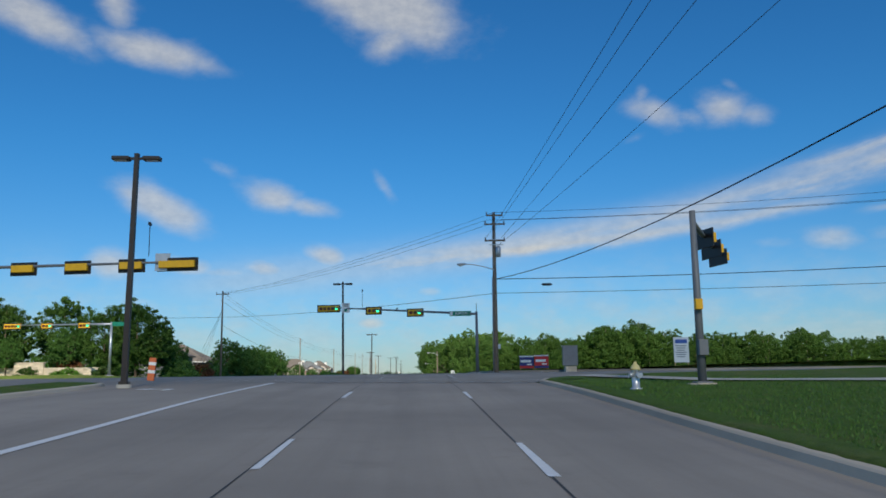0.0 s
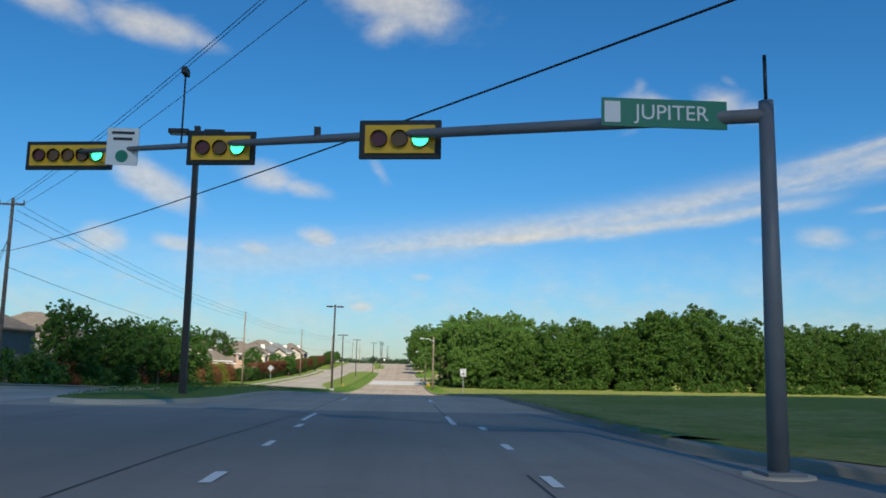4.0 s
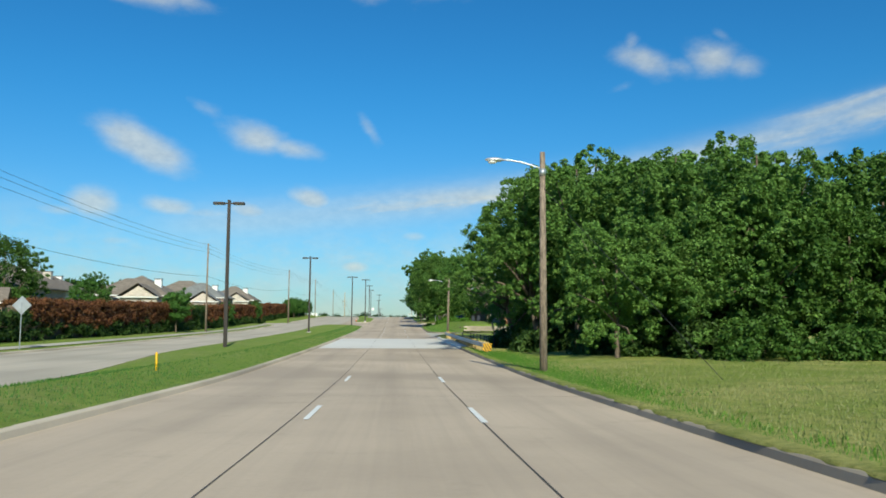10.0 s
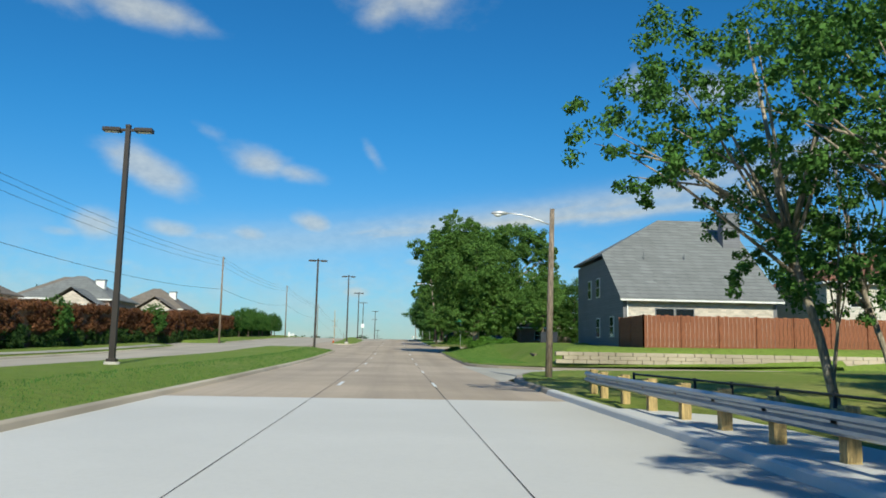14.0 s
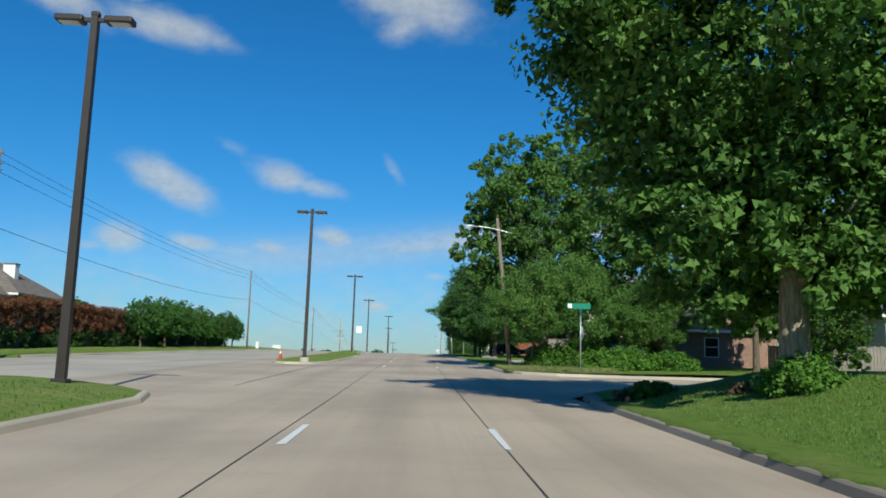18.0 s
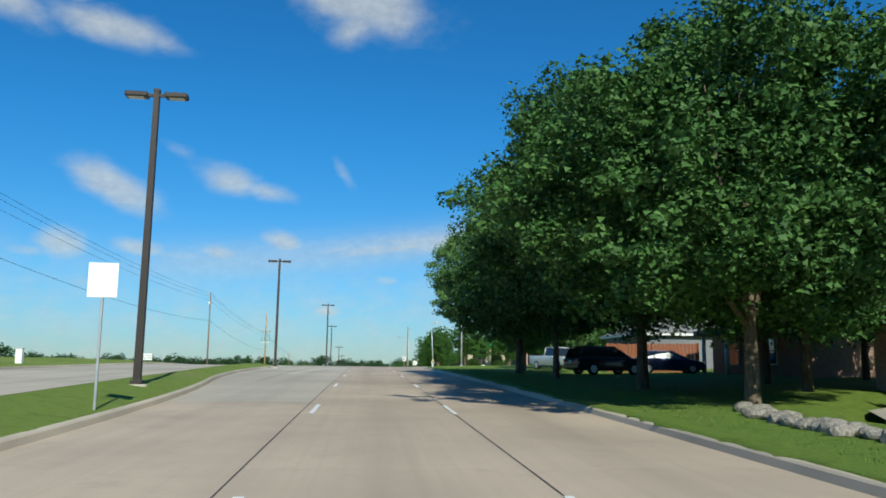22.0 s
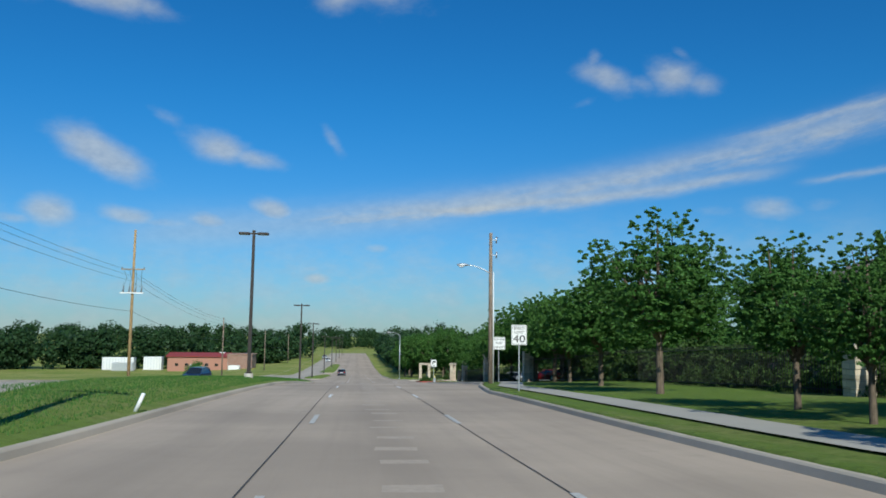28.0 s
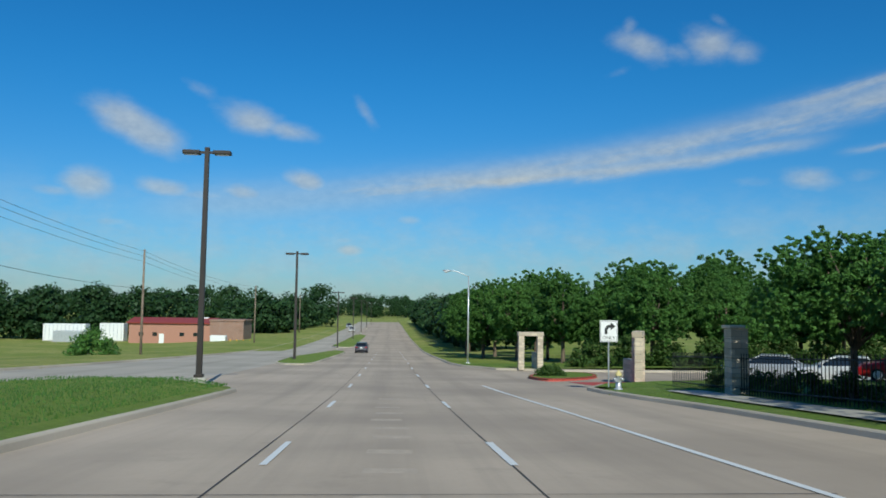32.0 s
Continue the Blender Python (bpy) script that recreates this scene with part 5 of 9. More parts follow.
sg = part("street_sign", box(1.75, 0.03, 0.4, (-1.3, 0.3, 4.62)), M_SIGNGREEN, m2, "green street name sign")
turn_sign = part("turn_sign", box(0.7, 0.03, 0.85, (d2.x * 0.86, d2.y * 0.86 - 0.12, 5.6)), M_SIGN, m2, "white left-turn sign with a green dot")


def text_on(parent, body, size, at, mat, rx=90, rz=0, name="lettering", squash=1.0):
    """Lettering in the built-in font, as a thin solid mesh facing -y before turning."""
    cu = bpy.data.curves.new(name, "FONT")
    cu.body, cu.size, cu.extrude, cu.align_x, cu.align_y = body, size, 0.003, "CENTER", "CENTER"
    tmp = bpy.data.objects.new(name, cu)
    scene.collection.objects.link(tmp)
    dg = bpy.context.evaluated_depsgraph_get()
    me = bpy.data.meshes.new_from_object(tmp.evaluated_get(dg))
    bpy.data.objects.remove(tmp)
    bpy.data.curves.remove(cu)
    me.materials.clear()
    me.materials.append(mat)
    me.transform(pose(at[0], at[1], at[2], rx, 0, rz) @ Matrix.Diagonal((squash, 1, 1, 1)))
    ob = new(name, me)
    ob.parent = parent
    return ob


text_on(sg, "JUPITER", 0.3, (-1.2, 0.28, 4.82), M_SIGN)
part("emblem", box(0.22, 0.01, 0.3, (-2.03, 0.28, 4.67)), M_SIGN, sg, "white emblem panel")
part("green_dot", tube([(d2.x * 0.86, d2.y * 0.86 - 0.14, 5.8), (d2.x * 0.86, d2.y * 0.86 - 0.15, 5.8)], 0.14, 16), M_SIGNGREEN, turn_sign, "green ball symbol")
for i, z in enumerate((6.31, 6.17)):
    part("text_bar", box(0.5 - 0.08 * i, 0.01, 0.06, (d2.x * 0.86, d2.y * 0.86 - 0.14, z)), M_SIGNBLACK, turn_sign)

m1, d1 = mast("traffic_signal", (9.4, 25.9), 5.6, (14.6, 37.2, 0.5), 5.2, "grey signal mast whose arm reaches over the cross street", [(0.3, 3, -78), (0.62, 3, -78), (0.92, 3, -78)], back=True)
part("control_box", box(0.24, 0.2, 0.34, (-0.05, -0.2, 2.35), 0.02), M_YELLOW, m1, "yellow pedestrian push-button box")
part("cabinet", box(0.3, 0.2, 0.5, (0.02, -0.18, 0.9), 0.02), M_GREYPOLE, m1)
m3, d3 = mast("traffic_signal", (-28.5, 43.0), 6.6, (-10.9, 41.5, 0.2), 5.6, "grey signal mast seen from behind across the opposite lanes", [(0.955, 5, 172), (0.82, 3, 172), (0.66, 3, 172), (0.5, 3, 172)], back=True)
part("sign_back", box(0.75, 0.03, 0.9, (d3.x * 0.91, d3.y * 0.91 + 0.1, 5.35)), M_SIGNBACK, m3, "bare back of a sign")
part("camera_pole", tube([(d3.x * 0.87, d3.y * 0.87, 6.1), (d3.x * 0.87, d3.y * 0.87, 7.9)], 0.02, 6), M_BLACK, m3)
part("camera_head", box(0.12, 0.3, 0.16, (d3.x * 0.87, d3.y * 0.87, 7.7), 0.02), M_BLACK, m3)
m4, d4 = mast("traffic_signal", (-30.3, 84.3), 5.4, (-44.0, 92.0, 0.5), 5.2, "pale signal mast across the cross street", [(0.98, 5, -8), (0.62, 3, -8), (0.25, 3, -8)], mat=M_STEEL, r=0.16)
part("street_sign", box(1.6, 0.03, 0.4, (0.9, -0.1, 5.0)), M_SIGNGREEN, m4, "green street name sign")

# ---- roadside signs ----
def sign_post(name, x, y, label, plate, rz=0.0, post=2.0, mat=None, category="road sign"):
    """Plate: width and height; the plate stands above a square post, facing -y."""
    w, h = plate
    t = thing(name, label, category, (x, y, surface_z(x, y) - 0.05), rz)
    part("post", box(0.055, 0.055, post + h * 0.8, (0, 0.03, 0), 0.006), M_STEEL, t, "galvanised steel post")
    p = part("plate", box(w, 0.02, h, (0, -0.012, post), 0.004), mat or M_SIGN, t)
    return t, p


def border(p, w, h, post, mat, inset=0.03, thick=0.016):
    z0 = post + inset
    for sx in (-1, 1):
        part("border", box(thick, 0.006, h - 2 * inset, (sx * (w / 2 - inset), -0.025, z0)), mat, p)
    for zz in (post + inset, post + h - inset - thick):
        part("border", box(w - 2 * inset, 0.006, thick, (0, -0.025, zz)), mat, p)


def speed_sign(x, y, rz, size=1.0):
    t, p = sign_post("speed_limit_sign", x, y, "white speed limit 40 sign on a steel post in the grass", (0.7, 0.9), rz, 2.1)
    t.scale = (size, size, size)
    border(p, 0.7, 0.9, 2.1, M_SIGNBLACK)
    text_on(p, "SPEED", 0.185, (0, -0.026, 2.85), M_SIGNBLACK)
    text_on(p, "LIMIT", 0.185, (0, -0.026, 2.66), M_SIGNBLACK)
    text_on(p, "40", 0.46, (0, -0.026, 2.36), M_SIGNBLACK, squash=1.25)


speed_sign(7.1, 140.7, -4, 0.89)
speed_sign(6.68, 532.6, -4)
t, p = sign_post("lane_sign", 10.13, 557.6, "white lane-must-turn regulatory sign", (0.98, 0.95), -4, 2.5)
border(p, 0.98, 0.95, 2.5, M_SIGNBLACK)
for s, z, sz in (("RIGHT LANE", 3.26, 0.17), ("MUST", 2.98, 0.225), ("TURN RIGHT", 2.69, 0.17)):
    text_on(p, s, sz, (0, -0.026, z), M_SIGNBLACK, squash=0.9)
t, p = sign_post("lane_sign", 9.5, 603.2, "white turn-only arrow sign", (0.76, 0.92), -4, 2.0)
border(p, 0.76, 0.92, 2.0, M_SIGNBLACK)
text_on(p, "ONLY", 0.18, (0, -0.026, 2.17), M_SIGNBLACK, squash=1.15)
part("arrow", prism([(-0.18, 2.33), (-0.06, 2.33), (-0.06, 2.52), (0.0, 2.6), (0.08, 2.6), (0.08, 2.5), (0.28, 2.67), (0.08, 2.84), (0.08, 2.73), (-0.04, 2.73), (-0.18, 2.58)], 0.006, "y", (0, -0.026, 0)), M_SIGNBLACK, p, "black right-turn arrow")


def diamond(x, y, post, side, label, rz=180):
    t = thing("diamond_sign", label, "road sign", (x, y, surface_z(x, y) - 0.05), rz)
    part("post", box(0.055, 0.055, post + 0.6, (0, 0.03, 0)), M_STEEL, t)
    h = side * 0.7071
    part("plate", prism([(0, post - h + 0.4), (h, post + 0.4), (0, post + h + 0.4), (-h, post + 0.4)], 0.02, "y"), M_SIGNBACK, t, "bare metal back of a diamond plate")


diamond(-23.7 - 1.2, 220.0, 2.6, 0.9, "diamond warning sign seen from its bare back")
diamond(-26.5, 160.0, 2.6, 0.9, "diamond warning sign seen from its bare back")
t, p = sign_post("road_sign", -6.13, 398.4, "blank white back of a tall sign on the median", (0.63, 0.76), 3, 2.64, M_SIGN)
bm = tube([(-6.05, 517.4, road_z(517.4) + 0.14), (-5.85, 517.4, road_z(517.4) + 0.62)], 0.05, 10)
tagged(part("marker_post", bm, M_SIGN), "leaning white plastic marker post in the median grass", "marker post")
bm = tube([(-8.8, 195.0, road_z(195) + 0.14), (-8.82, 195.0, road_z(195) + 0.95)], 0.04, 10)
tagged(part("marker_post", bm, M_YELLOW), "thin yellow marker post in the median grass", "marker post")


def street_name(x, y, rz, word, label, h=3.2):
    t = thing("street_sign", label, "street sign", (x, y, surface_z(x, y) - 0.05), rz)
    part("post", tube([(0, 0, 0), (0, 0, h)], 0.04, 8), M_STEEL, t)
    b = part("blade", box(1.3, 0.02, 0.3, (-0.1, 0, h + 0.02), 0.004), M_SIGNGREEN, t, "green name blade")
    part("emblem", box(0.22, 0.006, 0.22, (-0.6, -0.016, h + 0.06)), M_SIGN, b, "white emblem panel")
    if word:
        text_on(b, word, 0.2, (0.08, -0.014, h + 0.17), M_SIGN)
    c = part("cross_blade", box(0.02, 0.75, 0.24, (0, 0, h - 0.26), 0.004), M_SIGNGREEN, t, "green name blade edge-on")
    o = part("stop_plate", prism([(math.cos(a) * 0.38, 2.1 + math.sin(a) * 0.38) for a in [math.pi / 8 + i * math.pi / 4 for i in range(8)]], 0.02, "x", (0.05, 0, 0.1)), M_SIGNBACK, t, "stop sign seen edge-on")


street_name(9.3, 348.2, 4, "", "green street name sign above a stop sign post", 3.5)
street_name(18.0, 503.4, 4, "Conn", "green street name sign at the gate street", 3.3)

# junction corner: banners, boards, hydrant
def banner(x, y, w, h, mat, word, label, sub=M_SIGN):
    t = thing("campaign_sign", label, "yard sign", (x, y, surface_z(x, y)), 4)
    for s in (-1, 1):
        part("stake", box(0.06, 0.04, h + 0.35, (s * (w / 2 - 0.05), 0.03, -0.1)), M_POST, t, "wooden stake")
    p = part("panel", box(w, 0.015, h, (0, 0, 0.18)), mat, t)
    part("stripe", box(w, 0.006, 0.09, (0, -0.012, h + 0.08)), sub, p, "pale top strip")
    part("stripe", box(w, 0.006, 0.2, (0, -0.012, 0.2)), M_RED if mat is M_NAVY else M_NAVY, p, "contrasting bottom strip")
    part("text_bar", box(w * 0.72, 0.008, 0.2, (-w * 0.06, -0.012, 0.18 + h * 0.48)), M_SIGN, p, "white lettering bar")
    part("text_bar", box(w * 0.36, 0.008, 0.09, (w * 0.2, -0.012, 0.18 + h * 0.28)), M_SIGN, p, "white lettering bar")


banner(9.75, 68.4, 1.2, 1.05, M_NAVY, "", "navy and red campaign banner on wooden stakes")
banner(10.98, 68.35, 1.2, 1.1, M_RED, "", "red and navy campaign banner on wooden stakes")
t = thing("monument_sign", "blank grey panel sign on a pale stone plinth", "monument sign", (11.95, 60.9, surface_z(11.95, 60.9)), 6)
part("plinth", box(0.85, 0.5, 0.45, (0, 0, -0.05), 0.02), M_STONE, t, "pale stone plinth")
p = part("panel", box(1.15, 0.22, 1.45, (0, 0, 0.45), 0.03), M_GREYPOLE, t, "weathered grey sign panel")
for i in range(5):
    part("rib", box(0.03, 0.03, 0.5, (-0.3 + 0.15 * i, -0.12, 0.75 - 0)), M_GREYPOLE, p)
part("rim", box(1.19, 0.26, 0.06, (0, 0, 1.88), 0.01), M_GREYPOLE, p)
t = thing("sale_board", "white property sale board on two posts", "notice board", (21.2, 63.4, surface_z(21.2, 63.4)), 8)
p = part("panel", box(1.25, 0.03, 1.95, (0, 0, 0.25)), M_SIGN, t)
for s in (-0.55, 0.55):
    part("post", box(0.09, 0.09, 2.2, (s, 0.07, -0.1)), M_POST, t)
part("header", box(1.0, 0.006, 0.3, (0, -0.02, 1.72)), M_BLUE, p, "blue heading block")
for i in range(6):
    part("text_bar", box(0.9 - 0.13 * (i % 3), 0.006, 0.06, (-0.05, -0.02, 1.5 - 0.17 * i)), M_GREYPOLE, p)


def hydrant(x, y):
    t = thing("fire_hydrant", "silver fire hydrant with a yellow bonnet in the grass", "fire hydrant", (x, y, surface_z(x, y) - 0.02), 15)
    part("barrel", tube([(0, 0, 0), (0, 0, 0.06), (0, 0, 0.07), (0, 0, 0.55), (0, 0, 0.58)], [0.17, 0.17, 0.11, 0.115, 0.15], 16), M_ALU, t)
    part("bonnet", tube([(0, 0, 0.58), (0, 0, 0.62), (0, 0, 0.7), (0, 0, 0.76), (0, 0, 0.82)], [0.16, 0.15, 0.11, 0.05, 0.04], 16), M_HYDCAP, t, "faded yellow domed bonnet")
    part("pumper_nozzle", tube([(0, -0.1, 0.42), (0, -0.24, 0.42)], 0.085, 12), M_ALU, t)
    for s in (-1, 1):
        part("hose_nozzle", tube([(s * 0.1, 0, 0.44), (s * 0.21, 0, 0.44)], 0.06, 12), M_ALU, t)
    return t


h1 = hydrant(6.75, 24.0)
copy_thing(h1, pose(6.3, 462.3, surface_z(6.3, 462.3) - 0.02, 0, 0, 40))
copy_thing(h1, pose(9.5, 606.3 - 4.6, surface_z(9.5, 601.7) - 0.02, 0, 0, -30))
t = thing("barricade_drum", "orange and white striped channelizer post on the median", "barrier", (-9.0 - 2.2, 40.0, road_z(40)))
t.location = (-11.0, 35.8, road_z(35.8) + 0.2)
t.rotation_euler = (0, radians(5), 0)
t.scale = (0.85, 0.85, 0.85)
part("body", box(0.34, 0.12, 1.15, (0, 0, 0.03), 0.02), M_ORANGE, t)
for i in range(2):
    part("band", box(0.35, 0.13, 0.16, (0, 0, 0.4 + 0.4 * i), 0.01), M_SIGN, t, "white reflective band")
t = thing("traffic_cone", "orange traffic cone with a white collar", "traffic cone", (-9.15, 362.8, road_z(362.8) + 0.16))
part("base", box(0.38, 0.38, 0.04, (0, 0, 0), 0.01), M_ORANGE, t)
part("cone", tube([(0, 0, 0.04), (0, 0, 0.72)], [0.15, 0.035], 16), M_ORANGE, t)
part("collar", tube([(0, 0, 0.42), (0, 0, 0.56)], [0.093, 0.066], 16), M_SIGN, t, "white reflective collar")


# ---- trees, hedges and brush ----
def leaf_mesh(name, centres, radii, per, size, mat, seed, squash=0.8, droop=0.25, core=(), core_n=60, jitter=0.42, tri=False):
    """Many small diamond leaves gathered in clumps round the centres."""
    g = np.random.default_rng(seed)
    cs = np.repeat(np.asarray(centres, float), per, axis=0)
    rs = np.repeat(np.asarray(radii, float), per)
    n = len(cs)
    d = g.normal(size=(n, 3))
    d /= np.linalg.norm(d, axis=1)[:, None]
    rad = rs * (g.random(n) ** 0.45)
    d2 = d.copy()
    d2[:, 2] *= squash
    p = cs + d2 * rad[:, None]
    # leaves face mostly outwards and up, each turned a little
    nrm = d * 0.7 + g.normal(size=(n, 3)) * jitter + np.array([0, 0, 0.35])
    nrm /= np.linalg.norm(nrm, axis=1)[:, None]
    ref = g.normal(size=(n, 3))
    u = np.cross(nrm, ref)
    u /= np.linalg.norm(u, axis=1)[:, None] + 1e-9
    v = np.cross(nrm, u)
    s = size * (0.6 + 0.8 * g.random(n))[:, None]
    if len(core):
        # large leaves deep inside, which keep the crown from being seen through
        cb = np.repeat(np.asarray(core, float), core_n, axis=0)
        m = len(cb)
        q = g.normal(size=(m, 3))
        q *= (0.6 * g.random(m) ** 0.4 / np.linalg.norm(q, axis=1))[:, None]
        p = np.concatenate([p, cb[:, :3] + q * cb[:, 3:6]])
        nc = g.normal(size=(m, 3)) + np.array([0, 0, 0.3])
        nc /= np.linalg.norm(nc, axis=1)[:, None]
        uc = np.cross(nc, g.normal(size=(m, 3)))
        uc /= np.linalg.norm(uc, axis=1)[:, None] + 1e-9
        nrm, u, v = np.concatenate([nrm, nc]), np.concatenate([u, uc]), np.concatenate([v, np.cross(nc, uc)])
        s = np.concatenate([s, (np.minimum(0.13 * cb[:, 3:6].min(axis=1), max(0.08, size * 1.1)) * (0.6 + 0.6 * g.random(m)))[:, None]])
        n += m
    a, b = p + u * s, p - u * s
    c, e = p + v * s * 0.55 - nrm * s * droop, p - v * s * 0.55 - nrm * s * droop
    if tri:
        c, e = p + v * s * 0.8 - nrm * s * droop - u * s * 0.6, p - v * s * 0.8 - nrm * s * droop - u * s * 0.6
    k_ = 3 if tri else 4
    verts = (np.stack([a, c, e], axis=1) if tri else np.stack([a, c, b, e], axis=1)).reshape(-1, 3)
    me = bpy.data.meshes.new(name)
    me.vertices.add(k_ * n)
    me.vertices.foreach_set("co", verts.ravel())
    me.loops.add(k_ * n)
    me.loops.foreach_set("vertex_index", np.arange(k_ * n, dtype=np.int32))
    me.polygons.add(n)
    me.polygons.foreach_set("loop_start", np.arange(0, k_ * n, k_, dtype=np.int32))
    me.polygons.foreach_set("loop_total", np.full(n, k_, dtype=np.int32))
    me.materials.append(mat)
    me.update(calc_edges=True)
    return me


def clumps_in(blobs, count, rng, shell=0.55, small=0.16, large=0.34, lumpy=0.22):
    """Clump centres spread through a crown made of ellipsoids (x, y, z, rx, ry, rz), most of them near its skin."""
    w = [b[3] * b[4] * b[5] for b in blobs]
    out, rad = [], []
    for _ in range(count):
        b = rng.choices(blobs, w)[0]
        d = Vector((rng.gauss(0, 1), rng.gauss(0, 1), rng.gauss(0, 1))).normalized()
        k = shell + (1 - shell) * rng.random() ** 0.5
        lump = 1.0 + lumpy * noise.noise((d.x * 2.2 + b[0], d.y * 2.2 + b[1], d.z * 2.2 + b[2]))
        out.append((b[0] + d.x * b[3] * k * lump, b[1] + d.y * b[4] * k * lump, b[2] + d.z * b[5] * k * lump))
        rad.append(min(b[3], b[5]) * rng.uniform(small, large))
    return out, rad


def tree(name, label, blobs, seed, leaf, bark, trunk_r, trunk_h, clumps=110, per=55, size=0.17, lean=(0, 0), category="tree", limbs=6, shell=0.5, stems=1, crown_label="", core=110, tri=False, small=0.16, large=0.34, lumpy=0.22, squash=0.8):
    rng = random.Random(seed)
    t = thing(name, label, category)
    top = max(b[2] + b[5] * 0.3 for b in blobs)
    for s in range(stems):
        ang = 2 * math.pi * s / max(stems, 1) + 0.5
        ox, oy = (0.25 * math.cos(ang), 0.25 * math.sin(ang)) if stems > 1 else (0, 0)
        bm = bmesh.new()
        mid = (lean[0] * 0.5 + ox * 2, lean[1] * 0.5 + oy * 2, trunk_h)
        tube([(ox, oy, -0.4), (ox, oy, 0.12), (lean[0] * 0.2 + ox * 1.3, lean[1] * 0.2 + oy * 1.3, trunk_h * 0.5), mid, (lean[0] + ox * 4, lean[1] + oy * 4, top)],
             [trunk_r * 1.5, trunk_r * 1.1, trunk_r * 0.95, trunk_r * 0.8, trunk_r * 0.2], 10, bm)
        for i in range(limbs):
            b = rng.choice(blobs)
            h0 = trunk_h * rng.uniform(0.85, 1.15)
            st = Vector((mid[0], mid[1], h0))
            en = Vector((b[0] + rng.uniform(-0.7, 0.7) * b[3], b[1] + rng.uniform(-0.7, 0.7) * b[4], b[2] + rng.uniform(-0.5, 0.5) * b[5]))
            bend = st.lerp(en, 0.5) + Vector((rng.uniform(-0.4, 0.4), rng.uniform(-0.4, 0.4), 0.5))
            tube([st, bend, en], [trunk_r * 0.45, trunk_r * 0.3, trunk_r * 0.08], 6, bm)
        part("trunk", bm, bark, t)
    cs, rs = clumps_in(blobs, clumps, rng, shell, small, large, lumpy)
    cr = part("crown", leaf_mesh("crown", cs, rs, per, size, leaf, seed, squash, core=blobs if core else (), core_n=core, tri=tri), leaf, t, crown_label)
    return t


def lobes(rng, w, h0, h1, n, r0, r1):
    """Billows over a dome: n round lobes set on an egg of half width w between two heights."""
    out = []
    zc, hz = (h0 + h1) / 2, (h1 - h0) / 2
    for i in range(n):
        u = -0.75 + 1.7 * (i + 0.5) / n
        a = 2.4 * i + rng.uniform(-0.5, 0.5)
        q = math.sqrt(max(0.05, 1 - u * u))
        r = rng.uniform(r0, r1)
        out.append((math.cos(a) * q * (w - r * 0.5), math.sin(a) * q * (w - r * 0.5), zc + u * (hz - r * 0.45), r, r, r * 0.8))
    return out


def wood_tree(i, leaf=None):
    rng = random.Random(100 + i)
    h = [11.0, 12.4, 9.8, 11.8, 13.2][i % 5]
    w = rng.uniform(4.1, 5.0)
    blobs = [(0, 0, h * 0.52, w * 0.72, w * 0.72, h * 0.4)] + lobes(rng, w, h * 0.12, h, 13, 1.3, 2.1) + lobes(rng, w * 0.9, 0.0, h * 0.36, 6, 1.1, 1.6)
    return tree("tree", "dense leafy wild tree at the edge of the wood", blobs, 200 + i, leaf or M_LEAF, M_BARK, 0.2, 2.6, 560, 54, 0.125, shell=0.74, tri=True, small=0.16, large=0.34, lumpy=0.3, core=70)


PROTO = [wood_tree(i) for i in range(5)]


def plant(protos, i, x, y, s=1.0, rz=0.0, sink=0.1, group="", label=""):
    """Places a tree: the first of its kind is the built one, the rest are copies."""
    ob = protos[i % len(protos)]
    m = pose(x, y, surface_z(x, y) - sink, 0, 0, rz)
    if not ob.get("stands"):
        ob["stands"] = 1
        ob.matrix_basis = m @ Matrix.Diagonal((s, s, s, 1))
        c = ob
    else:
        c = copy_thing(ob, m)
        c.scale = (s, s, s)
    if group:
        c["group"] = group
    if label:
        c["label"] = label
    return c


rw = random.Random(3)
# the wood to the right of the meadow: front rank, then ranks behind
k = 0
for row, (y0, n) in enumerate(((206.5, 24), (213, 20), (221, 12))):
    for j in range(n):
        x = 10.5 + row * 0.5 + j * (5.0 if row < 2 else 8.5) + rw.uniform(-1.3, 1.3)
        front = y0 + 1.5 * math.sin(j * 0.9) + rw.uniform(-1.2, 1.2) - (0.05 * max(0, x - 60))
        s = rw.uniform(0.78, 1.0) * (0.9 if row == 0 else 1.08)
        if x > 26:
            s *= 1.12
        if 42 < x < 64:
            s *= 1.24
        if rw.random() < 0.18:
            s *= 1.12
        if (row == 2 and x < 26) or x < 17:
            continue
        plant(PROTO, k, x, front, s, rw.uniform(0, 360), group="wood beside the meadow")
        k += 1
for j in range(12):
    plant(PROTO, k + j, 128 + j * 7 + rw.uniform(-2, 2), 196 - j * 3 + rw.uniform(-4, 4), rw.uniform(0.85, 1.1), rw.uniform(0, 360), group="wood beside the meadow")

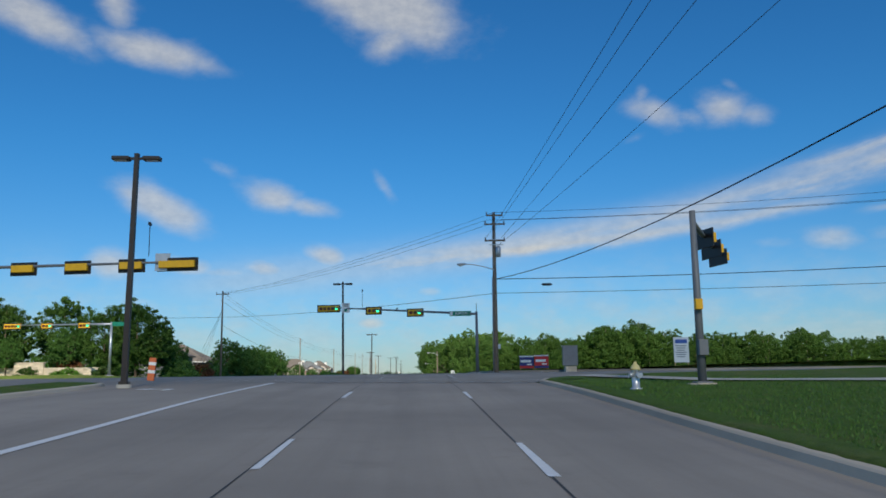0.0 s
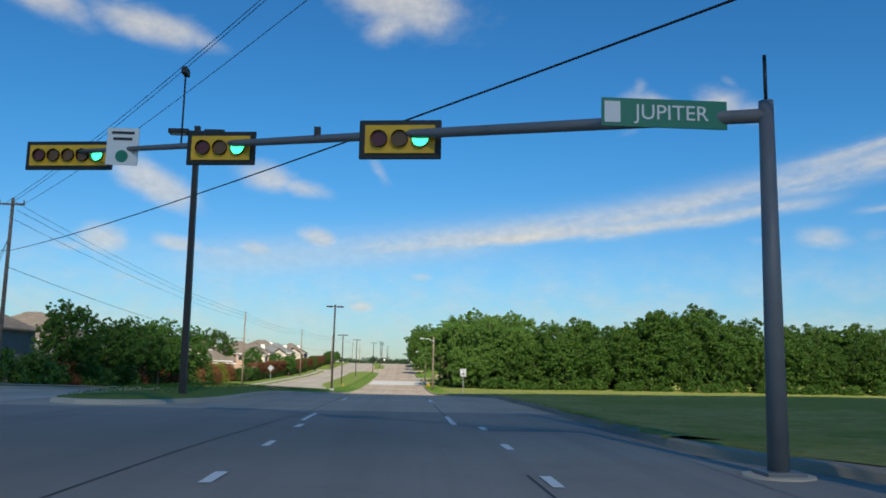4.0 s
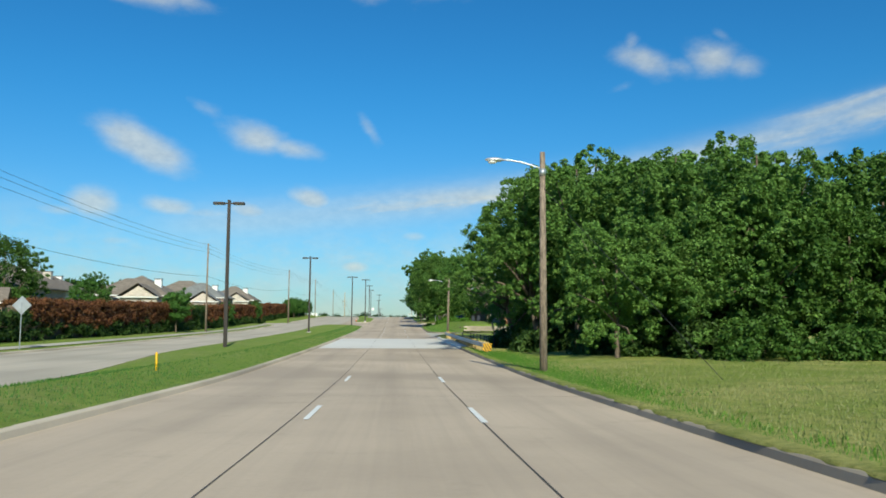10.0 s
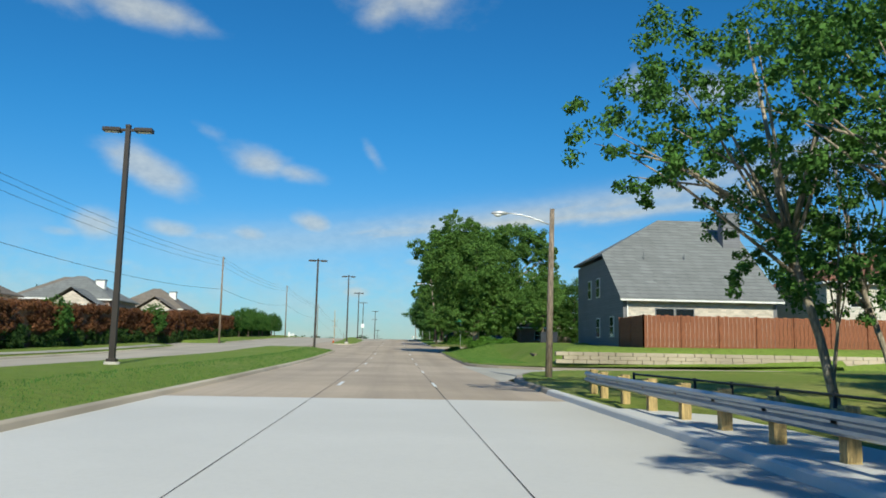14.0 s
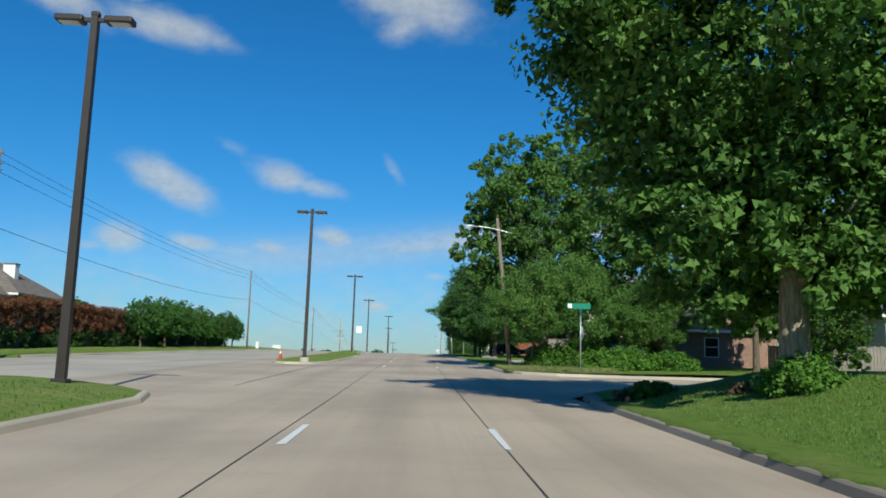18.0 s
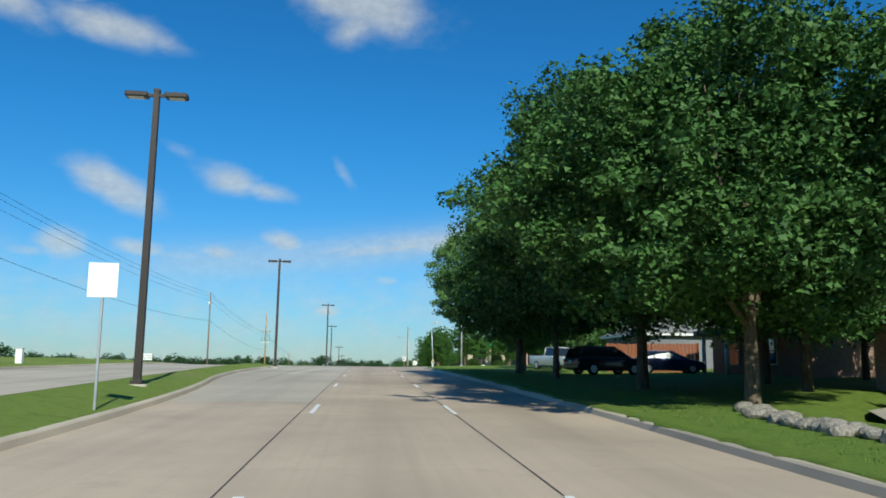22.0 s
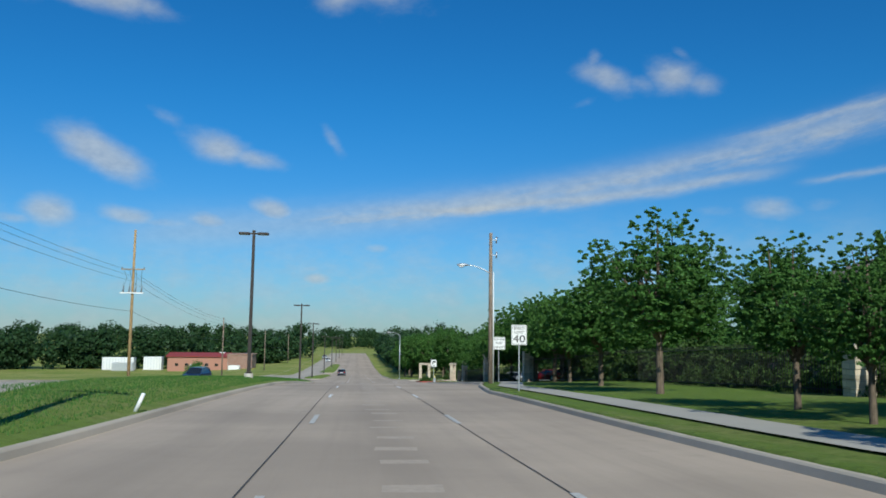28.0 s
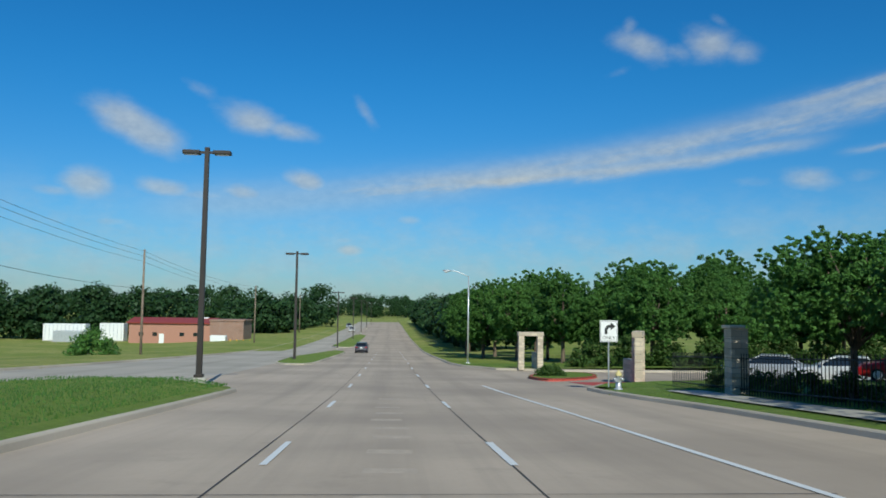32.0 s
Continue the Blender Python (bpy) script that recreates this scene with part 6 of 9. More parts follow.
# creek-side trees by the bridge
_rc = random.Random(61)
CREEK = tree("tree", "big spreading tree shading the guard rail", [(0, 0, 8.4, 3.4, 3.4, 4.4)] + lobes(_rc, 5.2, 3.0, 14.6, 15, 1.4, 2.2) + lobes(_rc, 4.4, 0.6, 5.0, 6, 1.2, 1.7), 31, M_LEAFBIG, M_BARK, 0.26, 4.0, 900, 66, 0.115, shell=0.66, core=110, small=0.16, large=0.32, lumpy=0.3, tri=True)
CREEKL = tree("tree", "leaning tree that reaches over the bridge end", [(-4.2, 0, 7.0, 1.8, 2.0, 1.3), (-5.0, 0.4, 5.6, 1.3, 1.5, 0.9), (-2.4, 0, 9.6, 2.0, 2.2, 1.5), (-1.0, 0.4, 11.4, 2.0, 2.0, 1.4), (-3.6, -0.6, 4.4, 1.5, 1.5, 0.9), (1.2, 0, 8.0, 3.0, 3.0, 2.8), (-1.6, 0.3, 7.0, 2.0, 2.2, 1.6), (1.8, 0.3, 4.8, 2.4, 2.4, 1.8)], 34, M_LEAFBIG, M_BARK, 0.22, 3.4, 620, 84, 0.08, shell=0.55, lean=(-1.2, 0), core=120, small=0.14, large=0.3, lumpy=0.35)
CREEK2 = tree("tree", "slender pale-barked tree leaning by the creek", [(-4.9, 0, 7.4, 2.2, 1.9, 1.4), (-3.4, 0.2, 9.2, 1.9, 1.9, 1.4), (-0.2, 0.3, 9.6, 2.3, 2.2, 1.9), (-2.4, 0.2, 6.6, 2.2, 2.0, 1.3), (-1.2, -0.2, 3.8, 1.7, 1.6, 1.1), (-4.4, 0, 6.0, 1.5, 1.4, 0.9)], 32, M_LEAFOAK, M_BARKPALE, 0.12, 4.2, 240, 60, 0.075, lean=(-2.0, 0.2), shell=0.3, limbs=14, core=0)
CREEK3 = tree("tree", "thin sapling with sparse leaves", [(0, 0, 4.6, 1.5, 1.5, 1.9), (0.4, 0, 6.6, 1.0, 1.0, 1.0)], 33, M_LEAFOAK, M_BARKPALE, 0.06, 2.2, 60, 60, 0.08, lean=(0.5, 0), shell=0.1, limbs=5)
CP = [CREEK, CREEK2, CREEK3, CREEKL]
for i, x, y, s, rz in ((0, 12.4, 208.2, 0.56, 150), (0, 16.6, 207.2, 0.6, 260), (0, 17.6, 213.0, 0.9, 330), (0, 20.6, 208.2, 0.84, 80), (0, 13.0, 220.5, 0.95, 0), (0, 12.4, 227.5, 1.0, 20), (3, 10.4, 233.0, 1.02, 0), (3, 10.6, 222.5, 1.0, 20), (0, 15.4, 223.6, 1.0, 200), (0, 16.5, 229.0, 1.15, 120), (0, 16.0, 238.5, 1.05, 40), (0, 23, 226, 1.1, 300), (0, 24, 237, 1.1, 200), (0, 22, 217, 1.0, 130),
                       (1, 11.6, 256.0, 1.02, 0), (1, 14.2, 252.8, 1.06, 12), (1, 15.0, 258.8, 0.8, 340), (2, 12.6, 258.2, 1.0, 0), (2, 12.0, 253.0, 0.9, 90),
                       (2, 10.2, 243.0, 1.0, 30), (2, 15.5, 248.0, 1.1, 200), (0, 30, 244, 0.9, 77)):
    plant(CP, i, x, y, s, rz, 0.15, "trees along the creek")

for i, x, y, s, rz in ((4, 13.8, 244.8, 0.5, 0), (1, 16.8, 249.6, 0.62, 80), (3, 21.0, 257.5, 0.72, 160), (0, 25.5, 265.5, 0.8, 240), (2, 19.0, 246.0, 0.8, 20)):
    plant(PROTO, i, x, y, s, rz, 0.15, "trees along the creek", "dark leafy tree on the creek bank")

# big pale-leaved tree on the lawn, the one at the corner, and the round dark ones
BIGT = tree("tree", "very large spreading tree with pale glossy leaves", [(-0.4, 0, 9.2, 4.9, 4.6, 4.2), (-3.6, 0, 10.6, 3.2, 3.2, 2.4), (-2.3, -0.3, 13.0, 2.6, 2.6, 1.9), (3.4, 0.3, 12.0, 3.4, 3.4, 2.1), (6.8, 0.2, 11.2, 2.2, 2.4, 1.8), (7.4, 0, 9.2, 1.3, 1.5, 1.5), (1.6, 0.2, 5.6, 4.0, 3.8, 2.9), (-2.3, 0, 6.2, 2.3, 2.6, 2.3), (4.2, 0, 6.8, 2.0, 2.2, 2.0), (-1.0, -0.3, 4.0, 3.4, 2.8, 1.7), (3.2, 0, 3.6, 2.2, 2.2, 1.3)],
            41, M_LEAFBIG, M_BARKPALE, 0.36, 3.4, 1500, 100, 0.1, shell=0.6, limbs=11, core=500, small=0.12, large=0.3, lumpy=0.4, tri=True)
BIGT2 = tree("tree", "tall open tree with pale glossy leaves at the street corner", [(-0.5, 0, 9.8, 4.0, 3.8, 3.2), (-2.6, 0.2, 12.8, 2.6, 2.6, 2.0), (1.2, -0.4, 13.2, 2.9, 2.8, 2.0), (-4.5, 0, 7.4, 2.3, 2.4, 1.8), (-3.4, 0.4, 9.6, 2.6, 2.6, 2.0), (-4.2, 0.6, 5.2, 1.9, 2.0, 1.2), (-2.4, 1.0, 6.4, 2.4, 2.4, 1.9), (4.4, 0.5, 8.6, 3.6, 3.3, 3.0), (2.0, 0.5, 5.0, 3.2, 3.0, 2.2), (6.4, 0.2, 5.6, 2.8, 2.8, 2.2), (3.8, 0, 12.0, 2.8, 2.8, 2.2), (7.0, 0, 8.6, 2.6, 2.6, 2.2)],
             42, M_LEAFBIG, M_BARK, 0.26, 4.6, 1500, 84, 0.098, shell=0.5, limbs=11, core=380, small=0.1, large=0.26, lumpy=0.4, tri=True)
SIDET = tree("tree", "bright leafy young tree at the street corner", [(0, -2.2, 5.0, 3.6, 2.6, 2.6), (1.8, -2.4, 6.6, 3.0, 2.4, 2.0), (-1.6, -2.0, 4.0, 2.2, 2.0, 1.6), (3.4, -1.8, 4.2, 2.8, 2.2, 2.0)], 45, M_LEAFBIG, M_BARK, 0.14, 2.4, 420, 130, 0.07, shell=0.5, limbs=9, lean=(0, -1.5), core=380)
ROUND = tree("tree", "dense dark green shade tree on a front lawn", [(0, 0, 6.9, 5.0, 5.0, 4.2), (-2.8, -1.0, 5.0, 3.4, 3.4, 2.5), (2.6, 0.8, 5.2, 3.6, 3.6, 2.6), (0.6, 0.5, 9.6, 3.4, 3.4, 2.2)],
             43, M_LEAFDARK, M_BARK, 0.18, 2.4, 1350, 90, 0.078, shell=0.66, limbs=7, core=2000, small=0.1, large=0.22, lumpy=0.5, tri=True)
PEAR = tree("tree", "rounded glossy dark green ornamental tree", [(0, 0, 6.0, 4.3, 4.3, 3.8), (-1.1, -0.6, 4.6, 3.4, 3.4, 2.4), (1.3, 0.4, 4.2, 3.1, 3.1, 1.9), (0.8, 0.5, 8.2, 2.9, 2.9, 1.8)],
            44, M_LEAFGLOSS, M_BARK, 0.2, 2.1, 1900, 100, 0.054, shell=0.8, limbs=6, core=1500, small=0.07, large=0.14, lumpy=0.2, tri=True)
plant([BIGT], 0, 8.9, 322.3, 1.0, 0, 0.75)
plant([BIGT2], 0, 9.4, 361.2, 1.0, 0, 0.15).scale = (1.0, 1.0, 1.12)
plant([BIGT2], 0, 25.0, 373.0, 0.7, 140, 0.15)
plant([BIGT2], 0, 22.0, 355.6, 0.8, 60, 0.15)
plant([SIDET], 0, 7.9, 356.6, 0.86, 0, 0.1)
plant([SIDET], 0, 14.2, 358.4, 0.72, 25, 0.1)
plant([PROTO[4]], 0, 15.5, 371.5, 0.62, 40, 0.1, label="dark leafy tree beside the side lawn")
plant([PROTO[2]], 0, 20.5, 374.5, 0.8, 140, 0.1, label="dark leafy tree beside the side lawn")
plant([PROTO[0]], 0, 27.0, 356.5, 0.72, 20, 0.1, label="leafy yard tree beside the white house")
plant([PROTO[1]], 0, 31.0, 377.0, 0.95, 90, 0.1, label="tall yard tree behind the white house")
plant([PROTO[3]], 0, 41.0, 380.0, 0.95, 160, 0.1, label="tall yard tree behind the white house")
plant([PROTO[4]], 0, 49.0, 383.0, 1.05, 20, 0.1, label="tall yard tree behind the white house")
plant([PROTO[0]], 0, 56.0, 378.0, 1.1, 120, 0.1, label="tall yard tree behind the white house")
plant([PROTO[2]], 0, 45.5, 358.0, 0.7, 200, 0.1, label="leafy yard tree beside the white house")
# The last tree, at x 24.5, is added to shade the porch house.
for x, y, s, up, rz in ((9.8, 400.9, 1.12, 0.94, 0), (10.2, 410.7, 1.22, 1.06, 100), (15.6, 408.6, 1.1, 0.95, 200), (17.8, 416.0, 1.1, 1.0, 20), (9.8, 423.4, 1.0, 1.05, 300), (24.5, 419.0, 1.0, 1.0, 70)):
    plant([ROUND], 0, x, y, s, rz, 0.1, "shade trees on the front lawn").scale = (s, s, up)
for x, y, s, up, rz in ((9.9, 434.5, 1.32, 1.12, 0), (16.8, 453.4, 0.8, 0.8, 160), (11.9, 442.9, 0.6, 0.74, 250)):
    plant([PEAR], 0, x, y, s, rz, 0.1, "ornamental trees along the lawn").scale = (s, s, up)
SMALLT = [tree("tree", "small leafy yard tree", [(0, 0, 3.6, 2.0, 2.0, 1.8), (0.8, 0.3, 5.0, 1.3, 1.3, 1.2), (-0.9, 0, 4.4, 1.3, 1.3, 1.1)], 51, M_LEAFOAK, M_BARK, 0.1, 1.7, 150, 90, 0.085, shell=0.35, tri=True),
          tree("tree", "live oak with a spreading layered crown", [(0, 0, 4.6, 2.9, 2.9, 1.7), (-1.7, 0, 5.6, 1.7, 1.7, 0.8), (1.8, 0.2, 5.8, 1.7, 1.7, 0.8), (0.2, 0, 6.8, 1.5, 1.5, 0.8), (0.6, 0.3, 3.4, 2.4, 2.4, 0.9)], 52, M_LEAFOAK, M_BARK, 0.15, 2.2, 1500, 26, 0.066, shell=0.35, limbs=12, tri=True, small=0.08, large=0.18, lumpy=0.65, squash=0.45),
          tree("tree", "rounded full live oak", [(0, 0, 4.4, 2.7, 2.7, 2.4), (0.4, 0, 6.2, 1.8, 1.8, 1.2), (-0.6, 0, 2.9, 2.2, 2.2, 1.2)], 53, M_LEAFOAK, M_BARK, 0.16, 1.8, 960, 36, 0.078, shell=0.5, tri=True, small=0.06, large=0.15, lumpy=0.5),
          tree("tree", "broad live oak with a wide feathery crown", [(0, 0, 3.7, 3.3, 3.3, 1.4), (-1.5, 0.3, 4.7, 1.9, 1.9, 1.0), (1.4, -0.2, 4.8, 1.9, 1.9, 1.0), (0.1, 0, 5.5, 1.5, 1.5, 0.8), (2.2, 0.3, 3.2, 1.5, 1.5, 0.9), (-2.2, -0.3, 3.1, 1.5, 1.5, 0.9)], 54, M_LEAFOAK, M_BARK, 0.14, 1.9, 2700, 20, 0.07, shell=0.5, limbs=10, tri=True, small=0.07, large=0.15, lumpy=0.75, squash=0.5)]
# oaks along the sidewalk and behind the fence
# The four near x 20 past y 570 are added to shade parked cars.
for i, x, y, s, rz in ((2, 10.4, 502.8, 0.84, 0), (1, 15.2, 509.0, 1.05, 60), (1, 10.4, 512.8, 0.55, 40), (1, 11.4, 517.6, 0.64, 150), (1, 11.7, 528.6, 1.0, 0), (3, 12.7, 540.0, 1.0, 80), (3, 14.0, 551.5, 0.9, 80), (3, 15.4, 561.5, 1.15, 200), (3, 15.6, 570.5, 1.2, 20), (3, 15.2, 579.0, 1.0, 60), (3, 15.0, 586.5, 0.95, 260), (3, 15.0, 594.0, 0.9, 180), (3, 16.6, 576.0, 1.0, 100), (3, 17.2, 566.0, 1.0, 200), (3, 20.0, 570.5, 1.1, 40), (3, 20.4, 579.0, 1.1, 160), (3, 19.8, 588.0, 1.1, 250), (3, 19.4, 596.0, 1.05, 300),
                       (2, 22, 512, 0.95, 10), (1, 24, 520, 1.0, 50), (2, 25, 530, 1.1, 90), (2, 24, 541, 1.05, 140), (1, 23, 552, 1.1, 190), (2, 24, 563, 1.1, 230), (2, 25, 574, 1.15, 280), (2, 24, 585, 1.05, 320), (2, 26, 596, 1.1, 100), (1, 31, 604, 1.1, 10),
                       (2, 25.0, 503.0, 1.0, 200), (2, 30.0, 508.0, 1.1, 20), (2, 34, 498, 1.0, 60), (2, 20.8, 500.6, 0.85, 100)):
    plant(SMALLT, i, x, y, s, rz, 0.08, "oaks beside the sidewalk" if x < 15 else "oaks behind the fence")
# trees past the entrance
for i, x, y, s, rz in ((2, 10.2, 656.0, 1.15, 0), (2, 12.5, 664.0, 1.25, 60), (2, 10.0, 673.0, 1.15, 120), (2, 16, 650, 1.1, 200), (2, 22, 644, 1.2, 30), (2, 29, 640, 1.25, 80), (2, 36, 638, 1.3, 150), (2, 17, 662, 1.35, 210), (2, 26, 655, 1.45, 270), (2, 34, 650, 1.5, 300), (1, 43, 636, 1.3, 10), (2, 52, 634, 1.35, 40), (2, 20, 678, 1.5, 10), (2, 44, 650, 1.5, 90), (2, 12, 690, 1.2, 250), (2, 61, 630, 1.4, 120)):
    plant(SMALLT, i, x, y, s, rz, 0.1, "trees past the entrance")
rp = random.Random(21)
for i in range(26):
    x = 13.5 + 2.5 * i + rp.uniform(-1, 1)
    y = (631.5 if i % 2 else 639.0) + rp.uniform(-1.5, 1.5) + max(0, 24 - x) * 0.9
    plant(SMALLT, 2, x, y, rp.uniform(0.95, 1.2), rp.uniform(0, 360), 0.15, "trees past the entrance")
# gate street trees seen from before the junction
for i, x, y, s, rz in ((0, 15.5, 492.8, 0.7, 0), (2, 21.5, 468.5, 0.62, 20), (0, 25.5, 469.5, 0.8, 70), (1, 30, 470.5, 0.8, 120), (2, 36, 470, 0.85, 170), (1, 42, 471, 0.9, 210)):
    plant(SMALLT, i, x, y, s, rz, 0.08, "trees by the gate street")
# left side: trees by the junction, hedge trees and yards
LT = [PROTO[0], PROTO[1], PROTO[2], PROTO[3], PROTO[4], SMALLT[0], SMALLT[2]]
for i, x, y, s, rz in ((0, -31.5, 95.8, 0.8, 0), (1, -35.8, 97.5, 0.68, 100), (0, -47, 97, 0.82, 0), (6, -44.5, 92.5, 0.6, 0), (1, -42, 101, 0.8, 70), (3, -52, 103, 0.75, 150), (6, -39.5, 96.5, 0.8, 0), (6, -35.0, 100.5, 0.85, 10), (6, -31.5, 103, 0.95, 60), (6, -31.2, 109.5, 0.72, 120), (6, -28.2, 128.8, 1.0, 250), (6, -28.8, 145, 1.0, 30), (6, -28.6, 151, 1.0, 80),
                       (6, -28.0, 138, 0.9, 300), (6, -27.2, 165.2, 1.1, 0), (6, -28.6, 157.0, 1.15, 120), (5, -29.0, 218.6, 0.5, 30), (1, -43.8, 258.0, 0.93, 0),
                       (2, -66, 268, 0.8, 20), (6, -36.4, 264, 0.98, 20), (5, -28.3, 272, 0.95, 40), (6, -36, 300, 0.8, 10), (6, -29.6, 309, 0.62, 100), (6, -29.5, 338, 0.7, 20),
                       (6, -29.5, 394.5, 0.76, 60), (6, -29.0, 401.5, 0.8, 200), (6, -29.6, 408.5, 0.8, 50), (6, -29.2, 415.5, 0.76, 70), (6, -29.6, 422.5, 0.7, 90), (6, -28.5, 429, 0.75, 90), (6, -29, 437, 0.7, 190), (2, -42, 408, 0.6, 20)):
    plant(LT, i, x, y, s, rz, 0.1, "trees behind the far kerb")


def bush_mesh(name, sx, sy, sz, seed, mat, clumps=40, per=45, size=0.1):
    rng = random.Random(seed)
    cs, rs = [], []
    for _ in range(clumps):
        d = Vector((rng.gauss(0, 1), rng.gauss(0, 1), abs(rng.gauss(0, 1)))).normalized()
        k_ = 0.45 + 0.5 * rng.random() ** 0.5
        cs.append((d.x * sx * k_, d.y * sy * k_, d.z * sz * k_))
        rs.append(min(sx, sy, sz) * rng.uniform(0.22, 0.4))
    return leaf_mesh(name, cs, rs, per, size, mat, seed)


def bush(x, y, sx, sy, sz, seed, mat, label, name="shrub", clumps=40, per=45, size=0.1):
    ob = part(name, bush_mesh(name, sx, sy, sz, seed, mat, clumps, per, size), mat)
    ob.matrix_basis = pose(x, y, surface_z(x, y) - 0.05)
    return tagged(ob, label, "shrub")


# the long rust-coloured hedge along the far side, in lengths of differing tint
def hedge_length(y0, y1, x, h, w, seed, mat, label):
    rng = random.Random(seed)
    tops, feet = ([], []), ([], [])
    for _ in range(int((y1 - y0) * 20)):
        z = h * (rng.uniform(0.86, 1.0) if rng.random() < 0.25 else 0.05 + 0.92 * rng.random())
        yy = rng.uniform(y0, y1)
        side = w * (0.5 + 0.1 * noise.noise((x, yy * 0.25, z * 0.7)))
        c = (rng.choice((1, 1, 1, rng.uniform(-1, 1), -1)) * side - 0.15, yy - (y0 + y1) / 2, z * (1 + 0.05 * noise.noise((x, yy * 0.12, 0))))
        # Low clumps get dark green leaves: partly greener growth, partly the hedge's self-shade as colour.
        low_part = z < h * (0.4 + 0.22 * noise.noise((yy * 0.3, seed, 0.0)))
        cs, rs = feet if low_part else tops
        cs.append(c)
        rs.append(rng.uniform(0.38, 0.6))
    inner = [(-0.15, v - (y0 + y1) / 2, h * 0.46, w * 0.42, 1.6, h * 0.42) for v in yrange(y0 + 1, y1 - 1, 2.0)]
    ob = part("hedge", leaf_mesh("hedge", tops[0], tops[1], 92, 0.085, mat, seed, core=inner, core_n=90, jitter=0.1, tri=True), mat)
    ym = (y0 + y1) / 2
    ob.matrix_basis = pose(x, ym, surface_z(x, ym) - 0.1, math.degrees(math.atan2(surface_z(x, y1) - surface_z(x, y0), y1 - y0)))
    tagged(ob, label, "hedge", "far hedge")
    part("lower_growth", leaf_mesh("lower_growth", feet[0], feet[1], 92, 0.085, M_HEDGEGREEN, seed + 7, jitter=0.1, tri=True), M_HEDGEGREEN, ob, "dark green lower leaves with the hedge's own shade in their colour")
    part("inner_growth", box(w * 0.5, y1 - y0, h * 0.86, (-0.15, 0, 0), 0.1), M_BARK, ob, "dark tangle of branches inside the hedge")


_y = 222.0
for i, (ln, hh, rust) in enumerate(((9, 2.4, 0), (14, 3.4, 1), (14, 3.6, 1), (12, 3.7, 1), (12, 3.8, 1), (9, 3.5, 0), (14, 3.8, 1), (14, 3.8, 1), (12, 3.8, 1), (14, 3.9, 1), (12, 3.9, 1), (10, 3.6, 1))):
    hedge_length(_y, _y + ln, -30.2, hh, 2.4, 300 + i, M_HEDGE if rust else M_HEDGEGREEN, "tall clipped hedge with rust-brown foliage" if rust else "dark green length of clipped hedge")
    _y += ln
for i, (y0, y1, hh, m) in enumerate(((368, 379, 3.9, M_HEDGE), (379, 390, 3.8, M_HEDGE), (390, 412, 3.4, M_HEDGEGREEN), (412, 436, 3.4, M_HEDGEGREEN))):
    hedge_length(y0, y1, -31.0, hh, 2.6, 340 + i, m, "dense dark hedge behind the verge" if m is M_HEDGEGREEN else "tall clipped hedge with rust-brown foliage")
for i, (x, y, sx, sy, sz, m) in enumerate(((-33.6, 203.2, 2.6, 3.6, 4.0, M_OLIVE), (-33.4, 209.4, 2.5, 3.8, 3.9, M_OLIVE), (-33.0, 215.4, 2.4, 3.2, 3.7, M_HEDGE), (-31.0, 218.6, 1.6, 2.0, 2.6, M_HEDGEGREEN),
                                           (-31.0, 193.8, 2.4, 2.8, 3.9, M_HEDGE), (-31.4, 189.4, 2.4, 3.0, 4.2, M_HEDGEGREEN), (-31.6, 184.6, 2.4, 3.0, 4.2, M_HEDGE), (-31.4, 179.8, 2.4, 3.0, 3.9, M_HEDGEGREEN), (-31.6, 175.0, 2.4, 3.0, 3.6, M_HEDGEGREEN), (-31.6, 170.0, 2.4, 3.0, 3.4, M_HEDGE), (-32.0, 164.0, 2.4, 3.2, 3.4, M_HEDGEGREEN), (-32.0, 158.0, 2.4, 3.2, 3.2, M_HEDGEGREEN))):
    bush(x, y, sx, sy, sz, 360 + i, m, "loose olive-green garden shrub beside the pole" if m is M_OLIVE else "loose rust-tipped garden shrub" if m is M_HEDGE else "dense dark green garden shrub", clumps=120, per=60, size=0.1)

# dark undergrowth under the creek trees
for i, (x, y, sx, sz) in enumerate(((9.6, 219.5, 1.6, 1.5), (11.4, 223.5, 2.2, 2.6), (10.6, 229.0, 1.9, 2.6), (10.4, 236.0, 1.9, 2.8), (14.5, 222.5, 2.6, 3.2), (14.5, 231.5, 2.6, 3.2), (14.0, 240.5, 2.4, 3.0), (19.0, 224.5, 3.0, 3.6), (19.5, 234.0, 3.0, 3.6), (20.0, 243.0, 2.6, 3.2), (26.5, 231.0, 3.4, 4.0), (27.0, 240.0, 3.0, 3.8))):
    bush(x, y, sx, sx, sz, 380 + i, M_HEDGEGREEN, "dense dark undergrowth beneath the creek trees", clumps=70, per=44, size=0.15)

# brush along the foot of the wood
EDGE = [bush(18.5, 203.2, 2.6, 1.5, 2.3, 395, M_LEAF, "leafy brush along the foot of the wood", clumps=90, per=44, size=0.12), bush(23.4, 203.6, 2.4, 1.5, 1.8, 396, M_LEAF, "leafy brush along the foot of the wood", clumps=90, per=44, size=0.12)]
for i in range(17):
    ex, ey = 27.6 + 4.3 * i + 0.8 * math.sin(i * 2.3), 203.0 + 0.9 * math.sin(i * 1.7) - 0.05 * max(0, 4.3 * i - 32)
    copy_thing(EDGE[i % 2], pose(ex, ey, surface_z(ex, ey) - 0.05, 0, 0, 37 * (i % 2)))
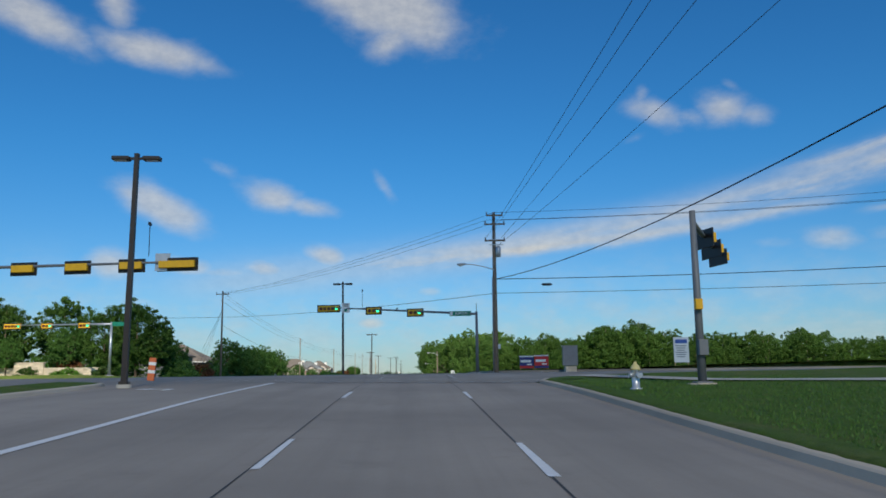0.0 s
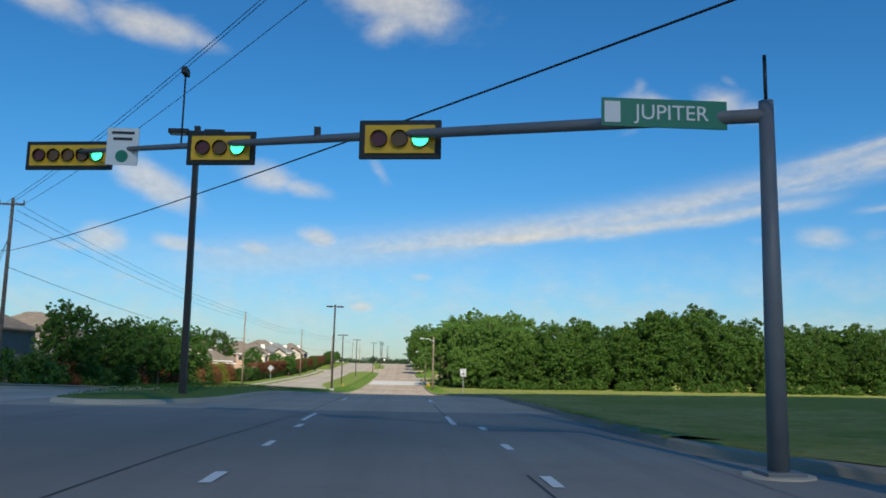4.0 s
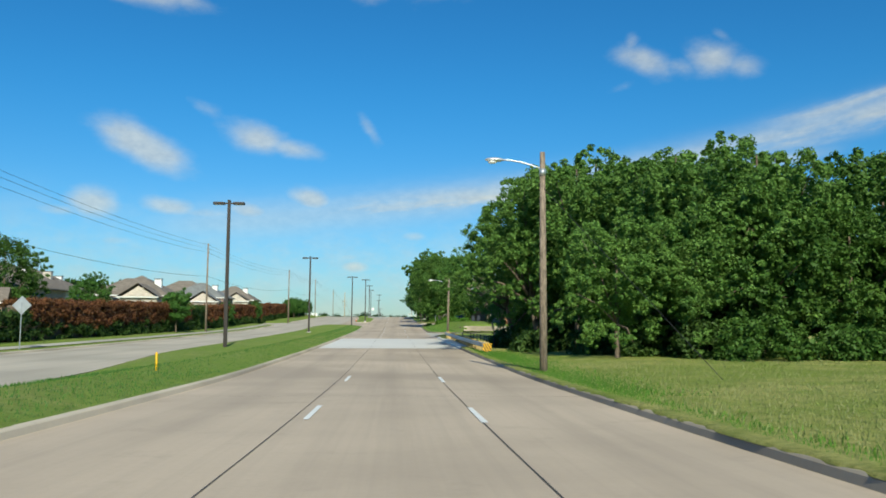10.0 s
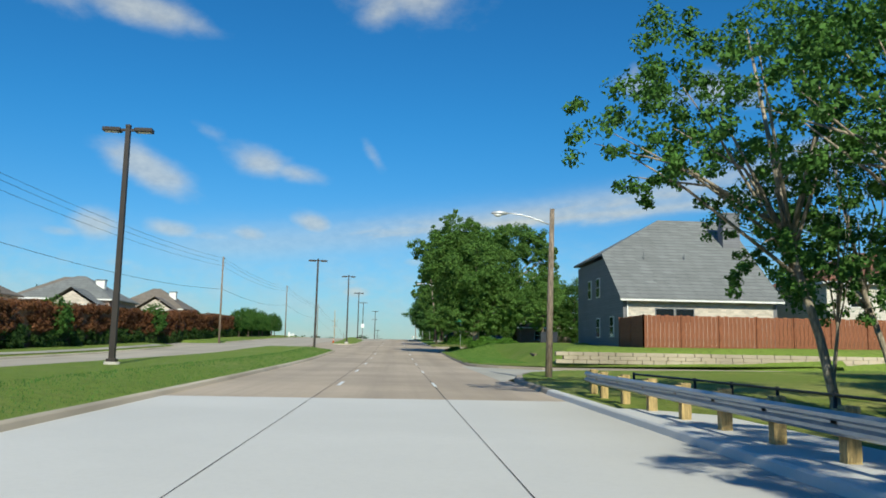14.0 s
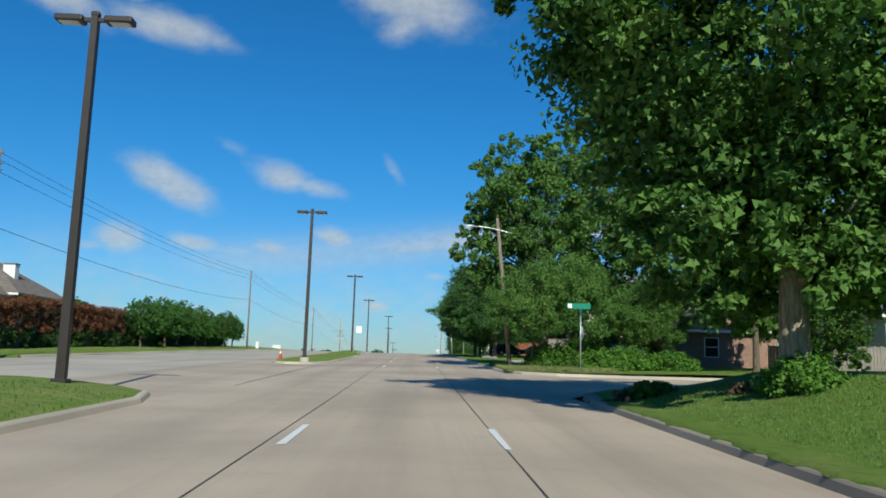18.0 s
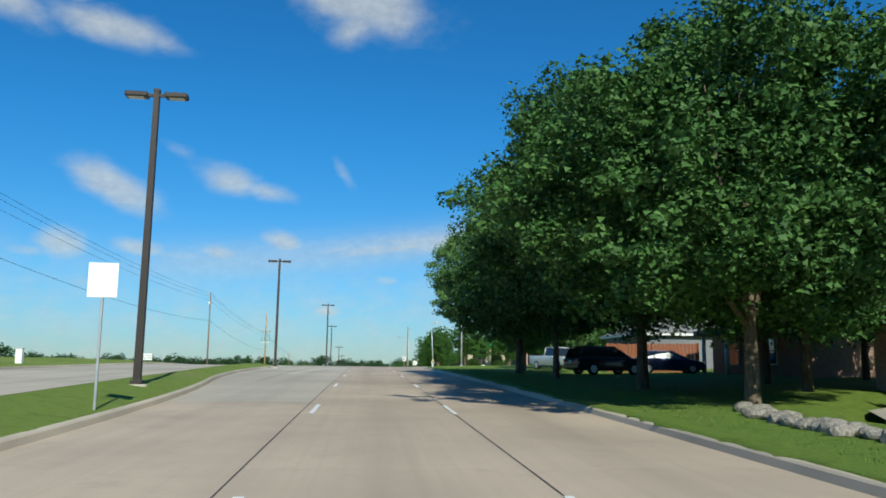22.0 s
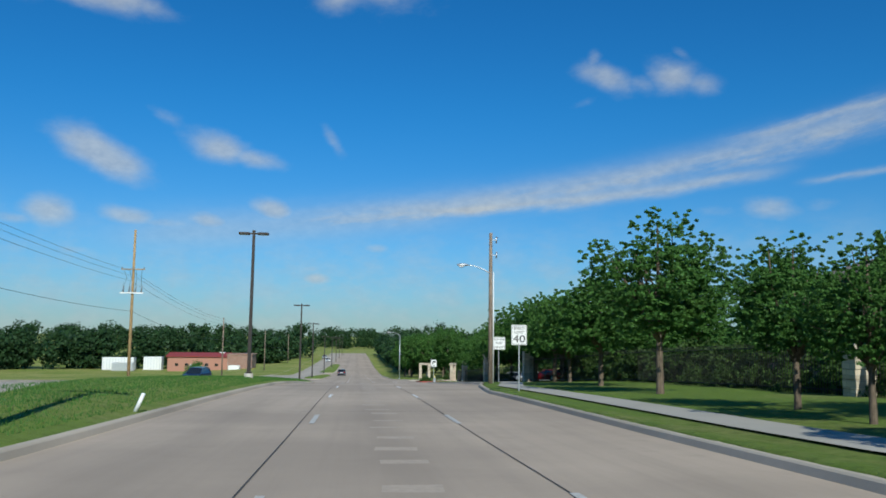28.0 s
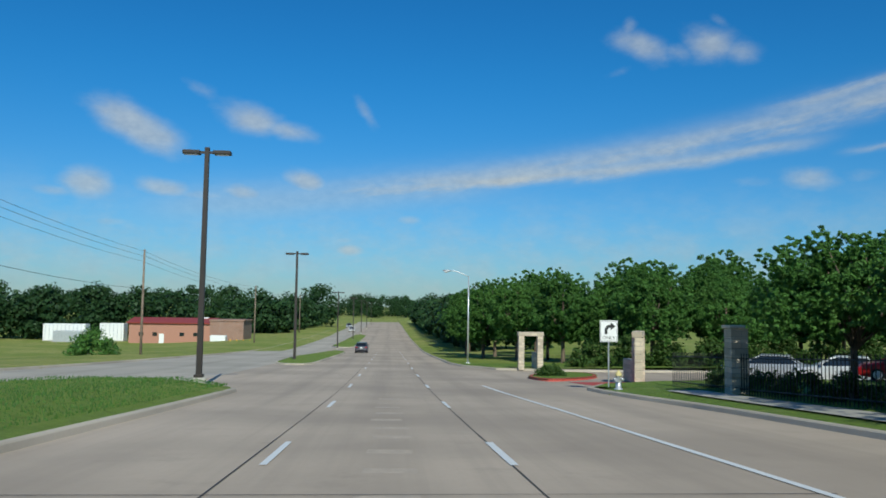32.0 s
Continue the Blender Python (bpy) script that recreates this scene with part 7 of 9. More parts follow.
for i, (ex, ey, es) in enumerate(((14.4, 209.6, 1.6), (16.6, 206.4, 1.8), (12.6, 213.6, 1.8), (15.0, 212.0, 2.2), (19.5, 208.0, 2.4))):
    bush(ex, ey, es, es, es * 1.2, 370 + i, M_HEDGEGREEN, "dense dark undergrowth beneath the creek trees", clumps=70, per=44, size=0.12)

# low shrubs that close the ground under the far-side trees, and dark planting inside the iron fence
for i in range(14):
    bush(-28.0 - 0.5 * (i % 3), 99.5 + 3.6 * i, 2.0, 2.2, 2.3 + 0.5 * (i % 2), 520 + i, M_HEDGE if i % 5 == 3 else M_LEAFOAK, "loose garden shrub under the far-side trees", clumps=60, per=40, size=0.13)
for i in range(9):
    bush(-33.0 - 3.2 * i, 97.5 - 0.6 * i, 2.4, 1.8, 2.2 + 0.6 * (i % 2), 540 + i, M_HEDGE if i % 4 == 2 else M_LEAFOAK, "loose garden shrub under the far-side trees", clumps=60, per=40, size=0.13)
for i in range(27):
    gy = 508.0 + 3.4 * i
    gx = float(np.interp(gy, [505, 525, 545, 565, 583, 600], [18.2, 18.0, 17.8, 16.6, 15.0, 13.9])) + 1.9
    if gy > 566:
        continue
    bush(gx, gy, 1.3, 2.1, 2.3 + 0.3 * (i % 3), 560 + i, M_HEDGEGREEN, "tall dark evergreen hedge bush behind the fence", clumps=60, per=40, size=0.12)

# bright scrub under the corner tree, clipped shrubs, ivy at a trunk
for i, (x, y, sx, sy, sz) in enumerate(((10.4, 356.2, 2.6, 1.5, 2.1), (13.6, 356.0, 2.2, 1.4, 1.6), (16.6, 356.2, 2.0, 1.4, 1.3), (11.8, 354.4, 2.0, 1.0, 1.3), (8.6, 357.0, 1.2, 1.2, 1.6))):
    bush(x, y, sx, sy, sz, 400 + i, M_SHRUB, "bright green wild shrub at the street corner", clumps=110, per=70, size=0.075)
bush(8.9, 321.9, 1.0, 0.9, 0.8, 410, M_SHRUB, "ivy and weeds round the big tree's foot", clumps=70, per=90, size=0.05)
for i, (x, y, r) in enumerate(((6.5, 327.0, 0.62), (8.3, 323.6, 0.5), (9.3, 324.0, 0.42))):
    bush(x, y, r * 1.2, r, r * 0.55, 415 + i, M_DRYLEAF, "raked brown heap of dry litter on the lawn", "litter_heap", clumps=24, per=40, size=0.05)
bush(7.0, 326.8, 0.8, 0.7, 0.45, 411, M_SHRUB, "bright weeds at the kerb end", clumps=60, per=70, size=0.05)
for i in range(15):
    bush(15.5 + 3.2 * i, 630.4 + 0.5 * (i % 3), 1.9, 1.4, 2.1 + 0.4 * (i % 2), 430 + i, M_HEDGEGREEN, "dense dark hedge bush beyond the entrance", clumps=60, per=44, size=0.12)
for i, (x, y, r, h) in enumerate(((9.6, 616.4, 0.9, 0.85), (15.0, 474.6, 1.0, 1.0), (11.6, 472.0, 0.8, 0.85), (18.6, 506.6, 1.3, 1.3), (20.0, 511.0, 1.2, 1.2))):
    bush(x, y, r, r, h, 420 + i, M_HEDGEGREEN, "clipped round evergreen shrub", clumps=70, per=50, size=0.06)
for i in range(9):
    bush(14.6, 578 + 3.1 * i, 0.9, 1.5, 0.95, 440 + i, M_HEDGEGREEN, "low clipped evergreen hedge bush by the fence", clumps=44, size=0.07)
# Added bush row: its dark leaves stand in for deep shade behind the cars.
for i in range(12):
    bush(33.5 - 0.35 * i, 566.0 + 3.6 * i, 1.8, 2.3, 3.6 + 0.5 * (i % 3), 580 + i, M_HEDGEGREEN, "tall dark evergreen screen added in place of the shade behind the parked cars", clumps=70, per=44, size=0.13)
for i in range(6):
    bush(18.6, 524 + 3.4 * i, 0.9, 1.7, 1.25, 460 + i, M_HEDGEGREEN, "dark evergreen hedge bush behind the fence", clumps=44, size=0.07)
bush(-30.2, 655.0, 2.5, 2.5, 2.9, 480, M_LEAFOAK, "rounded lone bush in the field", clumps=80, size=0.14)
for i, (x, y) in enumerate(((-33, 90.5), (-37, 90.2), (-41, 90), (-50, 90))):
    bush(x, y, 1.7, 0.9, 1.1, 490 + i, M_SHRUB if i % 2 else M_HEDGEGREEN, "rounded shrub before the stone wall", clumps=44, size=0.09)
for i in range(5):
    bush(21.5 + 3.0 * i, 301 + 0.4 * i, 1.7, 1.0, 1.7, 500 + i, M_HEDGEGREEN, "dark clipped shrub before the house", clumps=44, size=0.1)


# far woods: many crowns gathered as one mass
def far_wood(name, spots, seed, label, size=0.6, per=30):
    rng = random.Random(seed)
    cs, rs = [], []
    for x, y, h, w in spots:
        z = surface_z(x, y) if abs(x) < 400 else ground_z(x, y)
        for _ in range(38):
            d = Vector((rng.gauss(0, 1), rng.gauss(0, 1), rng.gauss(0, 1))).normalized()
            cs.append((x + d.x * w * 0.8, y + d.y * w * 0.8, z + h * 0.5 + d.z * h * 0.42))
            rs.append(w * rng.uniform(0.3, 0.5))
    ob = part(name, leaf_mesh(name, cs, rs, per, size, M_FAR, seed, tri=True), M_FAR)
    return tagged(ob, label, "trees", kind="stuff")


rf = random.Random(9)
far_wood("far_wood", [(x + rf.uniform(-4, 4), 905 + 12 * math.sin(x * 0.05) + rf.uniform(-14, 14) + (0 if abs(x) > 25 else 260), rf.uniform(13, 18), rf.uniform(6, 8.5)) for x in range(-330, 330, 7)], 601, "distant belt of trees across the low ground")
far_wood("far_wood", [(-58 - j * 6 + rf.uniform(-3, 3), 786 - j * 2.0 + rf.uniform(-5, 5), rf.uniform(11, 14), rf.uniform(5.0, 6.8)) for j in range(40)], 602, "distant wood behind the low brick building", 0.5, 44)
far_wood("far_wood", [(-95 - rf.uniform(0, 26) - j * 0.4, 420 + j * 9.5, rf.uniform(9, 13), rf.uniform(5, 7)) for j in range(40)], 603, "wood along the far side of the field")
far_wood("far_wood", [(14.5 + rf.uniform(0, 34) * (j % 2), 700 + j * 5.5, rf.uniform(8, 11), rf.uniform(4, 5.5)) for j in range(50)], 604, "wood beside the lower road")
far_wood("far_wood", [(-27 - rf.uniform(2, 22), 812 + j * 6, rf.uniform(8, 11), rf.uniform(4, 6)) for j in range(26)], 605, "trees beside the lower road")
far_wood("far_wood", [(x + rf.uniform(-8, 8), 1260 + rf.uniform(-30, 30), rf.uniform(13, 18), rf.uniform(10, 14)) for x in range(-900, 900, 16)], 606, "farthest line of trees on the horizon", 0.9)
far_wood("far_wood", [(rf.choice((-1, 1)) * rf.uniform(260, 420), y, rf.uniform(11, 15), rf.uniform(8, 11)) for y in range(-200, 900, 13)], 607, "distant trees beyond the houses", 0.8)
far_wood("far_wood", [(x, -240 + rf.uniform(-15, 15), rf.uniform(10, 14), rf.uniform(7, 9)) for x in range(-220, 221, 12)], 608, "distant trees back along the road", 0.8)


# grass tufts and weeds along the right verge
def tufts(name, count, seed, area, h, mat, label, zfun=None):
    g = np.random.default_rng(seed)
    xs, ys = area(g, count)
    verts, faces = [], []
    for x, y in zip(xs, ys):
        z = zfun(x, y) if zfun else ground_z(x, y)
        a = g.random() * 6.28
        hh = h * (0.5 + g.random())
        w = 0.012 + 0.012 * g.random()
        lx, ly = g.normal(0, 0.3) * hh, g.normal(0, 0.3) * hh
        i = len(verts)
        ca, sa = math.cos(a) * w, math.sin(a) * w
        verts += [(x - ca, y - sa, z - 0.02), (x + ca, y + sa, z - 0.02), (x + lx, y + ly, z + hh)]
        faces.append((i, i + 1, i + 2))
    tagged(new(name, mesh_of(name, verts, faces, mat)), label, "grass", kind="stuff")


tufts("grass_blades", 60000, 71, lambda g, n: (5.6 + g.random(n) ** 1.6 * 16, 100 + g.random(n) * 104), 0.07, M_SEED, "dry meadow grass along the kerb")
tufts("grass_blades", 14000, 72, lambda g, n: (5.58 + np.abs(g.normal(0, 0.5, n)), 135 + g.random(n) * 90), 0.08, M_SHRUB, "green weeds growing over the kerb")
tufts("grass_blades", 17000, 73, lambda g, n: (5.6 + g.random(n) ** 1.5 * 6.5, 350.6 + g.random(n) ** 1.3 * 11.0), 0.2, M_SEED, "tall seeding grass at the street corner")
tufts("grass_blades", 12000, 75, lambda g, n: (5.6 + np.abs(g.normal(0, 1.1, n)), 184 + g.random(n) * 36), 0.09, M_SHRUB, "fresh green weeds beside the kerb")
tufts("grass_blades", 26000, 74, lambda g, n: (5.6 + g.random(n) * 5.0, 294 + g.random(n) * 32), 0.045, M_LEAFBIG, "uncut green lawn grass")


tufts("grass_blades", 34000, 76, lambda g, n: (-6.3 - g.random(n) ** 1.4 * 7.0, 506 + g.random(n) * 96), 0.06, M_LEAFOAK, "uneven mown grass of the wide median", lambda x, y: road_z(y) + 0.125 + min(0.36, 0.16 * (-5.75 - x)))
tufts("grass_blades", 40000, 77, lambda g, n: (-6.3 - g.random(n) ** 1.3 * 4.4, 84 + g.random(n) * 240), 0.055, M_LEAFOAK, "uneven mown grass of the long median", lambda x, y: road_z(y) + 0.125 + min(0.36, 0.16 * max(0.0, min(-6.1 - x, x + 11.0))))
tufts("grass_blades", 26000, 78, lambda g, n: (5.6 + g.random(n) ** 1.3 * 3.4, 360 + g.random(n) * 100), 0.028, M_LEAFBIG, "uncut green lawn grass")
tufts("grass_blades", 26000, 79, lambda g, n: (5.6 + g.random(n) ** 1.2 * 9.0, -2 + g.random(n) * 33), 0.05, M_LEAFBIG, "grass blades at the junction corner")


# ---- guard rail and bridge ----
RAIL = [(6.05, 217.6), (6.02, 224), (6.0, 230), (6.0, 244), (6.0, 252), (6.0, 258.4), (6.2, 260.4)]


def w_beam(name, pts, zmid, parent):
    """A two-ridged guard rail plate swept along a plan line."""
    prof = [(-0.02, -0.155), (-0.085, -0.11), (-0.085, -0.06), (-0.01, -0.02), (-0.01, 0.02), (-0.085, 0.06), (-0.085, 0.11), (-0.02, 0.155), (0.0, 0.15), (-0.065, 0.1), (-0.065, 0.07), (0.01, 0.02), (0.01, -0.02), (-0.065, -0.07), (-0.065, -0.1), (0.0, -0.15)]
    pts = densify(pts, 1.0, False)
    verts, faces, k_ = [], [], len(prof)
    for i, p in enumerate(pts):
        a, b = pts[max(i - 1, 0)], pts[min(i + 1, len(pts) - 1)]
        d = Vector((b[0] - a[0], b[1] - a[1])).normalized()
        for o, h in prof:
            verts.append((p[0] + d.y * o, p[1] - d.x * o, road_z(p[1]) + zmid + h))
    for i in range(len(pts) - 1):
        for s in range(k_):
            faces.append((i * k_ + s, i * k_ + (s + 1) % k_, (i + 1) * k_ + (s + 1) % k_, (i + 1) * k_ + s))
    faces += [tuple(range(k_)), tuple(range((len(pts) - 1) * k_, len(pts) * k_))[::-1]]
    return part(name, mesh_of(name, verts, faces, M_STEEL), M_STEEL, parent)


gr = thing("guard_rail", "galvanised steel guard rail on timber posts beside the bridge", "guard rail")
w_beam("rail", RAIL, 0.66, gr)
_pts = densify(RAIL, 2.0, False)
for x, y in _pts:
    part("post", box(0.2, 0.2, 0.95, (x + 0.2, y, road_z(y) - 0.08), 0.01), M_POST, gr, "square timber post")
    part("blockout", box(0.14, 0.18, 0.34, (x + 0.06, y, road_z(y) + 0.49), 0.008), M_POST, gr)
MK_S = 0.8
mk = thing("hazard_marker", "black and yellow striped object marker on the rail end", "road sign", (6.12, 217.2, road_z(217)))
p = part("plate", box(0.72, 0.02, 0.62, (0.1, 0, 0.36), 0.004), M_YELLOW, mk)


def clip_x(poly, edge, side):
    """Cuts an outline off at a vertical edge; side: 1 keeps what is beyond it, -1 what is before."""
    out = []
    for (ax, az), (bx, bz) in zip(poly, poly[1:] + poly[:1]):
        if (ax - edge) * side >= 0:
            out.append((ax, az))
        if (ax - edge) * (bx - edge) < 0:
            u = (edge - ax) / (bx - ax)
            out.append((edge, az + (bz - az) * u))
    return out


for i in range(5):
    x0 = -0.26 + i * 0.22
    shape = clip_x(clip_x([(x0, 0.37), (x0 + 0.11, 0.37), (x0 - 0.24, 0.97), (x0 - 0.35, 0.97)], -0.25, 1), 0.45, -1)
    if len(shape) > 2:
        part("stripe", prism(shape, 0.006, "y", (0, -0.014, 0)), M_SIGNBLACK, p, "black diagonal stripe")
part("terminal", box(0.5, 0.3, 0.4, (0.1, 0.2, 0.46), 0.04), M_STEEL, mk)
part("post", box(0.1, 0.1, 0.5, (0.1, 0.1, 0)), M_POST, mk)
mk.scale = (MK_S, MK_S, MK_S)

# black pipe fence along the creek bank, behind the rail
pf = thing("pipe_fence", "black pipe fence along the creek bank", "fence")
FP = densify([(8.6, 233), (9.4, 240), (9.6, 250), (9.0, 259), (8.4, 263)], 2.2, False)
for x, y in FP:
    part("post", tube([(x, y, road_z(y) - 0.6), (x, y, road_z(y) + 0.72)], 0.045, 8), M_BLACK, pf)
for hh in (0.66, 0.3):
    part("rail", tube([(x, y, road_z(y) + hh) for x, y in FP], 0.035, 8), M_BLACK, pf)
fan_surface("bridge_walk", [(5.4, 230.5), (7.2, 230.5), (7.4, 236), (7.5, 245), (7.4, 253), (6.0, 254.6), (5.4, 254.6)], M_SLAB, 0.15, "new concrete apron at the bridge edge", "bridge")
kerb_line("bridge_kerb", [(5.24, y_) for y_ in (262.0, 252.0, 240.0, 228.0)], False, 0.24, 0.155, M_SLAB, "new white concrete kerb along the bridge")

# ---- houses ----
def window(parent, at, w, h, face, pane_mat=None):
    """A window set in a wall: face is the wall's outward way, 'y-' or 'x-'."""
    x, y, z = at
    if face == "y-":
        f = part("window", box(w + 0.16, 0.08, h + 0.16, (x, y - 0.02, z - 0.08)), M_TRIM, parent, "white-framed window")
        part("pane", box(w, 0.03, h, (x, y - 0.055, z)), pane_mat or M_GLASS, f, "dark window glass")
        part("sash_bar", box(w, 0.03, 0.05, (x, y - 0.075, z + h / 2)), M_TRIM, f)
    else:
        f = part("window", box(0.08, w + 0.16, h + 0.16, (x - 0.02, y, z - 0.08)), M_TRIM, parent, "white-framed window")
        part("pane", box(0.03, w, h, (x - 0.055, y, z)), pane_mat or M_GLASS, f, "dark window glass")
        part("sash_bar", box(0.03, w, 0.05, (x - 0.075, y, z + h / 2)), M_TRIM, f)
    return f


def roof_mesh(w, d, z, rise, kind, over=0.45, thick=0.18):
    """A hip or gable roof over a w by d plan (centred); kind hip, gable_x (ridge along x) or gable_y."""
    a, b = w / 2 + over, d / 2 + over
    bm = bmesh.new()
    if kind == "hip":
        r = max(0.0, min(a, b) * 0.98)
        if a >= b:
            rid = [(-a + r, 0), (a - r, 0)]
        else:
            rid = [(0, -b + r), (0, b - r)]
    elif kind == "gable_x":
        rid = [(-a, 0), (a, 0)]
    else:
        rid = [(0, -b), (0, b)]
    def shell(dz):
        c = [bm.verts.new(v) for v in ((-a, -b, z + dz), (a, -b, z + dz), (a, b, z + dz), (-a, b, z + dz))]
        t_ = [bm.verts.new((rid[0][0], rid[0][1], z + rise + dz)), bm.verts.new((rid[1][0], rid[1][1], z + rise + dz))]
        if abs(rid[0][0]) > 1e-6 or abs(rid[1][0]) > 1e-6 or a >= b and kind != "gable_y":
            faces = [(c[0], c[1], t_[1], t_[0]), (c[2], c[3], t_[0], t_[1]), (c[1], c[2], t_[1]), (c[3], c[0], t_[0])]
        else:
            faces = [(c[0], c[1], t_[0]), (c[2], c[3], t_[1]), (c[1], c[2], t_[1], t_[0]), (c[3], c[0], t_[0], t_[1])]
        return c, faces
    c1, top = shell(thick)
    for f in top:
        if kind == "hip" or len(f) == 4:
            bm.faces.new(f)
    c0, _ = shell(0.0)
    bm.faces.new(c0[::-1])
    for i in range(4):
        j = (i + 1) % 4
        bm.faces.new((c0[i], c0[j], c1[j], c1[i]))
    loose = [v for v in bm.verts if not v.link_faces]
    bmesh.ops.delete(bm, geom=loose, context="VERTS")
    bmesh.ops.recalc_face_normals(bm, faces=bm.faces[:])
    return bm


def house(label, x, y, w, d, wall_h, rise, kind, wall, roof, rz=0.0, base=None, windows=(), chimney=None, lower=None, lower_h=0.0, category="house", name="house"):
    z = surface_z(x, y) - 0.15 if base is None else base
    t = thing(name, label, category, (x, y, z), rz)
    if lower:
        part("wall", box(w, d, lower_h, (0, 0, -0.5)), lower, t, "brick lower wall")
        part("upper_wall", box(w, d, wall_h - lower_h + 0.5, (0, 0, lower_h - 0.5)), wall, t, "siding upper wall")
    else:
        part("wall", box(w, d, wall_h + 0.5, (0, 0, -0.5)), wall, t)
    if kind == "gable_x":
        for s in (-1, 1):
            part("gable", prism([(-d / 2, wall_h), (d / 2, wall_h), (0, wall_h + rise * (d / 2) / (d / 2 + 0.45))], 0.2, "x", (s * (w / 2 - 0.1), 0, 0)), wall, t, "gable end")
    if kind == "gable_y":
        for s in (-1, 1):
            part("gable", prism([(-w / 2, wall_h), (w / 2, wall_h), (0, wall_h + rise * (w / 2) / (w / 2 + 0.45))], 0.2, "y", (0, s * (d / 2 - 0.1), 0)), wall, t, "gable end")
    r = part("roof", roof_mesh(w, d, wall_h, rise, kind), roof, t)
    part("fascia", box(w + 0.92, 0.06, 0.2, (0, -d / 2 - 0.47, wall_h - 0.06)), M_TRIM, t, "pale eaves board")
    part("fascia", box(0.06, d + 0.92, 0.2, (-w / 2 - 0.47, 0, wall_h - 0.06)), M_TRIM, t, "pale eaves board")
    for face, along_, zz, ww, hh in windows:
        at = (along_, -d / 2, zz) if face == "y-" else (-w / 2, along_, zz)
        window(t, at, ww, hh, face)
    if chimney:
        cx, cy, cw, cz, cm = chimney
        c = part("chimney", box(cw, cw * 0.7, cz, (cx, cy, 0.0), 0.02), cm, t)
        part("chimney_cap", box(cw + 0.14, cw * 0.7 + 0.14, 0.14, (cx, cy, cz), 0.02), M_GREYPOLE, c, "dark chimney cap")
    for i in range(2):
        part("vent_pipe", tube([(w * (0.15 - 0.3 * i), d * 0.12, wall_h + rise * 0.55), (w * (0.15 - 0.3 * i), d * 0.12, wall_h + rise * 0.55 + 0.9)], 0.05, 6), M_GREYPOLE, r)
    return t


# far side, behind the hedge
yard = house("two-storey pink brick and white siding house with a brown roof", -45.9, 230.2, 5.4, 14.0, 6.0, 2.5, "hip", M_BRICKPINK, M_ROOFBROWN, 46.6, None, [("x-", -4.0, 3.9, 1.0, 1.4)], (-1.9, 5.0, 1.3, 8.9, M_SIDINGWHITE))
facing = part("front_siding", box(5.34, 0.08, 6.1, (0, -7.03, -0.4)), M_SIDINGWHITE, yard, "white lapped front wall")
for wx, ww in ((-1.5, 0.8), (-0.2, 0.8), (1.75, 0.9)):
    pane = part("window", box(ww, 0.1, 1.5, (wx, -7.08, 3.6)), M_TRIM, facing, "white-framed upper window")
    part("pane", box(ww - 0.12, 0.04, 1.38, (wx, -7.13, 3.66)), M_GLASS, pane)
for wx in (-2.15, 1.05, 2.45):
    part("shutter", box(0.36, 0.06, 1.55, (wx, -7.1, 3.58)), M_GREYPOLE, facing, "dark louvred shutter")
house("low wing house with a long brown shingle roof", -43.8, 244.5, 10.4, 9.0, 3.7, 3.0, "hip", M_BRICKPALE, M_ROOFBROWN, 20, None, [("y-", 0.5, 0.9, 1.2, 1.3)])
house("small gabled brick porch wing with a brown roof", -39.4, 243.4, 4.6, 4.6, 3.2, 1.4, "gable_x", M_BRICK, M_ROOFBROWN, 20, None)
for i, (x, y, w, d, wh, rise, rm, cm) in enumerate(((-51, 273, 12, 11, 5.4, 3.4, M_ROOFBROWN, M_TRIM), (-56, 291, 14, 12, 5.6, 3.4, M_ROOFBROWN, M_BRICKPALE), (-45, 312, 12, 12, 5.2, 3.6, M_ROOFBROWN, M_TRIM), (-54, 335, 14, 12, 5.8, 3.6, M_ROOFBROWN, M_BRICKPALE),
                                                   (-44, 353, 12, 11, 5.0, 3.4, M_ROOFGREY, M_TRIM), (-53, 374, 15, 12, 5.6, 3.8, M_ROOFBROWN, M_TRIM), (-43.5, 388, 12, 11, 4.6, 3.8, M_ROOFBROWN, M_TRIM), (-60, 255, 13, 12, 5.6, 3.4, M_ROOFGREY, M_TRIM), (-62, 310, 14, 12, 5.6, 3.4, M_ROOFBROWN, M_TRIM))):
    house("brick house with a hipped brown shingle roof behind the hedge" if rm is M_ROOFBROWN else "brick house with a hipped grey shingle roof behind the hedge", x, y, w, d, wh, rise, "hip", M_BRICKPALE if i % 2 else M_BRICKPINK, rm, 0, None,
          [("y-", -2.5, 3.4, 1.2, 1.4), ("y-", 2.5, 3.4, 1.2, 1.4)], (w * 0.28, -1.5, 1.2, wh + rise * 0.85, cm))
    if i % 2 == 0:
        g = house("small gabled wing of a brick house", x + w * 0.2, y - d * 0.5 - 1.6, 6, 4, wh - 0.2, 2.2, "gable_y", M_BRICKPALE, rm, 0, None)
for y in (138.5, 157.5):
    house("two-storey grey siding house with a brown roof beyond the junction trees", -44.0, y, 12.5, 11, 5.2, 3.3, "hip", M_SIDING, M_ROOFBROWN, 0, None, [("y-", 2.0, 3.4, 1.2, 1.3), ("y-", -3.0, 3.4, 1.2, 1.3)])

# stone entry wall on the far corner
ew = thing("entry_wall", "curved limestone entry wall with planting beds", "wall", (-42, 92.6, surface_z(-42, 92.6)))
for i in range(5):
    part("wall_length", box(3.2, 0.45, 1.1 + (0.5 if i == 2 else 0.0), (-6.2 + 3.1 * i, 0.12 * (i - 2) ** 2, -0.1), 0.03), M_STONE, ew)
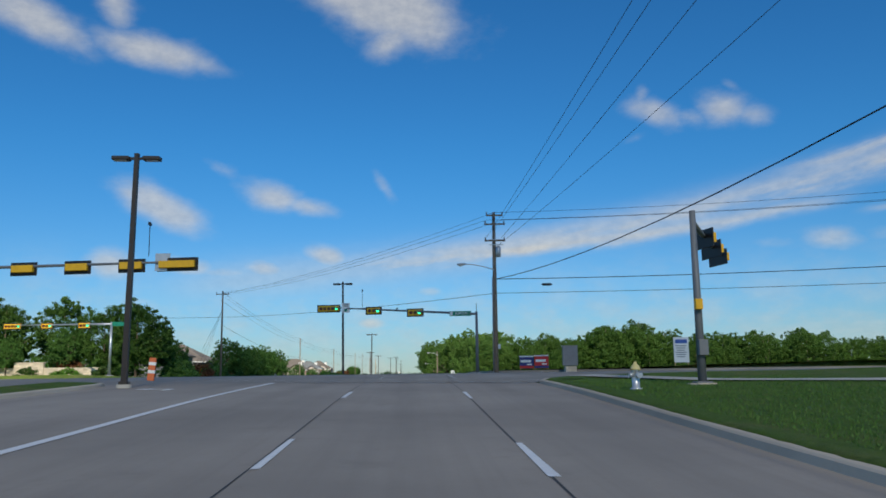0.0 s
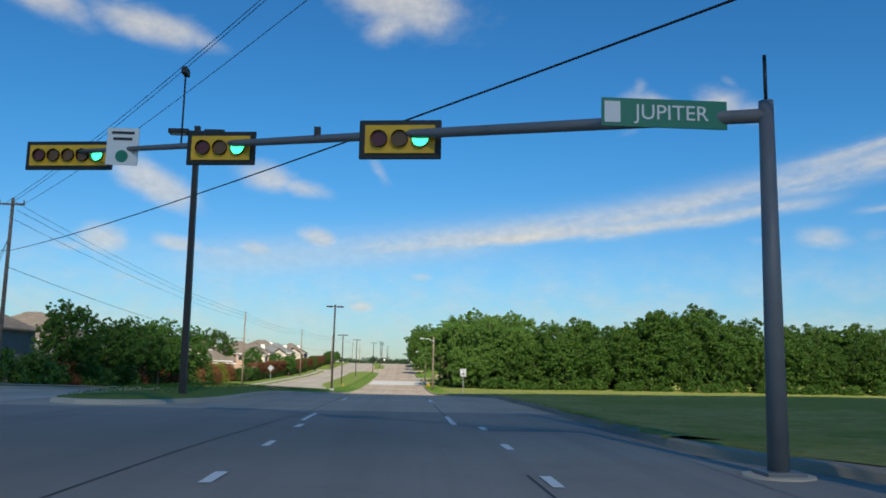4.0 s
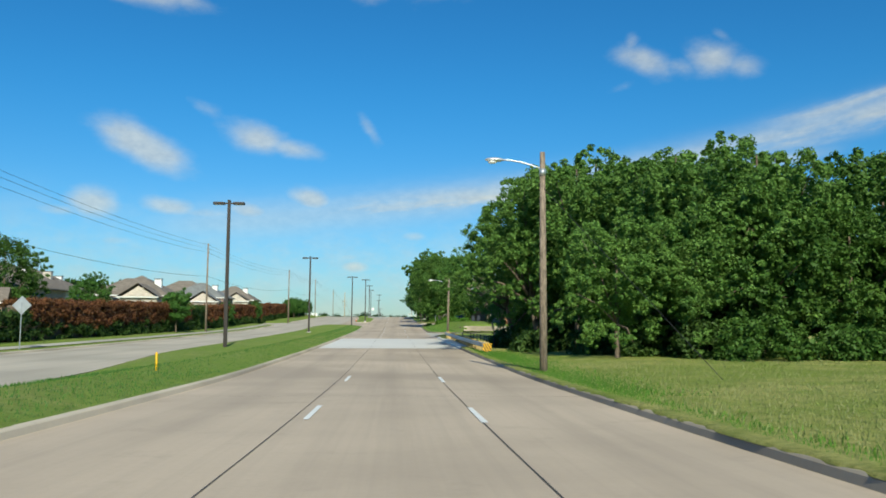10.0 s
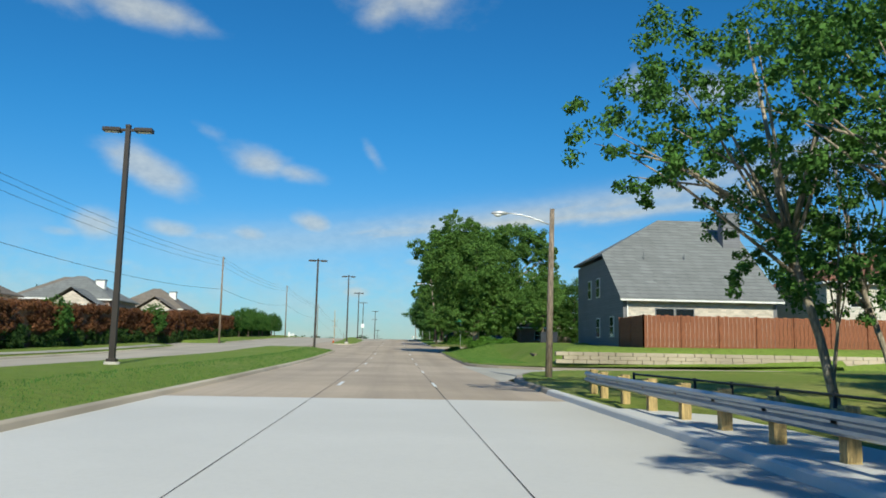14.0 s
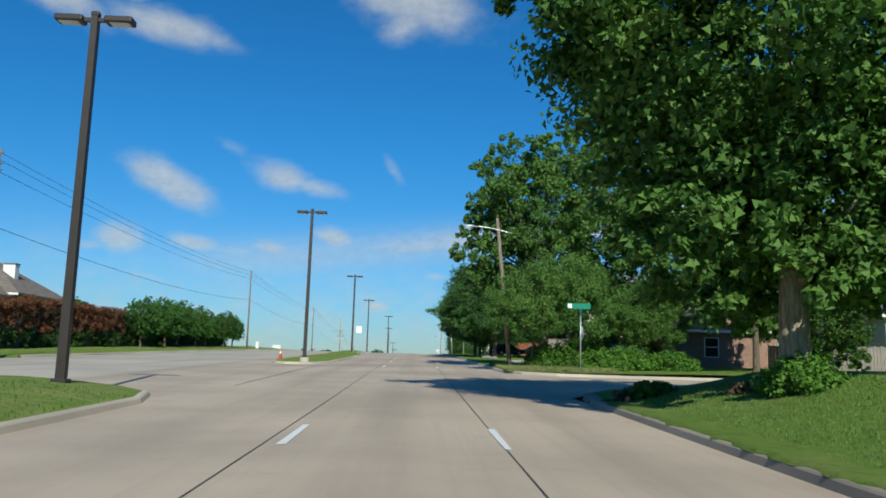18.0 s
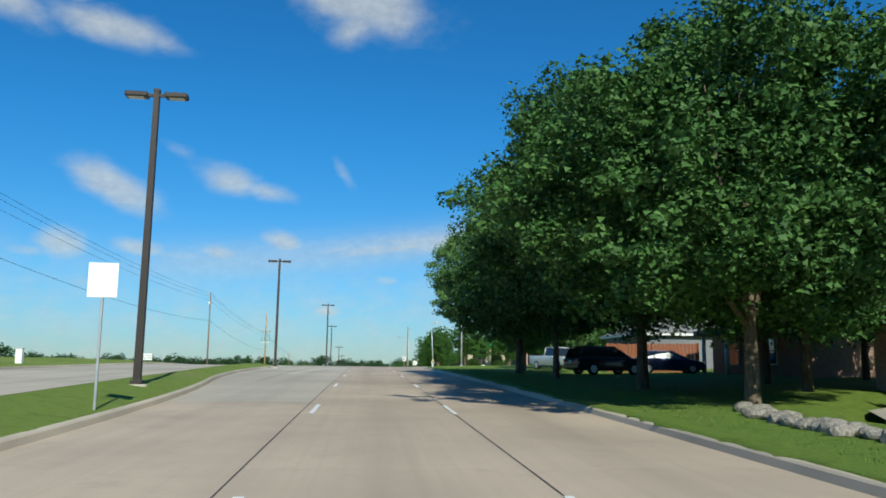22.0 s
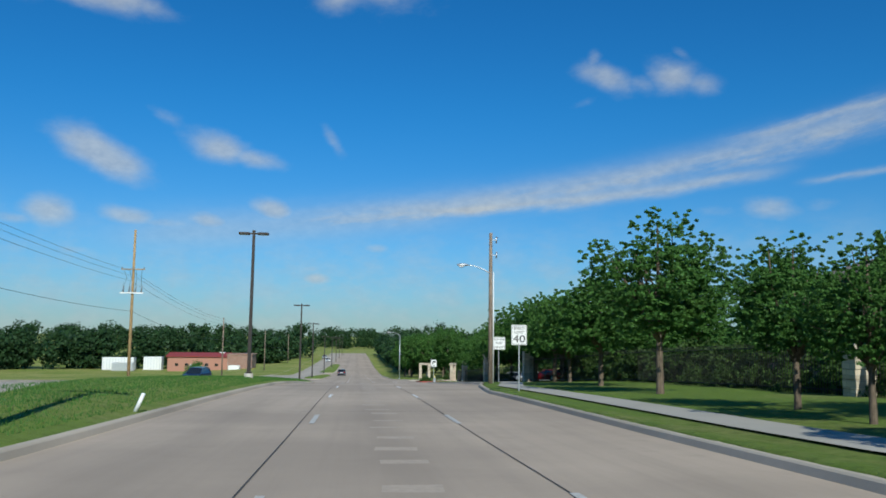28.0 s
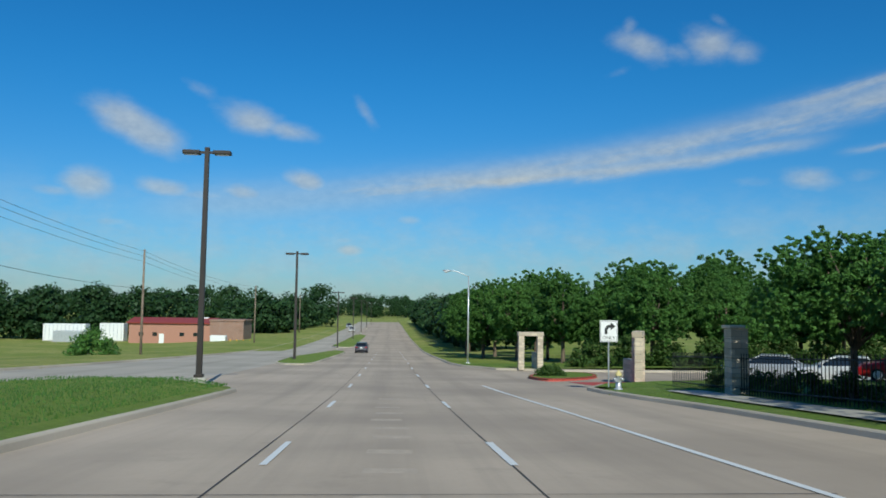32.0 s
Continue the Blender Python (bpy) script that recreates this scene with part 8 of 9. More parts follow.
part("cap", box(3.4, 0.55, 0.12, (0, 0, 1.5), 0.02), M_STONE, ew)

# near side
LOT = road_z(290) + 1.5
def catslide_house(x0, x1, y0, y1, z):
    """A house whose front roof sweeps from a two-storey ridge down to a low eave."""
    t = thing("house", "two-storey house with grey siding, white brick and a long grey roof", "house", (x0, y0, z))
    w, d = x1 - x0, y1 - y0
    for xx in (0.15, w - 0.15):
        part("side_wall", prism([(0, -0.6), (d, -0.6), (d, 7.5), (5.2, 7.5), (0, 3.85)], 0.3, "x", (xx, 0, 0)), M_SIDING, t, "grey lapped siding end wall")
    part("front_wall", box(w - 0.6, 0.25, 4.4, (w / 2, 0.13, -0.6)), M_BRICKPALE, t, "white brick rear wall")
    part("back_wall", box(w - 0.6, 0.25, 8.1, (w / 2, d - 0.13, -0.6)), M_SIDING, t)
    bm = bmesh.new()
    pts = [(-0.35, -0.5, 3.72), (w + 0.35, -0.5, 3.72), (w + 0.35, 10.0, 11.4), (6.0, 10.0, 11.4), (-0.35, 5.1, 7.66), (-0.35, d + 0.4, 7.66), (w + 0.35, d + 0.4, 7.66)]
    up = [bm.verts.new((a, b, c + 0.16)) for a, b, c in pts]
    dn = [bm.verts.new(q) for q in pts]
    for f in ((0, 1, 2, 3, 4), (4, 3, 5), (5, 3, 2, 6)):
        bm.faces.new([up[i] for i in f])
        bm.faces.new([dn[i] for i in f[::-1]])
    rim = (0, 1, 2, 6, 5, 4)
    for a, b in zip(rim, rim[1:] + rim[:1]):
        bm.faces.new((up[a], dn[a], dn[b], up[b]))
    bmesh.ops.recalc_face_normals(bm, faces=bm.faces[:])
    r = part("roof", bm, M_ROOFGREY, t, "long grey shingle roof")
    part("gutter", box(w + 0.7, 0.12, 0.14, (w / 2, -0.56, 3.62), 0.02), M_TRIM, r, "white eaves gutter")
    part("downpipe", tube([(0.3, -0.12, 3.6), (0.3, -0.1, -0.4)], 0.05, 8), M_TRIM, t, "white downpipe")
    for a in (3.2, 4.75):
        f = part("window", box(1.5, 0.1, 1.1, (a, -0.02, 2.05)), M_GREYPOLE, t, "dark-framed window")
        part("pane", box(1.34, 0.03, 0.94, (a, -0.08, 2.13)), M_GLASS, f)
    for yy, zz in ((3.2, 1.0), (7.6, 1.0), (7.6, 4.4), (10.6, 4.4)):
        window(t, (0, yy, zz), 1.0, 1.5, "x-")
    c = part("chimney", box(1.5, 1.1, 11.6, (w - 0.9, 6.6, 0.0), 0.02), M_SIDING, t)
    part("chimney_cap", box(1.64, 1.24, 0.14, (w - 0.9, 6.6, 11.6), 0.02), M_GREYPOLE, c, "dark chimney cap")
    for k_ in range(2):
        part("vent_pipe", tube([(3.0 + 3.4 * k_, 4.4, 7.0), (3.0 + 3.4 * k_, 4.4, 7.9)], 0.05, 6), M_GREYPOLE, r)
    return t


catslide_house(17.6, 29.6, 296.9, 312.2, LOT - 0.1)
house("cream house with a brick base and a rust shingle roof", 40.4, 303.0, 13.0, 11.0, 5.4, 3.0, "hip", M_SIDINGWHITE, M_ROOFRED, 0, LOT - 0.1, [("y-", -2, 1.0, 1.4, 1.4), ("y-", -4, 3.6, 1.2, 1.4)], None, M_BRICK, 2.6)
house("two-storey grey siding house with a brown hip roof", 27.9, 320.2, 14.0, 9.6, 5.6, 2.6, "hip", M_SIDING, M_ROOFBROWN, 0, road_z(312) + 0.9,
      [("x-", -2.2, 3.8, 0.8, 1.3), ("x-", 2.4, 3.6, 0.8, 1.3), ("x-", -2.0, 0.4, 0.9, 1.9), ("y-", -5.0, 3.8, 1.0, 1.4)])
house("white gabled house with an arched side window", 39.6, 368.5, 9.6, 11.0, 4.0, 4.2, "gable_y", M_SIDINGWHITE, M_ROOFGREY, 0, None, [("y-", 1.6, 4.6, 0.9, 1.8), ("y-", -2.5, 1.0, 1.2, 1.4)])
house("brick garage house beyond the side street", 24.5, 371.0, 8.0, 8.0, 2.8, 2.6, "gable_y", M_BRICK, M_ROOFBROWN, 0, None, [("y-", -1.2, 0.9, 1.0, 1.4)])
house("two-storey brick and cream siding house with a grey hip roof", 27.3, 404.5, 15.0, 13.0, 7.1, 3.4, "hip", M_SIDINGWHITE, M_ROOFGREY, 0, None,
      [("x-", -3.6, 4.6, 1.0, 1.8), ("x-", 1.0, 4.6, 1.2, 1.6), ("y-", 2.5, 4.8, 1.2, 1.5)], (-7.3, 3.5, 0.9, 8.6, M_TRIM), M_BRICKPINK, 3.9)
part_h = house("shaded brick house with a porch on white columns", 30.5, 430.0, 13.0, 12.0, 3.0, 3.2, "hip", M_BRICK, M_ROOFGREY, 0, None, [("x-", -2.5, 0.8, 1.2, 1.5), ("x-", 2.5, 0.8, 1.2, 1.5)])
for yy in (-3.5, 0.0, 3.5):
    part("porch_column", tube([(-8.2, yy, 0), (-8.2, yy, 2.7)], [0.14, 0.12], 12), M_TRIM, part_h, "white porch column")
part("porch_roof", box(2.6, 9.0, 0.3, (-7.2, 0, 2.7)), M_ROOFGREY, part_h)
house("grey garage house at the end of the drive", 31.5, 458.0, 14.0, 11.0, 3.0, 3.4, "hip", M_SIDING, M_ROOFGREY, 0, None, [("x-", 1.5, 0.9, 1.4, 1.2)])
house("tan apartment house with a brown roof behind the oaks", 36.0, 516.0, 16.0, 14.0, 6.0, 3.2, "hip", M_TAN, M_ROOFBROWN, 0, None, [("x-", -3.5, 1.0, 1.2, 1.5), ("x-", 3.5, 1.0, 1.2, 1.5), ("x-", -3.5, 3.9, 1.2, 1.5), ("x-", 3.5, 3.9, 1.2, 1.5)])
house("tan apartment house with a brown roof behind the oaks", 38.0, 545.0, 16.0, 20.0, 6.0, 3.2, "hip", M_TAN, M_ROOFBROWN, 0, None, [("x-", -6, 1.0, 1.2, 1.5), ("x-", 0, 1.0, 1.2, 1.5), ("x-", 6, 3.9, 1.2, 1.5)])

# low utility building and plant in the field across the road
FZ = -7.3
ub = thing("utility_building", "low tan brick building with a red metal roof", "building", (-49.0, 762.0, FZ))
part("wall", box(18.5, 10, 4.9, (0, 0, -0.5)), M_TANRED, ub)
part("roof", roof_mesh(18.5, 10, 4.4, 1.1, "gable_x", 0.5), M_REDMETAL, ub, "red metal roof")
part("brick_block", box(7.5, 11, 5.6, (12.6, -0.5, -0.5)), M_BRICK, ub, "dark red brick block")
part("parapet", box(7.9, 11.4, 0.35, (12.6, -0.5, 5.1)), M_BRICK, ub)
part("roof_vent", box(1.6, 1.2, 0.6, (6.5, 0, 5.2), 0.05), M_SIGN, ub)
part("tank", box(3.4, 2.4, 2.0, (11.4, -8.5, 0.0), 0.2), M_SIGN, ub, "white equipment tank")
part("door", box(1.1, 0.1, 2.1, (-2, -5.05, 0)), M_SIGN, ub)
for sx in (-6.5, -3.5, 2.5, 5.5):
    part("window", box(1.0, 0.1, 0.8, (sx, -5.05, 1.6)), M_GLASS, ub)
for nm, xx, yy, sx, sy, sz, lab in (("container", -74.5, 764, 9.5, 3.0, 3.8, "white ribbed storage container"), ("generator", -71.6, 758, 6.2, 2.6, 2.4, "pale grey generator on a slab"), ("container", -64.5, 766, 5.5, 3.0, 4.0, "white ribbed storage container")):
    t = thing(nm, lab, "container", (xx, yy, FZ))
    b = part("body", box(sx, sy, sz, (0, 0, 0.1), 0.05), M_SIGN if nm == "container" else M_ALU, t)
    part("plinth", box(sx + 0.4, sy + 0.4, 0.15, (0, 0, -0.05)), M_WALK, t)
    for i in range(int(sx / 0.9)):
        part("rib", box(0.12, 0.06, sz - 0.4, (-sx / 2 + 0.5 + 0.9 * i, -sy / 2 - 0.03, 0.3)), M_ALU, b)
for i in range(9):
    bm = tube([(-34.0 + i * 1.5, 748.0 - 0.7 * i, FZ + 0.2), (-34.0 + i * 1.5, 748.0 - 0.7 * i, FZ + 1.4)], 0.1, 8)
    tagged(part("bollard", bm, M_YELLOW), "yellow steel bollard beside the building", "bollard", "yellow bollards")
bb = thing("notice_board", "slatted white board on two posts in the grass", "notice board", (-34.0, 509.5, surface_z(-34, 509.5)))
for s in (-0.95, 0.95):
    part("post", box(0.14, 0.14, 1.5, (s, 0, -0.1)), M_WOODPOLE, bb)
for i in range(3):
    part("slat", box(2.1, 0.06, 0.26, (0, -0.09, 0.45 + 0.36 * i)), M_SIGN, bb)


# ---- fences, walls and gates ----
def board_fence(name, pts, h, mat, label, bw=0.28, base=None):
    t = thing(name, label, "fence")
    share = None
    for (x0, y0), (x1, y1) in zip(pts, pts[1:]):
        L_ = math.hypot(x1 - x0, y1 - y0)
        n = max(1, int(L_ / bw))
        ang = math.degrees(math.atan2(y1 - y0, x1 - x0))
        for i in range(n):
            u = (i + 0.5) / n
            x, y = x0 + (x1 - x0) * u, y0 + (y1 - y0) * u
            z = (surface_z(x, y) if base is None else base) - 0.1
            if share is None:
                bm = box(bw * 0.94, 0.025, h, (0, 0, 0), 0.006)
                share = part("board", bm, mat, t)
                ob = share
            else:
                ob = new("board", share.data)
                ob.parent = t
            ob.matrix_basis = pose(x, y, z + 0.03 * math.sin(i * 2.7), 0, 0, ang)
        m = max(1, int(L_ / 2.5))
        for i in range(m + 1):
            u = i / m
            x, y = x0 + (x1 - x0) * u, y0 + (y1 - y0) * u
            z = (surface_z(x, y) if base is None else base) - 0.1
            part("post", box(0.1, 0.1, h + 0.05, (x, y - 0.06, z)), mat, t)
    return t


board_fence("wood_fence", [(17.2, 290.6), (44, 291.4)], 2.35, M_CEDAR, "stained red cedar privacy fence above the stone wall", 0.3, LOT - 0.05)
board_fence("wood_fence", [(17.2, 296.6), (17.2, 290.6)], 2.35, M_CEDAR, "stained red cedar privacy fence return", 0.3, LOT - 0.05)
board_fence("wood_fence", [(19.6, 397.9), (17.1, 397.6), (12.9, 381.6), (23, 380.6)], 2.2, M_GREYFENCE, "dark weathered board fence beside the driveway", 0.24)
board_fence("wood_fence", [(24.5, 351.5 + 8), (34, 360)], 1.8, M_GREYFENCE, "weathered grey board fence by the white house", 0.24)
board_fence("wood_fence", [(20.2, 467.6), (32, 468.4)], 1.9, M_CEDAR, "orange-brown cedar fence behind the bins", 0.26)
board_fence("wood_fence", [(17.6, 440.2), (24.0, 438.6)], 2.2, M_CEDAR, "red-brown cedar fence beyond the parked cars", 0.26)


def stone_wall(name, pts, h, thick, label, mat, base=None):
    """A dry wall of separate blocks in courses."""
    t = thing(name, label, "wall")
    rng = random.Random(77)
    kinds = [box(1.0, thick, 0.24, (0, 0, 0), 0.02) for _ in range(1)]
    me = bpy.data.meshes.new("block")
    kinds[0].to_mesh(me)
    kinds[0].free()
    me.materials.append(mat)
    for (x0, y0), (x1, y1) in zip(pts, pts[1:]):
        L_ = math.hypot(x1 - x0, y1 - y0)
        ang = math.degrees(math.atan2(y1 - y0, x1 - x0))
        for c in range(max(1, round(h / 0.25))):
            s = 0.5 * (c % 2)
            while s < L_:
                w = rng.uniform(0.75, 1.25)
                u = min(1.0, (s + w / 2) / L_)
                x, y = x0 + (x1 - x0) * u, y0 + (y1 - y0) * u
                ob = new("block", me)
                ob.parent = t
                z = (surface_z(x, y) if base is None else base)
                ob.matrix_basis = pose(x, y, z - 0.1 + c * 0.25, 0, 0, ang + rng.uniform(-1, 1)) @ Matrix.Diagonal((w * 0.97, 1, 1, 1))
                s += w
    return t


stone_wall("retaining_wall", [(10.6, 287.8), (40, 289.2)], 0.8, 0.4, "low pale stone retaining wall above the lane", M_WALLSTONE, road_z(288) + 0.5)
rw_ = thing("retaining_wall", "dark weathered timber retaining wall in the lawn", "wall")
for i in range(14):
    y = 297.4 + i
    part("sleeper", box(0.25, 1.0, 0.72, (10.9 + 0.09 * i, y, road_z(y) + 0.1), 0.02), M_BARK, rw_)
for i in range(17):
    for c in range(2):
        rng_ = random.Random(i * 7 + c)
        bm = bmesh.new()
        bmesh.ops.create_icosphere(bm, subdivisions=2, radius=0.2 + 0.05 * (i % 3))
        for v in bm.verts:
            v.co *= 1 + 0.3 * noise.noise(v.co * 4 + Vector((i, c, 0)))
            v.co.z *= 0.55
        ob = part("rock", bm, M_ROCK)
        y = 389.6 + 0.6 * i + 0.3 * c
        x = 8.5 - 0.06 * i + max(0, i - 10) * 0.2 + rng_.uniform(-0.15, 0.15) + 0.3 * c
        ob.matrix_basis = pose(x, y, surface_z(x, y) + 0.08, 0, 0, 40 * i)
        tagged(ob, "rough pale edging rock of the planting bed", "rock", "edging rocks")


def iron_fence(pts, h, label):
    t = thing("iron_fence", label, "fence")
    me = None
    for (x0, y0), (x1, y1) in zip(pts, pts[1:]):
        L_ = math.hypot(x1 - x0, y1 - y0)
        n = max(1, int(L_ / 0.2))
        for i in range(n + 1):
            u = i / n
            x, y = x0 + (x1 - x0) * u, y0 + (y1 - y0) * u
            if me is None:
                ob = part("picket", box(0.022, 0.022, h, (0, 0, 0)), M_BLACK, t)
                me = ob.data
            else:
                ob = new("picket", me)
                ob.parent = t
            ob.matrix_basis = pose(x, y, surface_z(x, y) - 0.02)
        for hh in (0.2, h - 0.2):
            part("rail", tube([(x0, y0, surface_z(x0, y0) + hh), (x1, y1, surface_z(x1, y1) + hh)], 0.025, 6), M_BLACK, t)
    return t


GATE = [(18.2, 505.0), (18.0, 525.0), (17.2, 547.0), (14.4, 567.2), (13.4, 583.0), (12.9, 598.1)]
for a, b in zip(GATE, GATE[1:]):
    iron_fence([a, b], 2.1 if b[1] < 570 else 1.5, "black wrought iron picket fence between stone pillars")
iron_fence([(18.2, 505), (21.3, 510.5)], 2.1, "black wrought iron picket fence return")
iron_fence([(28, 500), (32.6, 500)], 2.1, "black wrought iron gate panel")
iron_fence([(12.9, 598.1), (12.8, 604.6)], 1.5, "black wrought iron picket fence by the entrance")


def pillar(x, y, h, s=0.85, rz=0.0, label="limestone gate pillar with a flat cap", name="stone_pillar"):
    t = thing(name, label, "pillar", (x, y, surface_z(x, y) - 0.1), rz, "limestone pillars")
    rng = random.Random(int(x * 100 + y))
    n = max(3, round(h / 0.36))
    ch = h / n
    for c in range(n):
        for q in (-1, 1):
            w = s * (0.5 + 0.06 * (1 if (c + (q > 0)) % 2 else -1))
            off = q * (s - w) / 2
            if c % 2:
                part("block", box(w * 0.985, s * rng.uniform(0.98, 1.02), ch * 0.965, (off, 0, c * ch), 0.018), M_STONE, t)
            else:
                part("block", box(s * rng.uniform(0.98, 1.02), w * 0.985, ch * 0.965, (0, off, c * ch), 0.018), M_STONE, t)
    part("cap", box(s + 0.14, s + 0.14, 0.12, (0, 0, h), 0.025), M_STONE, t)
    return t


for (x, y) in GATE:
    if y == 547.0:
        continue
    pillar(x, y, 2.9 if y < 590 else 2.5, 0.85 if y < 590 else 0.65)
for x, y in ((21.3, 510.5), (28, 500), (32.6, 500)):
    pillar(x, y, 2.9, 0.9)
for (xa, ya, xb, yb) in ((12.5, 608.9, 13.05, 610.3), (9.7, 627.8, 11.1, 627.9)):
    t = thing("entrance_arch", "limestone entrance portal with an open doorway", "gateway", (0, 0, 0))
    zb = surface_z(xa, ya) - 0.1
    for x, y in ((xa, ya), (xb, yb)):
        for c in range(6):
            part("block", box(0.42, 0.5, 0.4, (x, y, zb + c * 0.41), 0.02), M_STONE, t)
    part("lintel", box(math.hypot(xb - xa, yb - ya) + 0.5, 0.5, 0.3, ((xa + xb) / 2, (ya + yb) / 2, zb + 2.46), 0.02, rot=Matrix.Rotation(math.atan2(yb - ya, xb - xa), 4, "Z")), M_STONE, t)
    part("side_wall", box(0.4, 2.2, 1.2, (xb, yb + 1.2, zb), 0.02), M_STONE, t)
# red-painted kerb of the entrance island
isl = smooth_outline([(8.2, 612.2), (9.2, 611.6), (12.6, 616.0), (13.4, 622.5), (11.0, 623.0), (8.0, 616.5)], 2)
kerb_line("island_kerb", isl, True, 0.18, 0.15, M_REDKERB, "red-painted kerb round the entrance island")
fan_surface("entrance_island", isl, M_LAWN, 0.14, "small planted entrance island", "median")
fan_surface("brick_paving", [(10, 606.9), (14, 608.2), (15, 612), (9.5, 611.2)], M_REDKERB, 0.012, "red brick paving strip at the entrance", "paving")


# ---- vehicles ----
def wheel(parent, x, y, r, w):
    t_ = part("wheel", tube([(x - w / 2, y, r), (x - w / 2 + 0.02, y, r), (x + w / 2 - 0.02, y, r), (x + w / 2, y, r)], [r * 0.9, r, r, r * 0.9], 20), M_RUBBER, parent, "black tyre")
    part("rim", tube([(x - w / 2 - 0.012, y, r), (x + w / 2 + 0.012, y, r)], r * 0.62, 16), M_ALU, t_, "alloy rim")


def vehicle(label, x, y, rz, paint, kind="sedan", name="car", category="car", z=None):
    """Length runs along local y with the rear at -y."""
    t = thing(name, label, category, (x, y, (surface_z(x, y) if z is None else z) + 0.01), rz)
    if kind == "sedan":
        L_, W, r = 4.75, 1.82, 0.33
        low = [(-2.37, 0.32), (-2.4, 0.62), (-2.34, 0.98), (-1.75, 1.05), (1.15, 0.98), (2.1, 0.82), (2.36, 0.62), (2.38, 0.3), (1.8, 0.2), (-1.9, 0.2)]
        cab = [(-1.95, 1.0), (-1.3, 1.4), (-0.6, 1.5), (0.2, 1.47), (1.25, 0.97)]
    elif kind == "suv":
        L_, W, r = 4.9, 1.95, 0.37
        low = [(-2.42, 0.36), (-2.45, 0.8), (-2.38, 1.08), (-1.8, 1.1), (1.25, 1.08), (2.15, 0.98), (2.44, 0.7), (2.45, 0.36), (1.8, 0.26), (-1.9, 0.26)]
        cab = [(-2.34, 1.08), (-2.1, 1.62), (-1.5, 1.76), (0.2, 1.74), (1.35, 1.06)]
    else:
        L_, W, r = 5.6, 1.95, 0.39
        low = [(-2.75, 0.5), (-2.8, 1.18), (-0.3, 1.18), (1.4, 1.12), (2.55, 1.05), (2.75, 0.85), (2.78, 0.45), (2.0, 0.34), (-2.0, 0.36)]
        cab = [(-0.55, 1.1), (-0.4, 1.78), (0.1, 1.86), (0.65, 1.84), (1.4, 1.1)]
    bm = prism(low, W, "x")
    bmesh.ops.bevel(bm, geom=bm.edges[:], offset=0.07, segments=3, affect="EDGES", profile=0.6)
    for f in bm.faces:
        f.smooth = True
    part("body", bm, paint, t)
    gl = prism(cab, W - 0.16, "x")
    for v in gl.verts:
        if v.co.z > 1.3:
            v.co.x *= 0.8
    part("cabin_glass", gl, M_GLASS, t, "dark glazed cabin")
    top = [(a, b) for a, b in cab if b > max(c[1] for c in cab) - 0.16]
    a0, a1 = min(p_[0] for p_ in top), max(p_[0] for p_ in top)
    part("roof", box((W - 0.16) * 0.8 + 0.02, a1 - a0 + 0.12, 0.07, (0, (a0 + a1) / 2, max(c[1] for c in cab) - 0.05), 0.03), paint, t)
    for s in (-1, 1):
        part("pillar", tube([(s * (W / 2 - 0.09), cab[0][0], cab[0][1]), (s * (W / 2 - 0.2), cab[1][0], cab[1][1])], 0.04, 6), paint, t)
        part("pillar", tube([(s * (W / 2 - 0.09), cab[-1][0], cab[-1][1]), (s * (W / 2 - 0.2), cab[-2][0], cab[-2][1])], 0.035, 6), paint, t)
        part("mirror", box(0.2, 0.12, 0.14, (s * (W / 2 + 0.06), cab[-1][0] - 0.35, 1.0), 0.03), paint, t)
        part("tail_light", box(0.34, 0.06, 0.16 if kind != "pickup" else 0.4, (s * (W / 2 - 0.24), -L_ / 2 - 0.01, 0.78), 0.02), M_TAILRED, t, "red tail light")
        part("head_light", box(0.42, 0.08, 0.16, (s * (W / 2 - 0.28), L_ / 2 - 0.05, 0.66), 0.02), M_CHROME, t, "clear head light")
        for wy in (-L_ * 0.29, L_ * 0.31):
            wheel(t, s * (W / 2 - 0.1), wy, r, 0.22)
    part("rear_bumper", box(W - 0.1, 0.12, 0.2, (0, -L_ / 2 - 0.01, 0.4), 0.04), M_CHROME if kind == "pickup" else paint, t)
    part("number_plate", box(0.32, 0.02, 0.16, (0, -L_ / 2 - 0.045, 0.72), 0.004), M_SIGN, t, "blank pale number plate")
    part("grille", box(0.9 if kind != "pickup" else 1.3, 0.06, 0.2 if kind != "pickup" else 0.36, (0, L_ / 2 - 0.02, 0.5 if kind != "pickup" else 0.58), 0.02), M_CHROME if kind == "pickup" else M_BLACK, t)
    if kind == "pickup":
        part("bed_liner", box(W - 0.3, 1.9, 0.03, (0, -1.75, 1.185)), M_BLACK, t, "dark open load bed")
        part("front_bumper", box(W, 0.16, 0.22, (0, L_ / 2 + 0.02, 0.36), 0.04), M_CHROME, t)
    return t


vehicle("dark grey sedan seen from behind in the outer lane", -3.85, 690.0, 0, M_CARGREY, "sedan")
vehicle("white pickup truck parked under a tree", 15.7, 448.6, 200, M_CARWHITE, "pickup", "pickup_truck", "truck")
vehicle("black sport utility vehicle parked in deep shade", 14.7, 430.9, -74, M_CARBLACK, "suv")
vehicle("dark blue sedan parked in deep shade", 19.9, 434.0, -98, M_CARBLUE, "sedan")
vehicle("navy pickup truck parked by the bins", 25.0, 462.5, -90, M_CARBLUE, "pickup", "pickup_truck", "truck")
vehicle("dark blue sport utility vehicle in the opposite lanes", -19.8, 599.0, 170, M_CARBLUE, "suv")
vehicle("blue sedan parked beside the corner house", 15.9, 365.5, 18, M_CARBLUE, "sedan")
